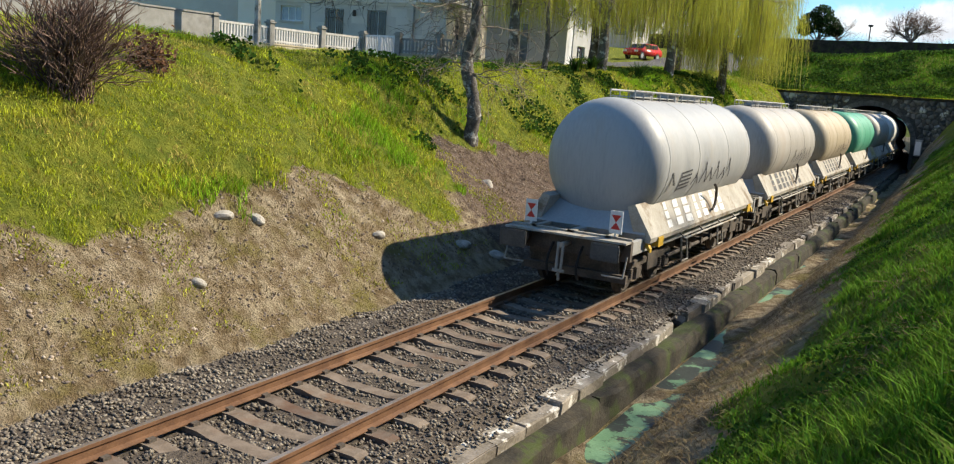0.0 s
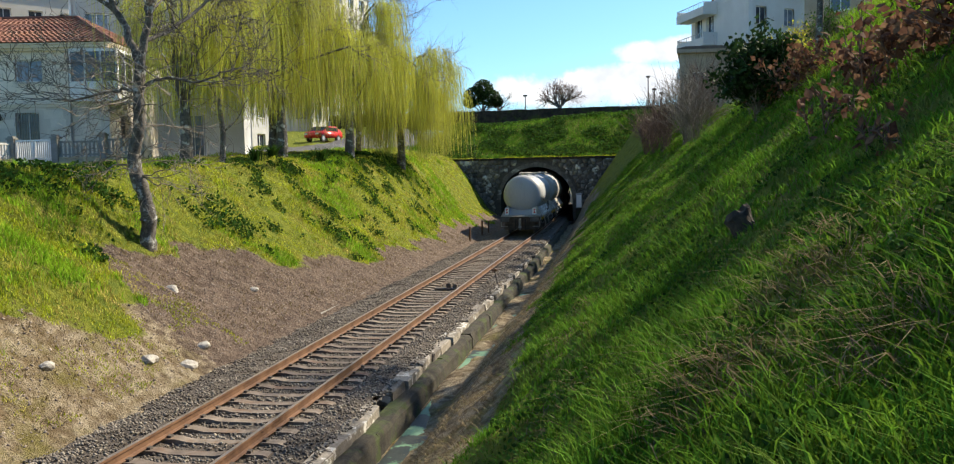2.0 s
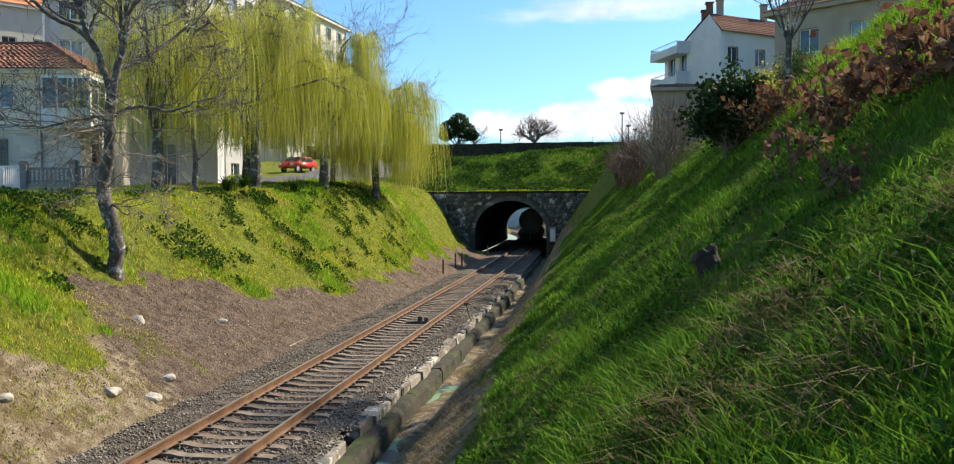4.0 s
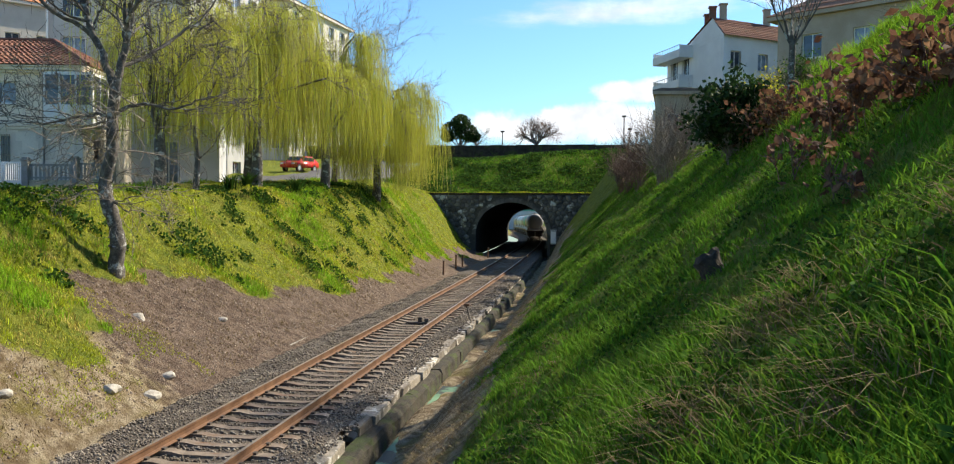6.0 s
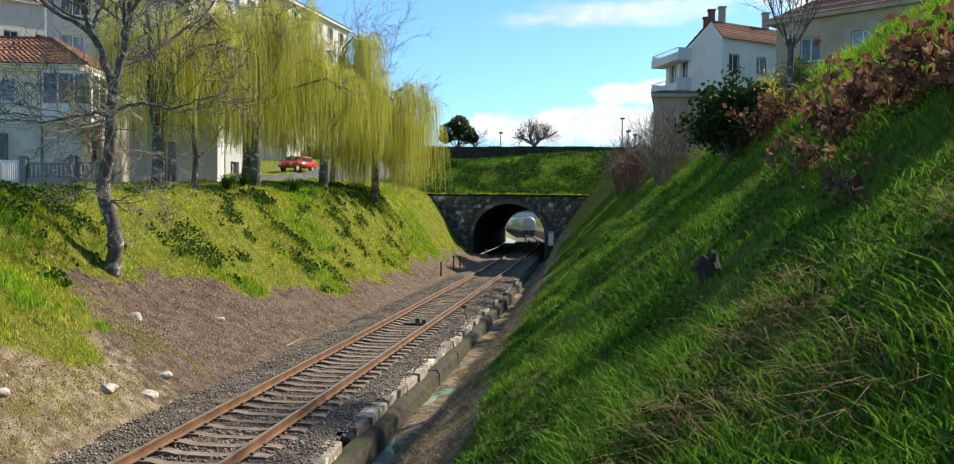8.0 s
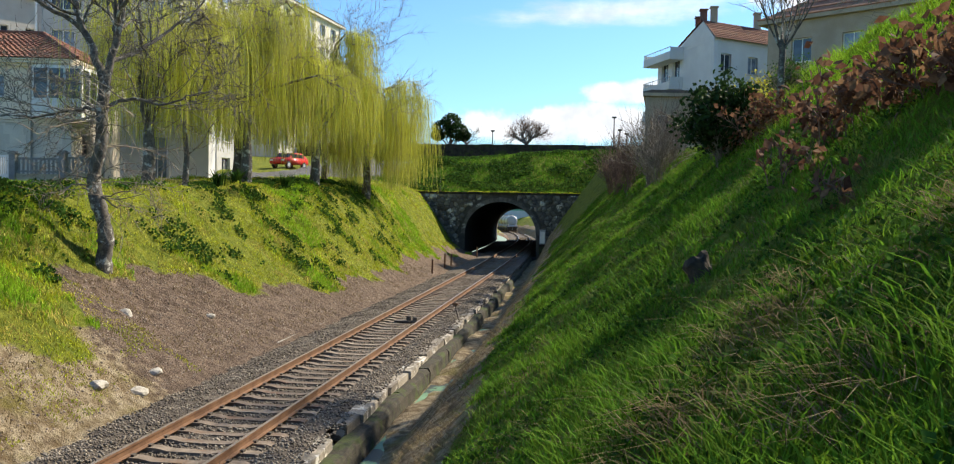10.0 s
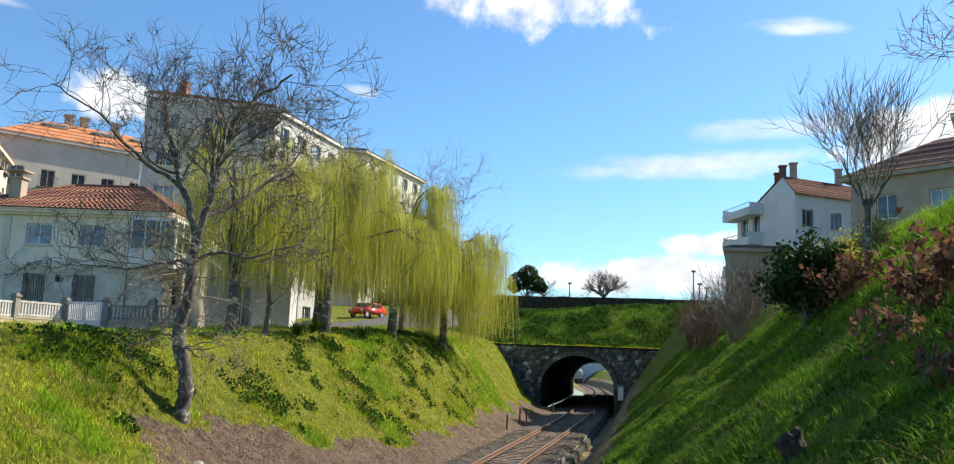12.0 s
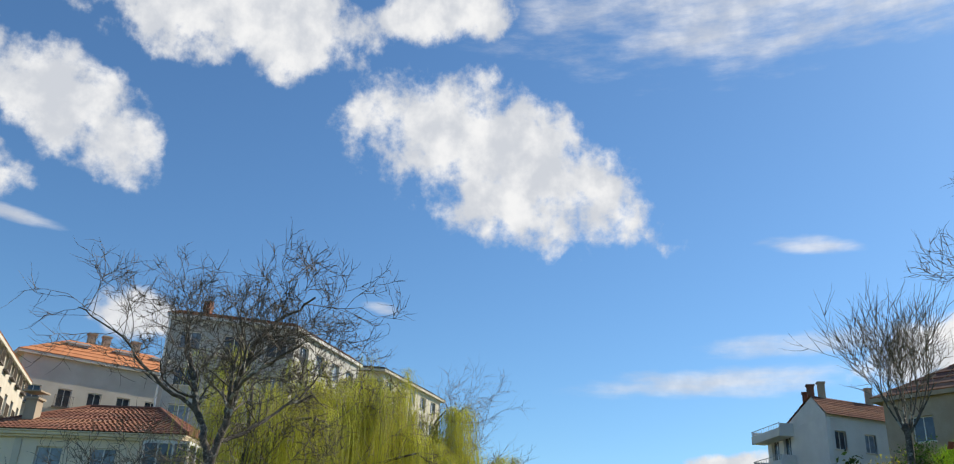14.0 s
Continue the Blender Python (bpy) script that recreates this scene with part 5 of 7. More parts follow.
def block(name, corners, z0, z1, wall_mat, label, faces, roof_mat, eave=0.5, category="apartment building", roof_h=1.6, hip=0.4, pane=None):
    """A building on a plan of four corners (counter-clockwise seen from above); faces: for each seen wall its index and the windows as rows of x0, x1, z0, z1 and a balcony flag."""
    b = thing(name, Matrix.Translation((0, 0, z0)), label, category)
    n = len(corners)
    for i in range(n):
        p, q = Vector(corners[i]), Vector(corners[(i + 1) % n])
        ln = (q - p).length
        m = wall_frame(p, q, 0)
        holes = faces.get(i, [])
        facade("wall", b, m, ln, z1 - z0, [h[:4] for h in holes], wall_mat, 0.35)
        for h in holes:
            window(b, m, *h[:4], pane=pane or (PANE if (h[0] * 7 + h[2] * 3) % 2 < 1.2 else CURTAINED), sill=len(h) < 5, mullions=1 if h[1] - h[0] > 0.9 else 0, set_back=0.18, rail=DARK_ROOF if len(h) > 4 else None)
    c = sum((Vector(p) for p in corners), Vector((0, 0))) / n
    h = z1 - z0
    bm = bmesh.new()
    outs = [Vector(p) + (Vector(p) - c).normalized() * eave * 1.4 for p in corners]
    lo = [bm.verts.new((p.x, p.y, h)) for p in outs]
    hi = [bm.verts.new((p.x, p.y, h + 0.25)) for p in outs]
    bm.faces.new(lo[::-1])
    bm.faces.new(hi)
    for i in range(n):
        bm.faces.new((lo[i], lo[(i + 1) % n], hi[(i + 1) % n], hi[i]))
    roof = part("eave_slab", bm, WHITE_WALL if wall_mat is GREY_WALL else wall_mat, b)
    tops = [c + (Vector(p) - c) * hip for p in corners]
    for i in range(n):
        j = (i + 1) % n
        tiled_slope(roof, (*outs[i], h + 0.26), (*outs[j], h + 0.26), (*tops[j], h + 0.26 + roof_h), (*tops[i], h + 0.26 + roof_h), roof_mat, 5, False)
    bm = bmesh.new()
    bm.faces.new([bm.verts.new((*p, h + 0.25 + roof_h)) for p in tops])
    part("roof_top", bm, roof_mat, roof)
    return b


def grid(x0, x1, n, w, zs, h, flag=None):
    return [(x0 + (x1 - x0 - w) * i / max(n - 1, 1), x0 + (x1 - x0 - w) * i / max(n - 1, 1) + w, z, z + h) + ((1,) if flag and flag(i, k) else ()) for i in range(n) for k, z in enumerate(zs)]


def white_block():
    """White flats: a gable end with balconies, a tiled front slope, chimneys on the ridge."""
    P, z0 = [(17.1, 75.0), (24.5, 80.5), (20.6, 90.5), (13.2, 85.0)], 7.0
    rows = [2.7 * k + 1.0 for k in range(4)]
    b = block("white_apartment_block", P, z0, 18.6, WHITE_WALL, "white apartment block with balconies and red tile roof", {0: grid(0.8, 8.4, 3, 1.2, rows, 1.5), 3: [(0.8 + 2.3 * i, 2.2 + 2.3 * i, z, z + 1.9) for i in range(2) for z in rows] + [(7.6, 8.5, z + 0.2, z + 1.5) for z in rows[:3]]}, WHITE_WALL, 0.02, roof_h=0.05, hip=0.9)
    m = wall_frame(Vector(P[0]), Vector(P[1]), 0)
    ln, dp = (Vector(P[1]) - Vector(P[0])).length, (Vector(P[3]) - Vector(P[0])).length
    skew = (m.inverted() @ Vector((P[3][0], P[3][1], 0))).x / dp
    at = lambda a, d, z: m @ Vector((a + skew * d, d, z))
    bm = bmesh.new()
    ends = [[bm.verts.new(at(a, d, z)) for d, z in ((0.0, 11.85), (1.9, 13.6), (6.4, 11.95), (6.4, 11.86))] for a in (0.0, ln)]
    for i in range(4):
        bm.faces.new((ends[0][i], ends[0][(i + 1) % 4], ends[1][(i + 1) % 4], ends[1][i]))
    bm.faces.new(ends[0][::-1])
    bm.faces.new(ends[1])
    bmesh.ops.recalc_face_normals(bm, faces=bm.faces)
    gable = part("gable", bm, WHITE_WALL, b)
    tiled_slope(gable, at(-0.1, -0.35, 11.75), at(ln + 0.2, -0.35, 11.75), at(ln + 0.2, 1.95, 13.68), at(-0.1, 1.95, 13.68), ROOF, 9)
    tiled_slope(gable, at(ln + 0.2, 6.6, 11.95), at(-0.1, 6.6, 11.95), at(-0.1, 1.95, 13.68), at(ln + 0.2, 1.95, 13.68), ROOF, 5, False)
    for a, d, h, mt in ((0.5, 3.4, 14.2, ROOF), (0.5, 2.6, 14.7, ROOF), (1.3, 2.0, 14.9, BEIGE_WALL), (6.6, 2.0, 15.0, BEIGE_WALL)):
        q = at(a, d, 0)
        ch = part("chimney", boxes((-0.28, 0.28, -0.28, 0.28, 12.4, h), (-0.36, 0.36, -0.36, 0.36, h, h + 0.12), bevel=0.01), mt, gable)
        ch.matrix_basis = Matrix.Translation((q.x, q.y, 0))
    side = wall_frame(Vector(P[3]), Vector(P[0]), 0)
    for k in range(4):
        z = 2.9 + 2.7 * k
        slab = part("balcony", boxes((-0.4, 5.2, -1.35, 0.0, z - 0.16, z), (-0.4, 5.2, -1.35, -1.25, z, z + 0.55), (-0.4, -0.3, -1.25, 0.0, z, z + 0.95), (5.1, 5.2, -1.25, 0.0, z, z + 0.95), bevel=0.01), WHITE_WALL, b)
        slab.matrix_basis = side
        part("rail", rods(((-0.4, -1.3, z + 0.95), (5.2, -1.3, z + 0.95), 0.03), *[((-0.35 + 0.5 * i, -1.3, z + 0.5), (-0.35 + 0.5 * i, -1.3, z + 0.95), 0.018) for i in range(12)], sides=6), CABINET, slab)
    return b


def build_town():
    stone_house()
    yard_fence()
    st = [2.9 * k + 1.2 for k in range(6)]
    # corner block behind the house, and the next one along the street
    g = block("grey_apartment_block", [(-33.0, 57.6), (-24.6, 62.6), (-23.9, 75.0), (-36, 72)], 5.2, 23.3, GREY_WALL, "tall grey tiled apartment block with white-framed windows", {0: grid(0.9, 9.2, 3, 1.6, st, 1.4), 1: grid(1.0, 11.4, 4, 1.5, st, 1.5)}, ROOF, 0.3, roof_h=0.5, hip=0.9)
    part("chimney", boxes((-32.2, -31.6, 60.5, 61.1, 18, 20.3)), ROOF, g)
    part("downpipe", rods(((-32.9, 57.35, 0), (-32.9, 57.35, 18), 0.08)), WHITE, g, "white rain pipe")
    block("apartment_block", [(-33.0, 92.0), (-28.3, 93.6), (-26.3, 110.5), (-40, 108)], 6.5, 27.2, PALE_WALL, "pale apartment block with dark overhanging eaves", {0: grid(0.6, 4.4, 2, 1.4, [2.9 * k + 1.2 for k in range(7)], 1.4), 1: grid(1.0, 15.5, 5, 1.6, [2.9 * k + 1.2 for k in range(7)], 1.5)}, DARK_ROOF, 0.7, roof_h=0.8, hip=0.8)
    o = block("orange_roofed_building", [(-50.6, 62.6), (-41.0, 75.0), (-48, 82), (-60, 70)], 5.0, 22.0, PALE_WALL, "long pale apartment building with orange tile roof and dormers", {0: grid(0.8, 15.0, 6, 1.2, st[:5], 1.6, lambda i, k: i < 2)}, ORANGE_ROOF, 0.5, roof_h=2.2, hip=0.5)
    way = (Vector((-41.0, 75.0)) - Vector((-50.6, 62.6))).normalized()
    back = Vector((-way.y, way.x))
    for i, d in enumerate((4.6, 9.0, 12.6)):
        p = Vector((-50.6, 62.6)) + way * d + back * 2.0
        dm = part("dormer", boxes((-0.9, 0.9, -0.4, 2.5, 16.6, 18.6), (-1.1, 1.1, -0.6, 2.6, 18.6, 18.75)), WHITE_WALL, o, "white dormer window")
        dm.matrix_basis = pose(p.x, p.y, 0.3, 0, 0, math.degrees(math.atan2(way.y, way.x)))
        part("pane", boxes((-0.6, 0.6, -0.42, -0.38, 17.1, 18.3)), PANE, dm)
    for d in (6.2, 7.6, 10.5):
        p = Vector((-50.6, 62.6)) + way * d + back * 4.0
        ch = part("chimney", boxes((-0.35, 0.35, -0.35, 0.35, 16.6, 20.3), (-0.45, 0.45, -0.45, 0.45, 20.3, 20.45)), BEIGE_WALL, o)
        ch.matrix_basis = pose(p.x, p.y, 0.3, 0, 0, 52)
    block("corner_building", [(-36.5, 43.2), (-48.4, 61.3), (-57, 57), (-45, 39)], 5.0, 18.9, PALE_WALL, "pale town building with orange roof and dark windows", {0: grid(1.0, 20.8, 7, 1.1, st[:5], 1.7, lambda i, k: True)}, ORANGE_ROOF, 0.5, roof_h=2.2, hip=0.5)
    # low white buildings behind the willows
    lw = block("low_white_building", [(-24.0, 44.5), (-17.0, 51.5), (-19.5, 58), (-28, 52)], 5.2, 9.6, WHITE_WALL, "low white building with dark openings behind the trees", {0: [(1.2, 3.2, 0.3, 2.4), (6.2, 7.4, 0.1, 2.9)]}, WHITE_WALL, 0.1, "building", roof_h=0.2, hip=0.9)
    # right side: white block with balconies, brown lower house, beige house, tall grey block
    white_block()
    block("brown_house", [(11.0, 66.0), (15.6, 66.6), (16.6, 73.0), (11.6, 72.6)], 6.0, 12.7, BEIGE_WALL, "brown rendered house with small white windows", {0: grid(0.9, 4.2, 2, 0.9, [0.8, 3.9], 1.4), 3: grid(0.8, 6.0, 3, 0.9, [0.8, 3.9], 1.4)}, DARK_ROOF, 0.3, "house", roof_h=0.3, hip=0.8)
    block("beige_house", [(18.2, 58.0), (29.0, 49.5), (34.0, 56.0), (23.2, 64.5)], 8.5, 16.3, BEIGE_WALL, "beige house with a low red tile roof", {0: grid(1.6, 12.6, 4, 1.3, [2.4, 5.2], 1.5), 3: grid(1.2, 7.0, 2, 1.2, [5.2], 1.4)}, ROOF, 0.5, "house", roof_h=2.3, hip=0.35)
    block("grey_corner_block", [(29.5, 72.0), (41.0, 66.0), (45.0, 76.0), (33.0, 82.0)], 8.5, 24.2, GREY_WALL, "tall grey block with dark eaves behind the houses", {3: grid(1.0, 9.0, 3, 1.3, [2.9 * k + 1.2 for k in range(5)], 1.5), 0: grid(1.0, 12.0, 4, 1.5, [2.9 * k + 1.2 for k in range(5)], 1.5)}, DARK_ROOF, 0.9, roof_h=1.2, hip=0.6)
    # far beyond the tunnel
    block("far_building", [(-22.0, 262.0), (-7.0, 262.0), (-7, 275), (-22, 275)], -3.0, 7.4, WHITE_WALL, "distant white building with green front and red roof", {0: [(1.0, 14.0, 5.6, 8.6)]}, ROOF, 0.4, "building", roof_h=2.4, hip=0.6, pane=TANK_GREEN)
    block("far_shed", [(-5.0, 250.0), (2.0, 250.0), (2, 260), (-5, 260)], -3.0, 6.0, WHITE_WALL, "distant white gabled shed", {}, WHITE_WALL, 0.2, "shed", roof_h=2.2, hip=0.1)


build_town()


def stone_wall_over_tunnel():
    rng = random.Random(5)
    w = thing("road_wall", Matrix(), "dark stone parapet wall along the road above the tunnel", "wall", kind="structure")
    x = -30.0
    while x < 18:
        ln = rng.uniform(1.4, 2.2)
        part("wall_section", boxes((x, x + ln - 0.01, 98.3, 98.7, 9.2, 11.25 + rng.uniform(-0.04, 0.04)), bevel=0.03), MOSSY, w)
        x += ln


stone_wall_over_tunnel()


def red_car():
    car = thing("car", pose(-20.3, 75.2, float(ground_z(-20.3, 75.2)) + 0.02, 0, 0, 75), "small red car parked on the road", "car")
    bm = bmesh.new()
    prism(bm, [(-1.9, 0.35), (-1.9, 0.75), (-1.75, 0.88), (-1.0, 0.95), (-0.5, 1.4), (0.9, 1.42), (1.55, 0.98), (1.9, 0.9), (1.95, 0.4)], -0.8, 0.8)
    bmesh.ops.bevel(bm, geom=bm.edges[:], offset=0.05, segments=2, affect="EDGES")
    body = smooth(part("body", bm, CAR_RED, car))
    part("side_window", boxes((-0.75, 0.1, -0.815, 0.815, 0.98, 1.3), (0.16, 1.1, -0.815, 0.815, 0.98, 1.3)), PANE, body)
    bm = bmesh.new()
    prism(bm, [(-0.98, 0.97), (-0.56, 1.36), (-0.54, 1.36), (-0.95, 0.97)], -0.68, 0.68, Matrix.Translation((-0.04, 0, 0.02)))
    part("windscreen", bm, PANE, body)
    for x in (-1.2, 1.2):
        for y in (-0.72, 0.72):
            wh = part("wheel", rods(((x, y - 0.1, 0.32), (x, y + 0.1, 0.32), 0.32), sides=18), RUBBER, car)
            part("rim", rods(((x, y - 0.11, 0.32), (x, y + 0.11, 0.32), 0.19), sides=12), CABINET, wh)
    for y in (-0.6, 0.6):
        part("headlight", boxes((-1.93, -1.86, y - 0.18, y + 0.18, 0.62, 0.78), bevel=0.02), WHITE, car)


red_car()


# ---- trees ----
def grow(wood, twigs, start, way, length, radius, depth, rng, spread=0.55, bend=0.12, lift=0.05, tips=None, kids=(2, 4), min_twig=0.02, shrink=0.72, curve_at=None):
    """A limb with its side limbs, as tapered tubes; limbs under min_twig metres thick go to twigs."""
    n = 6 if depth > 1 else 4
    p, d = np.array(start, float), np.array(way, float)
    d /= np.linalg.norm(d)
    pts, rad = [p.copy()], [radius]
    for i in range(n):
        d = d + rng.normal(0, bend, 3) + np.array([0, 0, lift])
        d /= np.linalg.norm(d)
        p = p + d * length / n
        pts.append(p.copy())
        rad.append(radius * (1 - 0.55 * (i + 1) / n) if depth > 0 else radius * (1 - 0.75 * (i + 1) / n))
    (wood if radius > min_twig else twigs).tube(pts, rad, 7 if radius > 0.08 else 4 if radius > 0.02 else 3)
    if depth == 0:
        if tips is not None:
            tips.append(pts[-1])
        return
    k = rng.integers(*kids) + (1 if depth > 2 else 2)
    for i in range(k):
        f = rng.uniform(0.35, 1.0) if i else 1.0
        at = f * n
        a = int(min(at, n - 1))
        q = pts[a] + (pts[a + 1] - pts[a]) * (at - a)
        r = rad[a] + (rad[a + 1] - rad[a]) * (at - a)
        side = rng.normal(size=3)
        side -= d * (side @ d)
        side /= np.linalg.norm(side)
        w = d * (1 - spread) + side * spread * rng.uniform(0.7, 1.3)
        grow(wood, twigs, q, w, length * shrink * rng.uniform(0.75, 1.15), max(r * rng.uniform(0.52, 0.8), 0.0105), depth - 1, rng, spread, bend * 1.1, lift, tips, kids, min_twig, shrink)


def bare_tree(name, at, label, limbs, trunk, seed, depth=4, spread=0.5, bark=None, twig=None, kids=(2, 4), lift=0.04, shrink=0.72, bend=0.12):
    """trunk: points and radii; limbs: (index of trunk point, way, length, radius)."""
    rng = np.random.default_rng(seed)
    wood, twigs = Soup(), Soup()
    pts = [np.array(p[:3], float) for p in trunk]
    wood.tube(pts, [p[3] for p in trunk], 12)
    for i, way, ln, r in limbs:
        grow(wood, twigs, pts[i], way, ln, r, depth, rng, spread, bend, lift, kids=kids, shrink=shrink)
    t = thing(name, Matrix.Translation(at), label, "tree")
    tr = shared("trunk", wood.mesh("trunk", bark or BARK), t)
    tr.data.polygons.foreach_set("use_smooth", [True] * len(tr.data.polygons))
    shared("crown", twigs.mesh("crown", twig or TWIG), t)
    return t


def willow(at, height, spread_r, seed, strands=1700, reach=0.75, lean=(0, 0), droop=1.0, bark=None, clear=0.2):
    """A weeping willow: trunk, arching limbs, long hanging yellow-green strands with small leaves."""
    rng = np.random.default_rng(seed)
    wood, twigs, green = Soup(), Soup(), Soup()
    h = height
    wood.tube([(0, 0, -0.4), (0.1, 0, h * 0.12), (0.0, 0.1, h * 0.28), (0.05, 0.1, h * 0.42)], [0.34, 0.27, 0.22, 0.17], 10)
    tops, limbs = [], []
    for i in range(17):
        a = i * 2.4 + rng.uniform(-0.4, 0.4)
        r = spread_r * rng.uniform(0.3, 1.0)
        top = h * rng.uniform(0.72, 1.0) * (1.05 - 0.35 * (r / spread_r) ** 2)
        c, s = math.cos(a) * r + lean[0] * r / spread_r, math.sin(a) * r + lean[1] * r / spread_r
        z0 = h * rng.uniform(0.25, 0.42)
        pts = [(0, 0, z0), (c * 0.25, s * 0.25, z0 + (top - z0) * 0.55), (c * 0.55, s * 0.55, z0 + (top - z0) * 0.92), (c * 0.8, s * 0.8, top), (c, s, top - h * 0.06)]
        pts = np.array(pts) + rng.normal(0, 0.12, (5, 3)) * np.array([[0], [1], [1], [1], [1]])
        limb = Soup()
        limb.tube(pts, [0.12, 0.09, 0.065, 0.045, 0.02], 6)
        limbs.append(limb)
        tops.append(pts)
        for k in range(9):
            f = rng.uniform(1.5, 3.9)
            j = int(f)
            q = pts[j] + (pts[min(j + 1, 4)] - pts[j]) * (f - j)
            w = rng.normal(size=3) * np.array([1, 1, 0.5]) + np.array([c, s, 1.2]) * 0.25
            grow(twigs, twigs, q, w, rng.uniform(0.9, 1.9), 0.022, 1, rng, 0.5, 0.15, -0.05)
            e = q + w / np.linalg.norm(w) * rng.uniform(0.6, 1.4)
            tops.append(np.array([q, (q + e) / 2, e, e, e]))
    done = 0
    while done < strands:
        # one drape: many strands from nearly one place on a limb
        pts = tops[rng.integers(len(tops))]
        f = rng.uniform(0.9, 3.99) if rng.random() < 0.5 else rng.uniform(2.6, 3.99)
        j = int(f)
        knot = pts[j] + (pts[min(j + 1, 4)] - pts[j]) * (f - j)
        most = (0.15 + (reach - 0.15) * rng.random() ** 0.8) * h * droop
        bunch = rng.integers(10, 34)
        wide = rng.uniform(0.08, 0.42)
        lively = rng.random() < 0.45
        for _ in range(bunch):
            done += 1
            q = knot + rng.normal(0, wide, 3) * np.array([1, 1, 0.6])
            out = np.array([q[0], q[1], 0]) / (np.hypot(q[0], q[1]) + 0.3) + rng.normal(0, 0.35, 3) * np.array([1, 1, 0])
            ln = min(most * rng.uniform(0.3, 1.1), q[2] - clear + rng.uniform(-1.2, 0.1))
            if ln < 0.3:
                continue
            k = 7
            s = np.linspace(0, 1, k)[:, None]
            sway = rng.normal(0, 0.24, 3) * np.array([1, 1, 0])
            arch = rng.uniform(0.25, 0.9)
            line = q + out * arch * (1 - (1 - np.minimum(s * 1.6, 1)) ** 2) * 0.75 + np.array([0, 0, -1.0]) * ln * s**1.5 + np.array([0, 0, 0.35]) * arch * np.sin(3.14 * np.minimum(s * 2.2, 1)) + sway * s * s
            wd = rng.uniform(0.004, 0.009)
            a = rng.uniform(0, 3.14)
            side = np.array([math.cos(a), math.sin(a), 0]) * wd
            v = np.stack([line - side, line + side], 1)
            idx = np.arange(k - 1) * 2
            dst = green if lively or rng.random() < 0.85 else twigs
            dst.add(v, np.concatenate([np.stack([idx, idx + 1, idx + 3], 1), np.stack([idx, idx + 3, idx + 2], 1)]))
            nl = int(ln * (8 if lively else 3.5))
            tt = rng.uniform(0.08, 1, nl)
            at_l = np.stack([np.interp(tt, s[:, 0], line[:, c2]) for c2 in range(3)], 1) + rng.normal(0, 0.03, (nl, 3))
            green.leaves(at_l, 0.021, rng, 0.6, 4.5, (0, 0, -1.0))
    z = float(ground_z(*at))
    t = thing("weeping_willow", Matrix.Translation((*at, z)), "weeping willow with hanging yellow-green strands on the bank", "tree", group="willows on the bank")
    shared("trunk", wood.mesh("trunk", bark or BARK), t)
    for limb in limbs:
        shared("limb", limb.mesh("limb", BARK), t)
    shared("bare_tangle", twigs.mesh("bare_tangle", TWIG), t)["kind"] = "stuff"
    shared("crown", green.mesh("crown", WILLOW), t)
    return t


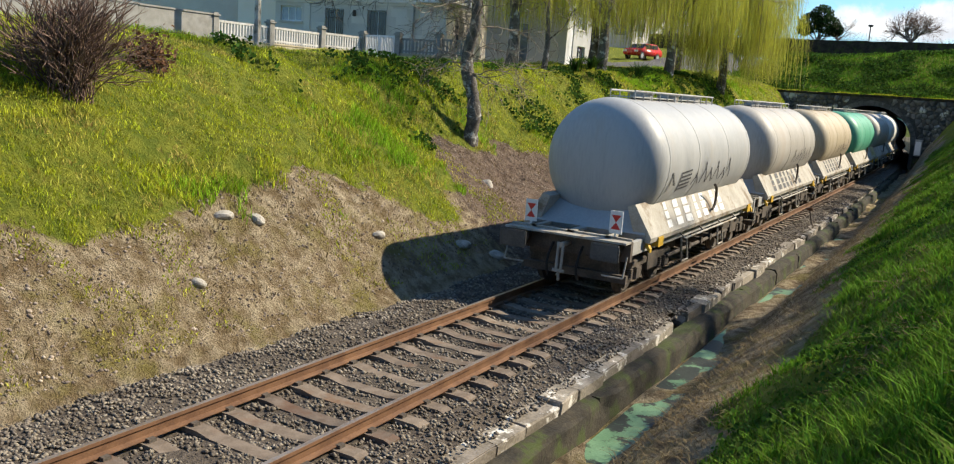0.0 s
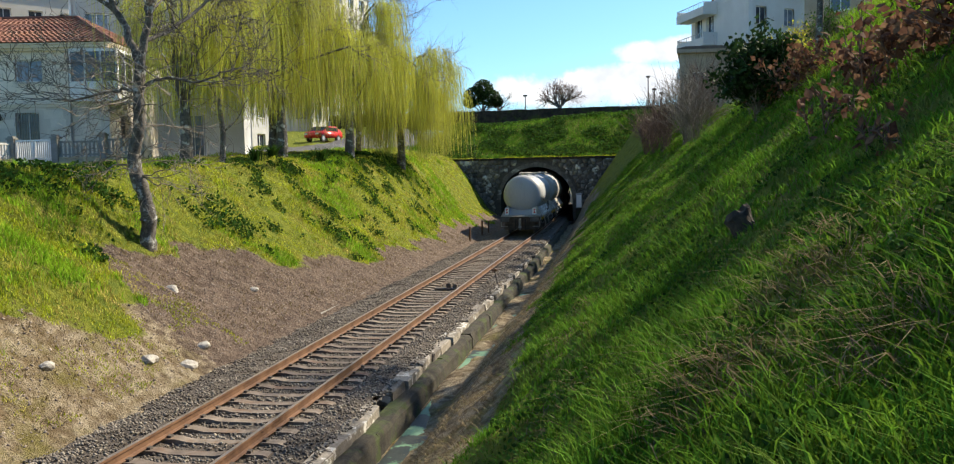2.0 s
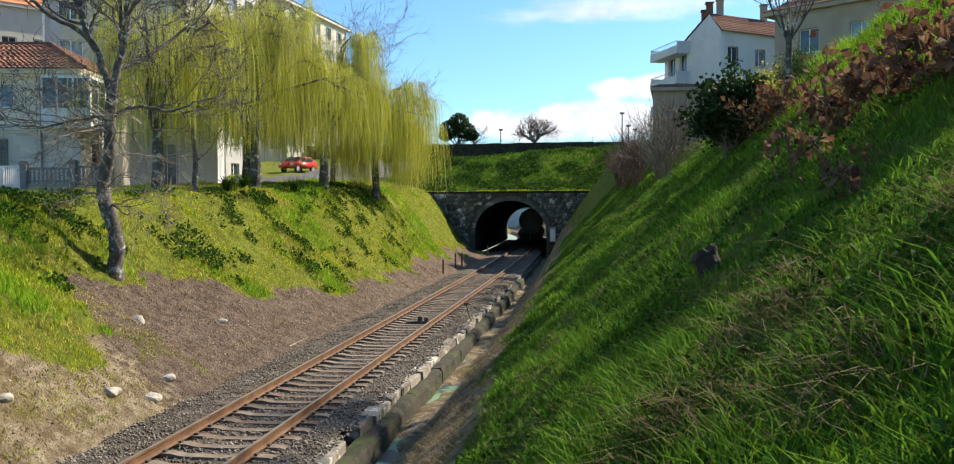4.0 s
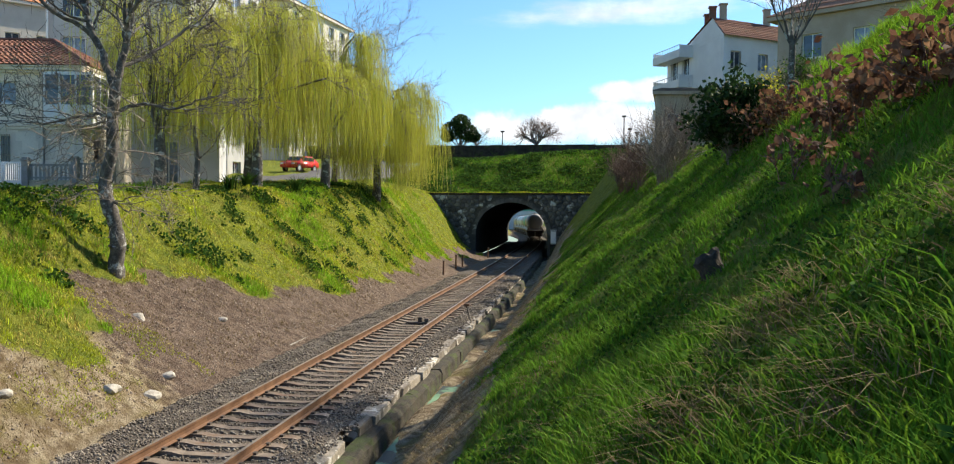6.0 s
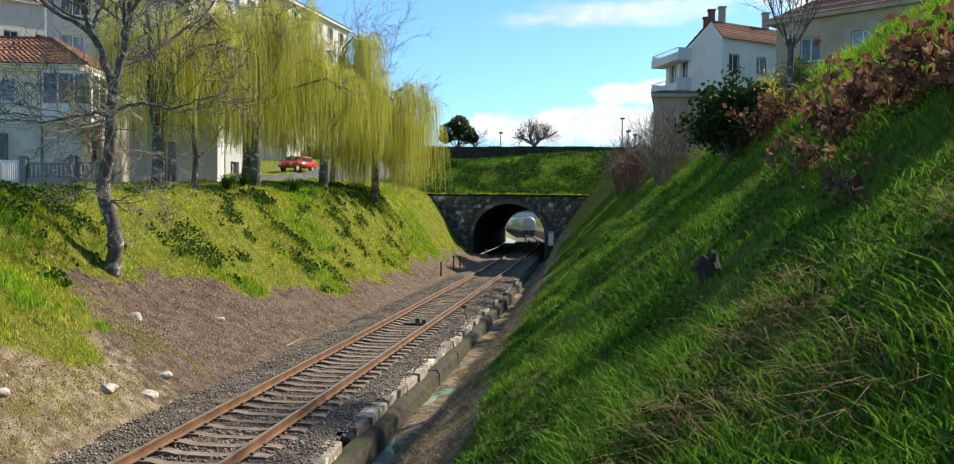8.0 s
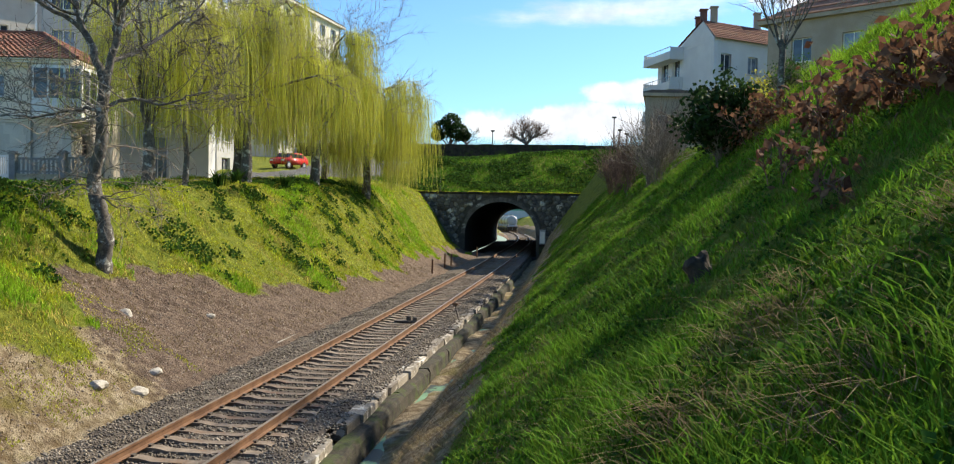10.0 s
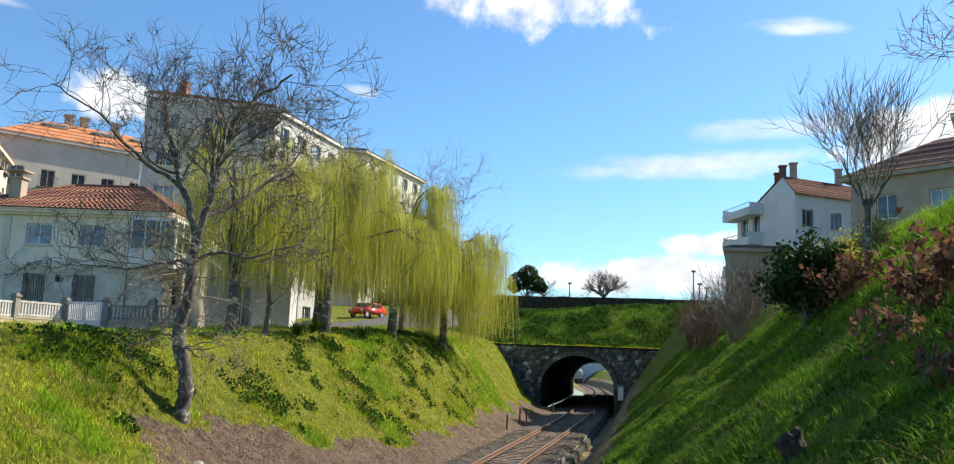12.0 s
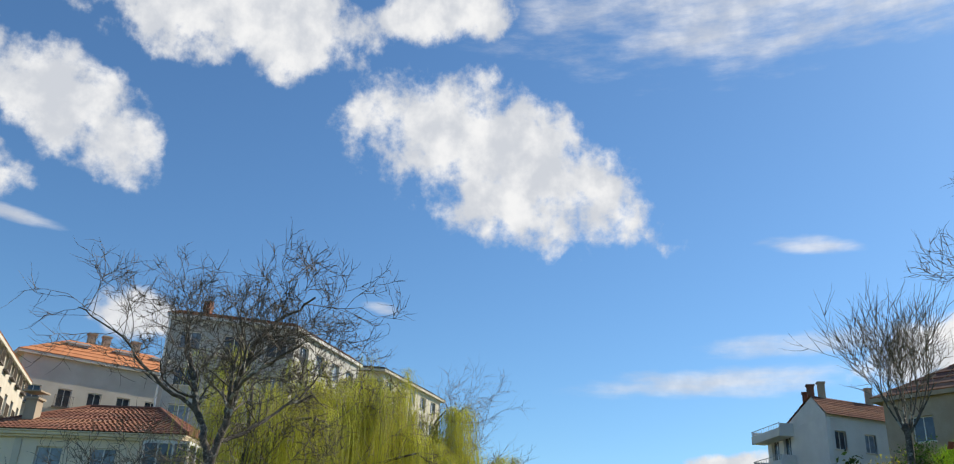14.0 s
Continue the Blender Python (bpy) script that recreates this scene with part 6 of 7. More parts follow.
def crooked_tree():
    """The old tree on the slope: a winding trunk, a fork at head height of the road, wide fans of fine twigs."""
    x, y = -7.3, 23.5
    rng = np.random.default_rng(12)
    wood, twigs, pale = Soup(), Soup(), Soup()
    trunk = np.array([(0.02, 0, -0.5), (0.08, 0, 0.1), (0.2, 0, 0.7), (0.06, 0.05, 1.4), (-0.24, 0.08, 2.1), (-0.27, 0.05, 2.7), (0.0, 0, 3.4), (0.06, -0.05, 4.0), (0.03, 0, 4.7), (0.15, 0, 5.3)])
    fine = np.linspace(0, 9, 40)
    line = np.stack([np.interp(fine, np.arange(10), trunk[:, i]) for i in range(3)], 1)
    for _ in range(2):
        line[1:-1] = (line[:-2] + 2 * line[1:-1] + line[2:]) / 4
    girth = np.interp(fine, [0, 1, 2, 5, 9], [0.33, 0.25, 0.22, 0.185, 0.16]) * (1 + 0.08 * rng.normal(size=40))
    wood.tube(line, girth, 14)
    for k in range(14):
        # burls and scars
        i = rng.integers(6, 34)
        d = rng.normal(size=3)
        d /= np.linalg.norm(d)
        wood.tube([line[i] + d * 0.1, line[i] + d * (girth[i] + rng.uniform(0.01, 0.06))], [0.1, 0.03], 7)
    mains = [([(0.15, 0, 5.3), (0.5, -0.1, 6.6), (0.95, -0.3, 7.9), (1.5, -0.5, 8.8), (2.4, -0.6, 9.5), (3.4, -0.7, 10.1)], 0.125),
             ([(0.15, 0, 5.2), (-0.37, 0.1, 6.2), (-0.92, 0.3, 7.35), (-1.4, 0.5, 8.5), (-1.85, 0.6, 9.5), (-2.3, 0.8, 10.5)], 0.13),
             ([(-0.7, 0.2, 6.9), (-1.6, -0.4, 7.8), (-2.6, -0.9, 8.9), (-4.3, -1.4, 9.8)], 0.07),
             ([(0.5, -0.1, 6.6), (0.1, 0.7, 7.6), (-0.15, 1.0, 8.7), (-0.25, 1.2, 10.6)], 0.08),
             ([(0.6, -0.2, 7.0), (1.4, -1.2, 7.6), (2.6, -1.9, 8.0), (3.6, -2.2, 8.3)], 0.065),
             ([(0.3, 0, 6.0), (0.9, 1.3, 6.9), (1.6, 2.3, 7.9), (2.2, 2.9, 9.3)], 0.07),
             ([(0.05, 0, 4.6), (1.0, 0.2, 4.9), (2.0, 0.3, 4.8), (3.1, 0.5, 5.3)], 0.06),
             ([(0.05, 0, 4.5), (-0.9, -0.3, 4.6), (-1.9, -0.6, 4.3), (-3.1, -0.9, 4.5)], 0.055)]
    for path, r in mains:
        path = np.array(path, float)
        f = np.linspace(0, len(path) - 1, 5 * len(path))
        q = np.stack([np.interp(f, np.arange(len(path)), path[:, i]) for i in range(3)], 1)
        q[1:-1] = (q[:-2] + 2 * q[1:-1] + q[2:]) / 4
        q[1:] += np.cumsum(rng.normal(0, 0.035, (len(q) - 1, 3)), 0)
        rad = r * (1 - 0.75 * f / f[-1])
        wood.tube(q, rad, 8)
        for k in range(15 if r > 0.1 else 11):
            i = int(rng.uniform(0.22, 0.99) * (len(q) - 1))
            d = q[i + 1 if i + 1 < len(q) else i] - q[i - 1]
            d /= np.linalg.norm(d)
            w = d * 0.6 + rng.normal(0, 0.5, 3) * (1, 1, 0.8) + np.array([0, 0, 0.25])
            grow(wood, twigs, q[i], w, rng.uniform(1.0, 2.0), max(rad[i] * 0.5, 0.016), 3 if rng.random() < 0.6 else 2, rng, 0.5, 0.19, 0.07, kids=(2, 4), shrink=0.66)
    # crooked shoots low on the trunk; the pale twig colour stands for sunlight
    for k in range(26):
        i = rng.integers(16, 39)
        a = rng.uniform(0, 6.28)
        grow(pale, pale, line[i], (math.cos(a), 0.7 * math.sin(a), rng.uniform(-0.2, 0.5)), rng.uniform(1.1, 2.4), rng.uniform(0.016, 0.03), 2, rng, 0.5, 0.22, -0.02, kids=(2, 4), shrink=0.62)
    t = thing("bare_tree", Matrix.Translation((x, y, float(ground_z(x, y)))), "crooked bare tree with lichened grey bark on the slope", "tree")
    tr = shared("trunk", wood.mesh("trunk", BARK), t)
    tr.data.polygons.foreach_set("use_smooth", [True] * len(tr.data.polygons))
    shared("crown", twigs.mesh("crown", DARK_TWIG), t)
    shared("low_shoot_tangle", pale.mesh("low_shoot_tangle", TWIG), t)["kind"] = "stuff"


def build_trees():
    crooked_tree()
    willow((-10.2, 41.0), 9.8, 4.9, 1, 3600, clear=1.6)
    willow((-12.4, 35.5), 9.4, 4.6, 6, 1900, 0.62, clear=1.8)
    willow((-9.6, 50.0), 9.6, 5.0, 2, 4200, clear=1.3)
    willow((-8.4, 57.5), 8.0, 4.0, 3, 4200, 1.0, (1.2, -0.6), 1.0)
    willow((-14.5, 50.0), 10.8, 5.2, 4, 2900, clear=2.2)
    # thin tree between road and bank, bare crown behind the willows
    z = float(ground_z(-11.4, 37.0))
    bare_tree("bare_tree", (-11.4, 37.0, z), "slim bare tree beside the road", [(2, (0.3, 0.1, 1), 3.0, 0.07), (2, (-0.5, 0.2, 0.8), 2.6, 0.06), (1, (0.6, -0.3, 0.6), 2.2, 0.05)], [(0, 0, -0.3, 0.16), (0.1, 0, 1.4, 0.12), (-0.05, 0, 2.8, 0.1)], 31, 3)
    z = float(ground_z(-11.0, 60.0))
    bare_tree("bare_tree", (-12.5, 61.0, z), "tall bare tree rising behind the willows", [(2, (0.2, 0.1, 1), 5.0, 0.12), (2, (-0.5, 0.2, 0.9), 4.6, 0.11), (2, (0.6, -0.2, 0.7), 4.0, 0.1), (1, (-0.6, -0.3, 0.7), 3.5, 0.08)], [(0, 0, -0.3, 0.26), (0.1, 0, 2.0, 0.22), (-0.05, 0, 4.5, 0.18)], 32, 4)
    # on the right: fan-shaped bare tree, and one leaning in from beyond
    z = float(ground_z(12.9, 28.5))
    fan = [(1, (math.sin(a) * 0.8, 0.25 * math.cos(3 * a), 1.0), 1.8, 0.034) for a in np.linspace(-1.0, 1.0, 10)]
    bare_tree("bare_tree", (12.9, 28.5, z), "fan-shaped leafless tree at the top of the bank", fan, [(0, 0, -0.4, 0.13), (0.05, 0, 1.9, 0.1), (0.0, 0, 2.3, 0.09)], 41, 3, 0.42, lift=0.1, kids=(2, 4), shrink=0.8, bend=0.06)
    z = float(ground_z(17.5, 27.0)) - 0.6
    bare_tree("bare_tree", (17.5, 27.0, z), "dark leafless tree leaning in from the bank top", [(2, (-1.0, -0.1, 0.5), 1.7, 0.06), (2, (-0.6, 0.3, 1.0), 2.2, 0.07), (1, (-0.9, -0.3, 0.2), 1.5, 0.05), (2, (0.4, 0.2, 1), 2.2, 0.07)], [(0, 0, -0.4, 0.22), (-0.2, 0, 1.6, 0.18), (-0.3, 0, 3.2, 0.14)], 42, 4, 0.45)
    # round pollarded tree and others beyond the road wall
    z0 = 9.5
    bare_tree("bare_tree", (-0.6, 100.0, z0), "round-crowned leafless tree beyond the road wall", [(1, (math.sin(a), 0.4 * math.cos(2 * a), 0.75), 1.5, 0.13) for a in np.linspace(-1.5, 1.5, 9)], [(0, 0, -1, 0.3), (0, 0, 1.9, 0.24)], 51, 3, 0.42, twig=RED_TWIG, shrink=0.78, kids=(3, 5))
    bare_tree("bare_tree", (-7.6, 100.0, z0), "small leafless tree beyond the road wall", [(1, (math.sin(a), 0.3, 1.0), 1.2, 0.08) for a in np.linspace(-1, 1, 5)], [(0, 0, -1, 0.2), (0, 0, 1.8, 0.14)], 52, 3, 0.4)
    rng = np.random.default_rng(61)
    for k, (hx, w, hh) in enumerate(((-3.8, 2.6, 0.9), (3.2, 5.0, 1.1), (7.2, 2.4, 0.9), (-11, 3.5, 1.2), (10.6, 2.5, 1.5), (-7, 3, 1.2))):
        tw = Soup()
        for _ in range(90):
            p = np.array([hx + rng.uniform(-w, w) * 0.6, 100.3 + rng.uniform(-0.8, 0.8), 9.4])
            grow(tw, tw, p, (rng.normal(0, 0.35), rng.normal(0, 0.3), 1), rng.uniform(0.6, 1.4) * hh + 0.5, 0.03, 1, rng, 0.5)
        tagged(new("leafless_hedge", tw.mesh("leafless_hedge", RED_TWIG)), "leafless brown hedge behind the road wall", "hedge")
    # dark round-headed evergreen
    ev = thing("evergreen_tree", Matrix.Translation((-9.6, 100.0, z0)), "dark evergreen tree with a round crown", "tree")
    wood, lf = Soup(), Soup()
    wood.tube([(0, 0, -1), (0, 0, 1.6), (0.1, 0, 2.6)], [0.28, 0.2, 0.14], 8)
    lobes = [(-0.9, 0, 3.6, 1.3), (0.8, 0, 3.3, 1.3), (0.1, 0, 4.5, 1.2), (1.6, 0, 2.9, 0.8), (-1.5, 0, 2.9, 0.8)]
    for a, b, c, r in lobes:
        wood.tube([(0, 0, 1.5), (a, b, c)], [0.1, 0.04], 5)
        q = rng.normal(size=(1300, 3))
        q = q / np.linalg.norm(q, axis=1, keepdims=True) * (r * rng.uniform(0.55, 1.05, (1300, 1)))
        lf.leaves(q * (1, 1, 0.85) + (a, b, c), 0.16, rng)
    shared("trunk", wood.mesh("trunk", BARK), ev)
    shared("crown", lf.mesh("crown", DARK_LEAF), ev)


build_trees()


# ---- shrubs ----
def twig_bush(name, at, label, n, height, spread, seed, material, category="shrub", leaf=None, leaf_n=0, leaf_size=0.05, lean=(0, 0, 0), dens=1):
    rng = np.random.default_rng(seed)
    tw, lf, tips = Soup(), Soup(), []
    for _ in range(n):
        a = rng.uniform(0, 6.28)
        r = abs(rng.normal(0, 0.5))
        d = np.array([math.cos(a) * r * spread, math.sin(a) * r * spread, 1.0]) + lean
        grow(tw, tw, (rng.normal(0, 0.15 * spread), rng.normal(0, 0.15 * spread), -0.15), d, height * rng.uniform(0.3, 0.52), 0.012, 2 if dens else 1, rng, 0.35, 0.08, 0.02, tips, kids=(1, 3))
    t = thing(name, Matrix.Translation(at), label, category)
    shared("stem_tangle", tw.mesh("stem_tangle", material), t)["kind"] = "stuff"
    if leaf:
        q = np.array(tips)[rng.integers(len(tips), size=leaf_n)] + rng.normal(0, 0.12, (leaf_n, 3))
        lf.leaves(q, leaf_size * rng.uniform(0.6, 1.3, leaf_n), rng, long=1.5)
        shared("foliage", lf.mesh("foliage", leaf), t)
    return t


def on_ground(x, y, dz=0.0):
    return (x, y, float(ground_z(x, y)) + dz)


# oak saplings: x, y, height, leaves
OAKS = [(11.2, 22.8, 1.2, 300), (11.7, 21.8, 1.2, 320), (10.9, 24.0, 1.0, 200), (10.5, 13.8, 1.0, 240), (10.7, 12.4, 1.1, 300), (10.7, 11.0, 1.1, 320), (11.0, 10.2, 1.0, 260), (9.6, 9.8, 0.6, 40), (9.9, 12.6, 0.7, 70)]


def build_shrubs():
    twig_bush("bare_bush", on_ground(-6.9, 9.3), "dense brown leafless bush on top of the bank", 110, 2.3, 1.1, 71, RED_TWIG)
    twig_bush("withered_bush", on_ground(-7.8, 11.7), "low bush with withered pinkish leaves", 20, 0.8, 1.0, 72, RED_TWIG, leaf=OAK, leaf_n=500, leaf_size=0.07)
    # oak sprouts with withered leaves on the near slope
    for k, (x, y, h, n) in enumerate(OAKS):
        twig_bush("oak_sapling", on_ground(x, y), "oak sapling with withered brown leaves on the slope", 7, h, 1.5, 80 + k, RED_TWIG, leaf=OAK, leaf_n=n, leaf_size=0.11)
    twig_bush("holly_bush", on_ground(10.5, 24.2), "dark evergreen bush on the bank", 34, 2.3, 0.55, 91, TWIG, leaf=DARK_LEAF, leaf_n=7000, leaf_size=0.10)
    for k, (x, y) in enumerate(((12.6, 31.0), (13.4, 33.0), (14.4, 34.0), (15.6, 34.5), (13.4, 29.0), (12.4, 34))):
        twig_bush("bramble_bush", on_ground(x, y), "straggly bramble bush with pale twigs and yellow flowers", 30, 1.3, 1.1, 95 + k, TWIG, leaf=YELLOW_LEAF if k < 2 else IVY, leaf_n=700, leaf_size=0.06)
    for k, (x, y) in enumerate(((9.0, 46.0), (9.8, 42.0), (8.6, 52.0), (9.9, 38.0), (8.3, 57.0), (10.8, 50.0), (11, 44))):
        twig_bush("leafless_thicket", on_ground(x, y), "grey leafless thicket on the bank", 40, 3.6, 0.7, 110 + k, TWIG if k % 2 else RED_TWIG)
    # spiky clumps beside the road
    rng = np.random.default_rng(120)
    for x, y in ((-10.6, 38.8), (-10.3, 40.2), (-9.4, 44.5)):
        s = Soup()
        p = np.tile(np.array([[0, 0, 0.0]]), (90, 1)) + rng.normal(0, 0.12, (90, 3)) * (1, 1, 0)
        s.blades(p, rng.uniform(0.6, 1.0, 90), 0.07, 1.0, rng)
        ob = new("spiky_plant", s.mesh("spiky_plant", IVY))
        ob.location = on_ground(x, y)
        tagged(ob, "dark spiky leaved plant beside the road", "plant")
    # rotten stump
    bm = bmesh.new()
    revolve(bm, [(-0.1, 0.21), (0.08, 0.17), (0.2, 0.15), (0.23, 0.1), (0.12, 0.07)], 18, pose(0, 0, 0, 90, 0, 0))
    for v in bm.verts:
        v.co += Vector((noise.noise(v.co * 7) * 0.06, noise.noise(v.co * 7 + Vector((9, 0, 0))) * 0.06, noise.noise(v.co * 9) * 0.08))
    st = tagged(part("tree_stump", bm, ROTTEN), "dark rotten tree stump in the grass", "stump")
    st.matrix_world = pose(8.36, 10.7, float(ground_z(8.36, 10.7)) + 0.04, 0, -30, 0)


build_shrubs()


# ---- grass ----
def build_grass():
    rng = np.random.default_rng(200)
    # sunny far bank
    s, dry = Soup(), Soup()
    n = 280000
    y = 4 + 75 * rng.random(n) ** 1.75
    x = rng.uniform(-15, -2.9, n)
    z = ground_z(x, y)
    g, _, road = masks(x, y, z)
    keep = (g + 0.3 * fbm(x * 2.3, y * 2.3, 44) > 0.55) & (road < 0.5) & (rng.random(n) < np.where(x < -10.5, 0.4, 1.0)) & (fbm(x * 1.7, y * 1.7, 45) > -0.62)
    x, y, z = x[keep], y[keep], z[keep]
    lush = np.clip(fbm(x * 0.45, y * 0.45, 47) + 0.35, 0.05, 1.2)
    h = rng.uniform(0.05, 0.17, len(x)) * (0.55 + 1.15 * lush) * np.where((y < 14) & (x > -9), 1.1, 1.0)
    fresh = lush + rng.normal(0, 0.16, len(x)) > 0.82
    p, wid = np.stack([x, y, z - 0.01], 1), 0.014 + 0.0005 * y
    lively = Soup()
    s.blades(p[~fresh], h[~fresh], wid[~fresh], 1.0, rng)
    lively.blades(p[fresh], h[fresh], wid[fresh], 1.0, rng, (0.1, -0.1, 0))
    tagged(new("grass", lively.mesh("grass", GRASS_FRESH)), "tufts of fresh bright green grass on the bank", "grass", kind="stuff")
    tagged(new("grass", s.mesh("grass", GRASS_LIT)), "short grass and weeds on the bank, coloured as sunlit", "grass", kind="stuff")
    # shaded near bank: loose blades and bigger tufts, falling every way but mostly downhill
    s = Soup()
    n = 250000
    y = 2.5 + 62 * rng.random(n) ** 1.9
    x = 3.9 + 13 * rng.random(n) ** 1.1
    tufts = 5200
    ty, tx = 2.6 + 34 * rng.random(tufts) ** 1.7, rng.uniform(4.6, 14, tufts)
    pick = rng.integers(tufts, size=66000)
    y, x = np.concatenate([y, ty[pick] + rng.normal(0, 0.07, 66000)]), np.concatenate([x, tx[pick] + rng.normal(0, 0.07, 66000)])
    big = np.concatenate([np.zeros(n), np.ones(66000)])
    z = ground_z(x, y)
    g, _, _ = masks(x, y, z)
    keep = (g > 0.5) & (np.hypot(x - 7, y) > 2.2) & (rng.random(len(x)) < np.clip(1.5 + 1.0 * fbm(x * 0.8, y * 0.8, 52), 0.3, 1))
    x, y, z, big = x[keep], y[keep], z[keep], big[keep]
    tall = np.clip(fbm(x * 0.7, y * 0.7, 48) + 0.5, 0.2, 1.5)
    h = rng.uniform(0.05, 0.16, len(x)) * (0.5 + 0.65 * tall) * np.interp(x, [4, 7, 11], [0.75, 1.0, 1.25]) * (1 + 0.8 * big)
    # the bank's shade is put into this darker green
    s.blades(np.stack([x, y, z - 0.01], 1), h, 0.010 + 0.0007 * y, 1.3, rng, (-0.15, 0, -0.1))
    tagged(new("grass", s.mesh("grass", GRASS_SHADED)), "long lush grass on the near bank, coloured dark as in shade", "grass", kind="stuff")
    # tall grass along the crest, its paler green painting the sunlight there
    s = Soup()
    n = 26000
    y, x = rng.uniform(9, 33, n), rng.uniform(11.2, 16.5, n)
    z = ground_z(x, y)
    k = fbm(x * 0.9, y * 0.9, 49) > -0.25
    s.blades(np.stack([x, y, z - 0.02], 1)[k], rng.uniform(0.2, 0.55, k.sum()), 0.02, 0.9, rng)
    tagged(new("grass", s.mesh("grass", GRASS_FRESH)), "tall grass along the crest of the bank, coloured as sunlit", "grass", kind="stuff")
    # low broad-leaved weeds among it
    lf = Soup()
    n = 60000
    y, x = 2.6 + 32 * rng.random(n) ** 1.6, rng.uniform(5, 14, n)
    z = ground_z(x, y)
    k = (fbm(x * 0.8, y * 0.8, 54) > 0.2) & (np.hypot(x - 7, y) > 2.4)
    lf.leaves(np.stack([x, y, z + rng.uniform(0.02, 0.16, n)], 1)[k], rng.uniform(0.025, 0.06, k.sum()), rng, long=1.4)
    tagged(new("weeds", lf.mesh("weeds", IVY)), "low dark broad-leaved weeds in the grass", "weeds", kind="stuff")
    # loose stones on the bare slopes
    st = Soup()
    octa = np.array([(1, 0, 0), (0, 1, 0), (-1, 0, 0), (0, -1, 0), (0, 0, 0.8), (0, 0, -0.6)], float)
    tri = np.array([(0, 1, 4), (1, 2, 4), (2, 3, 4), (3, 0, 4), (1, 0, 5), (2, 1, 5), (3, 2, 5), (0, 3, 5)])
    n = 40000
    y, x = 5 + 50 * rng.random(n) ** 1.4, rng.uniform(-8.5, -2.8, n)
    z = ground_z(x, y)
    g, clay, _ = masks(x, y, z)
    k = (g < 0.6) & (rng.random(n) < np.where(clay > 0.5, 0.7, 1.0))
    x, y, z = x[k], y[k], z[k]
    r = 0.012 + 0.03 * rng.random(len(x)) ** 2.5
    v = octa[None] * (r[:, None, None] * rng.uniform(0.6, 1.4, (len(x), 1, 3))) + rng.normal(0, 0.15, (len(x), 6, 3)) * r[:, None, None] + np.stack([x, y, z], 1)[:, None]
    st.add(v, tri[None] + 6 * np.arange(len(x))[:, None, None])
    tagged(new("scree", st.mesh("scree", SCREE)), "loose grey brown stones on the bare slope", "gravel", kind="stuff")
    # mound over the tunnel, beyond the tunnel
    s = Soup()
    n = 34000
    x, y = rng.uniform(-15, 15, n), rng.uniform(PORTAL_Y + 0.1, 97.5, n)
    s.blades(np.stack([x, y, ground_z(x, y) - 0.02], 1), rng.uniform(0.15, 0.4, n), 0.07, 0.9, rng)
    tagged(new("grass", s.mesh("grass", GRASS_SHADED)), "rough grass on the mound over the tunnel", "grass", kind="stuff")
    # fringe over the coping, coarse weeds on the mound
    s = Soup()
    n = 5000
    x, y = rng.uniform(-10.5, 9, n), PORTAL_Y + rng.uniform(-0.4, 0.3, n)
    s.blades(np.stack([x, y, np.full(n, 5.45)], 1), rng.uniform(0.06, 0.26, n) * np.clip(0.6 + fbm(x, y, 88), 0.2, 1.3), 0.05, 1.6, rng, (0, -0.9, -0.3))
    tagged(new("grass", s.mesh("grass", GRASS_LIT)), "tufts of grass hanging over the portal coping", "grass", kind="stuff")
    lf = Soup()
    n = 30000
    x, y = rng.uniform(-12, 13, n), rng.uniform(PORTAL_Y + 0.4, 95, n)
    k = fbm(x * 0.5, y * 0.5, 91) > 0.0
    lf.leaves(np.stack([x, y, ground_z(x, y) + rng.uniform(0.05, 0.4, n)], 1)[k], 0.16, rng, long=1.3)
    tagged(new("weeds", lf.mesh("weeds", IVY)), "coarse dark weeds on the mound", "weeds", kind="stuff")
    # thin mossy turf scattered over the clay
    s = Soup()
    n = 26000
    x, y = rng.uniform(-7, -2.9, n), rng.uniform(4, 21, n)
    z = ground_z(x, y)
    g, _, _ = masks(x, y, z)
    k = (g < 0.6) & (fbm(x * 0.9, y * 0.9, 93) > 0.12)
    s.blades(np.stack([x, y, z], 1)[k], rng.uniform(0.02, 0.08, k.sum()), 0.02, 1.3, rng)
    tagged(new("turf", s.mesh("turf", GRASS_LIT)), "thin yellowish turf on the bare clay", "grass", kind="stuff")
    # straw in the bare patches and dead stalks on the near slope
    n = 26000
    y = 4 + 50 * rng.random(n) ** 1.3
    x = rng.uniform(-8, -2.9, n)
    z = ground_z(x, y)
    g, _, _ = masks(x, y, z)
    k = (g < 0.75) & (fbm(x * 1.3, y * 1.3, 61) > 0.0)
    dry.blades(np.stack([x, y, z], 1)[k], rng.uniform(0.03, 0.12, k.sum()), 0.02, 1.6, rng)
    n = 60000
    y, x = 2.5 + 40 * rng.random(n) ** 1.6, rng.uniform(3.5, 13, n)
    z = ground_z(x, y)
    k = (np.where(x < 5.0, 0.7, fbm(x * 0.9, y * 0.9, 66)) > 0.55) & (np.hypot(x - 7, y) > 2.4)
    dry.blades(np.stack([x, y, z], 1)[k], rng.uniform(0.05, 0.2, k.sum()), 0.012, 2.2, rng, (-0.5, 0, -0.7))
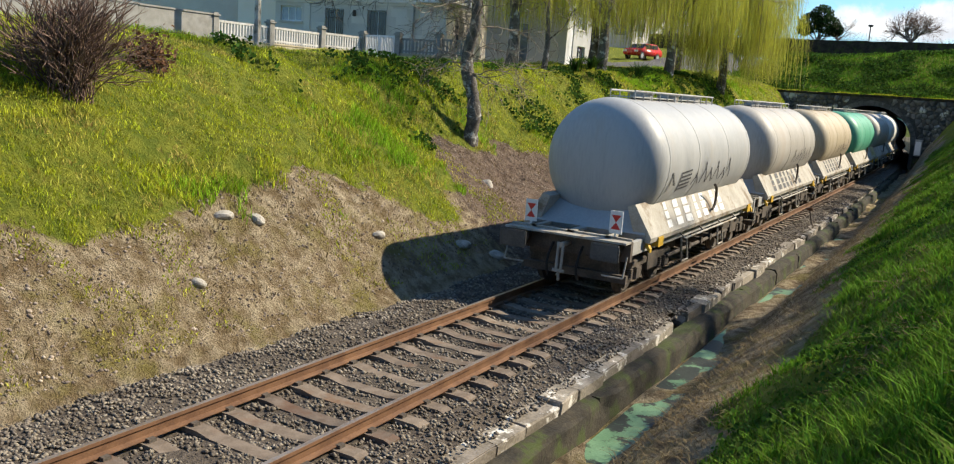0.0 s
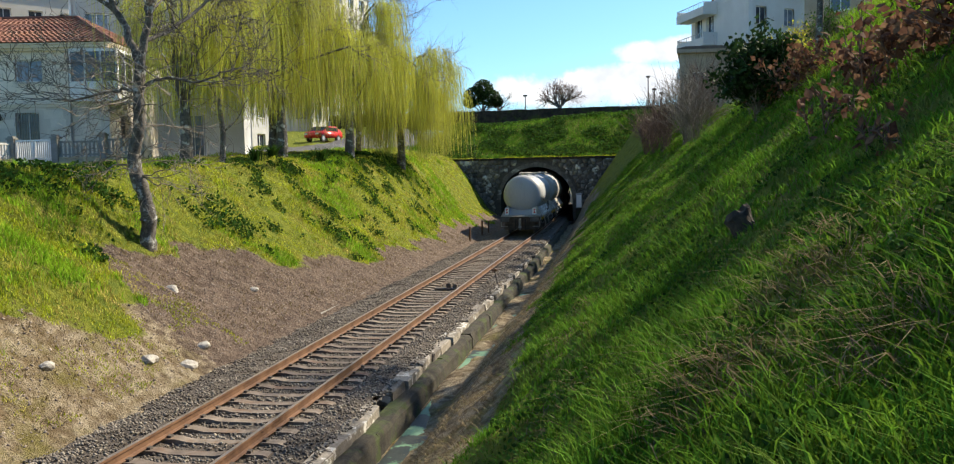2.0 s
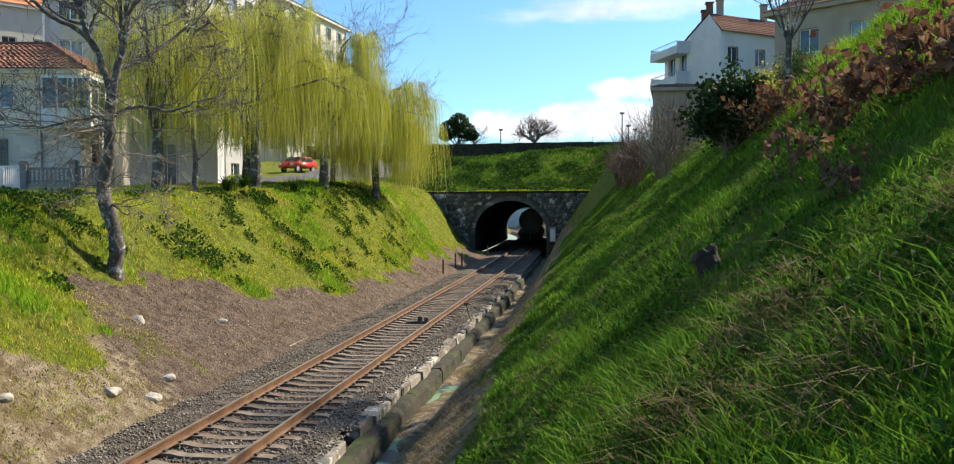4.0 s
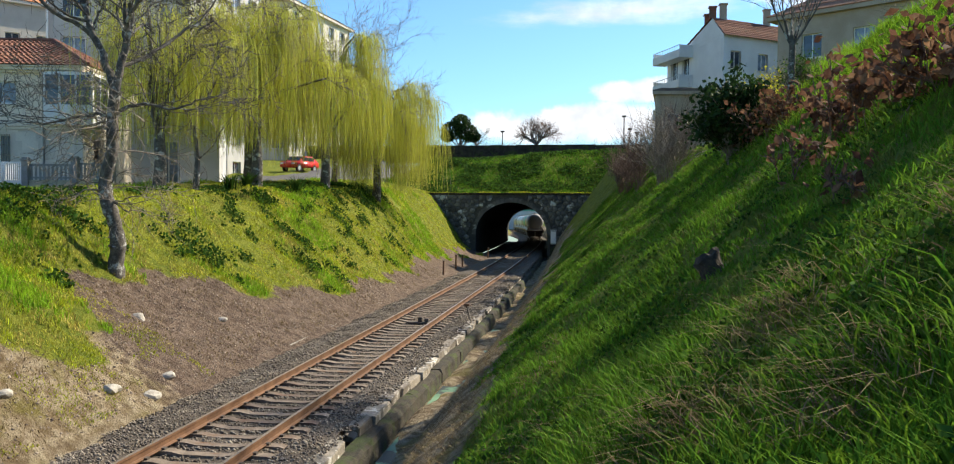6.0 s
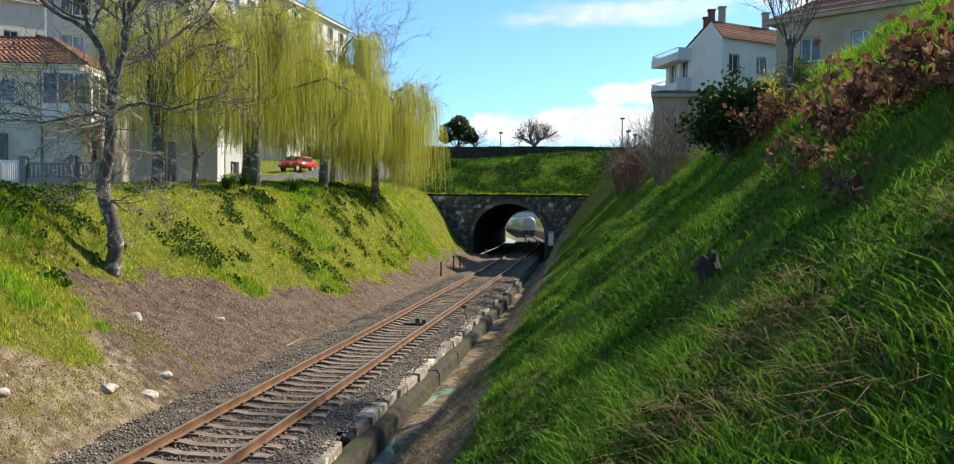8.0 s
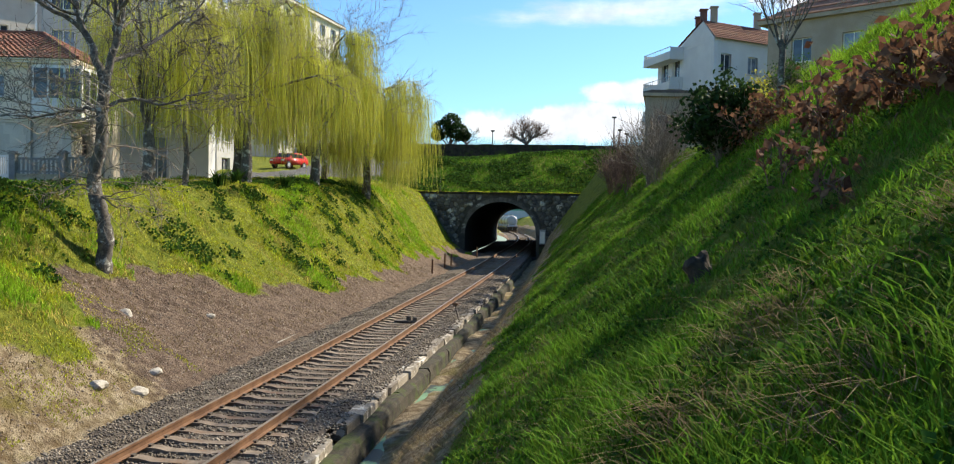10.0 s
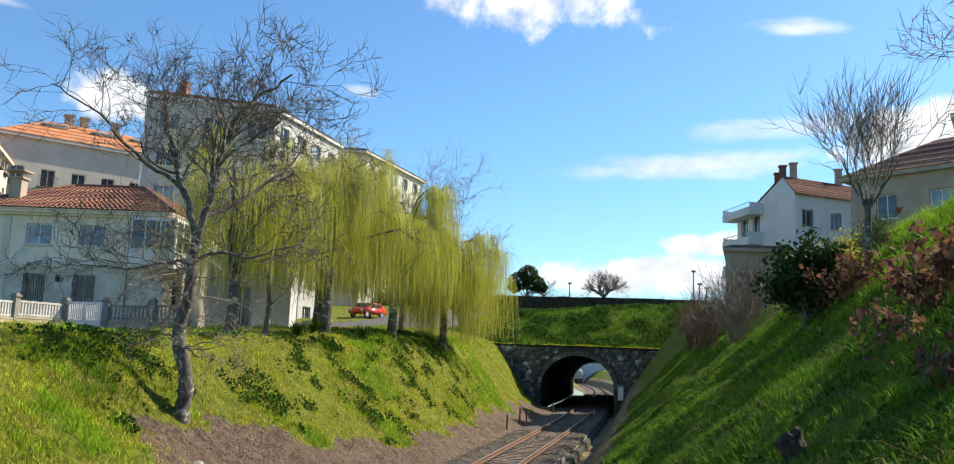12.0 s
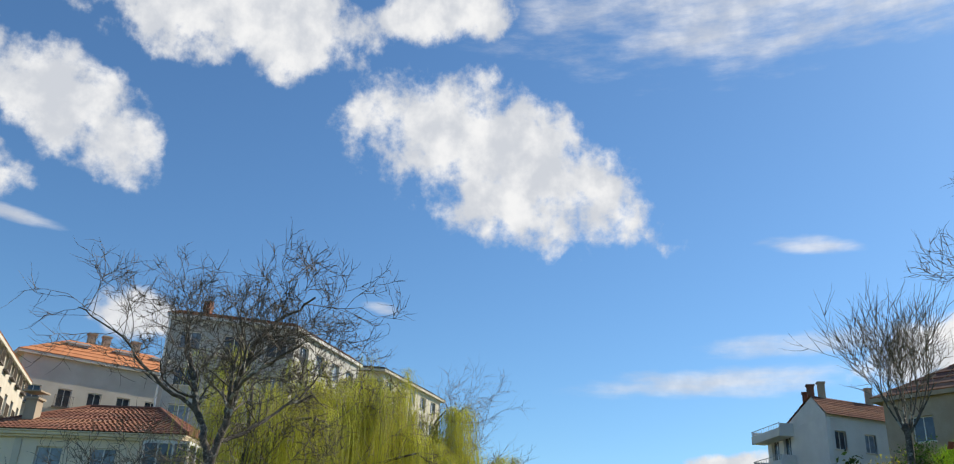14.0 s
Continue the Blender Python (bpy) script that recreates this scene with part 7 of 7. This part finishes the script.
    for cx, cy in ((7.43, 4.97), (8.18, 4.2), (8.15, 5.9), (9.3, 5.2)):
        n = 260
        x, y = cx + rng.normal(0, 0.2, n), cy + rng.normal(0, 0.24, n)
        dry.blades(np.stack([x, y, ground_z(x, y) + rng.uniform(0, 0.12, n)], 1), rng.uniform(0.1, 0.34, n), 0.008, 2.4, rng, (-0.7, 0, -0.7))
    tagged(new("dry_grass", dry.mesh("dry_grass", STRAW)), "dry straw and dead stalks", "grass", kind="stuff")
    # ivy and low weeds in dark patches of the far bank
    lf = Soup()
    n = 90000
    y, x = 14 + 46 * rng.random(n), rng.uniform(-10.5, -4, n)
    z = ground_z(x, y)
    g, _, _ = masks(x, y, z)
    k = (g > 0.5) & (0.75 * fbm(x * 0.9, y * 0.7, 77) + 0.16 * (z - 2.8) + 0.6 * fbm(x * 3.1, y * 3.1, 78) > np.where(y < 20, 0.85, 0.5))
    lf.leaves(np.stack([x, y, z + rng.uniform(0.03, 0.3, n)], 1)[k], rng.uniform(0.06, 0.13, k.sum()), rng, long=1.1)
    tagged(new("ivy", lf.mesh("ivy", IVY)), "dark ivy and weeds hanging over the bank edge", "ivy", kind="stuff")


build_grass()


# ---- small things by the line ----
def build_details():
    # relay cabinet at the portal
    c = thing("signal_cabinet", pose(2.75, 77.6, 0.35), "small grey lineside cabinet by the tunnel mouth", "cabinet")
    part("body", boxes((-0.26, 0.26, -0.2, 0.2, 0.45, 1.7), bevel=0.03), CABINET, c)
    part("door", boxes((-0.21, 0.21, -0.225, -0.2, 0.55, 1.6)), WHITE, c)
    part("plinth", boxes((-0.3, 0.3, -0.25, 0.25, -0.8, 0.45), bevel=0.02), MOSSY, c)
    part("roof", boxes((-0.3, 0.3, -0.25, 0.25, 1.7, 1.76), bevel=0.02), CABINET, c)
    # short posts on the far side
    for x, y, h in ((-2.9, 53.5, 0.85), (-2.95, 58.5, 0.95), (-2.9, 61.0, 0.85), (-2.75, 74.0, 0.85)):
        p = thing("marker_post", on_p(x, y), "short rusty marker post beside the track", "post", group="posts beside the track")
        part("shaft", rods(((0, 0, -0.2), (0.02, 0, h), 0.06)), RUST, p)
        part("cap", rods(((0.02, 0, h), (0.02, 0, h + 0.05), 0.075)), IRON, p)
    # point lever and small box between the rails
    m = thing("track_magnet", pose(0.25, 31.6, -0.2), "small dark track device between the rails", "track device")
    part("base", boxes((-0.5, 0.5, -0.2, 0.2, 0, 0.06), bevel=0.01), IRON, m)
    part("head", boxes((-0.05, 0.12, -0.1, 0.1, 0.06, 0.24), (0.2, 0.36, -0.12, 0.12, 0.06, 0.2), bevel=0.02), IRON, m)
    k = thing("cable_post", pose(1.75, 33.5, -0.24), "rusty stub post with a small box beside the rail", "post")
    part("shaft", rods(((0.15, 0, -0.1), (0.0, 0, 0.5), 0.02)), IRON, k)
    part("box", boxes((-0.1, 0.1, -0.06, 0.06, 0.5, 0.6), bevel=0.01), RUST, k)
    # pole at the edge of the yard, street lamps and poles beyond the wall
    p = thing("utility_pole", on_p(-19.6, 26.6), "tall weathered concrete utility pole", "pole")
    part("shaft", rods(((0, 0, -0.3), (0, 0, 9.0), 0.13), sides=10), CONCRETE, p)
    for x, y, h in ((-4.6, 100.5, 3.4), (9.5, 100.0, 5.0), (10.2, 100.5, 3.6), (11.0, 101, 3.2)):
        l = thing("street_lamp", pose(x, y, 9.5), "thin dark street lamp post beyond the wall", "street lamp")
        part("pole", rods(((0, 0, -0.5), (0, 0, h), 0.06)), IRON, l)
        part("lantern", boxes((-0.25, 0.25, -0.1, 0.1, h, h + 0.2), bevel=0.03), IRON, l)
    # stones lying on the bare slope
    rng = random.Random(9)
    for x, y, r in ((-4.5, 10.55, 0.17), (-4.32, 11.2, 0.15), (-3.6, 9.2, 0.12), (-5.4, 21.6, 0.2), (-3.4, 17.0, 0.22), (-3.3, 19.2, 0.18), (-4.6, 25, 0.16), (-3.8, 14.2, 0.16), (-3.0, 18.0, 0.2)):
        bm = bmesh.new()
        bmesh.ops.create_icosphere(bm, subdivisions=2, radius=r)
        for v in bm.verts:
            v.co = Vector((v.co.x * 1.2, v.co.y * 0.9, v.co.z * 0.6)) * (1 + 0.35 * noise.noise(v.co * 5 + Vector((x, y, 0))))
        s = tagged(part("stone", bm, PALE_STONE), "pale angular stone lying on the slope", "stone")
        s.matrix_world = pose(x, y, float(ground_z(x, y)), rng.uniform(-20, 20), rng.uniform(-20, 20), rng.uniform(0, 360))


def on_p(x, y):
    return Matrix.Translation(on_ground(x, y))


build_details()

motions()
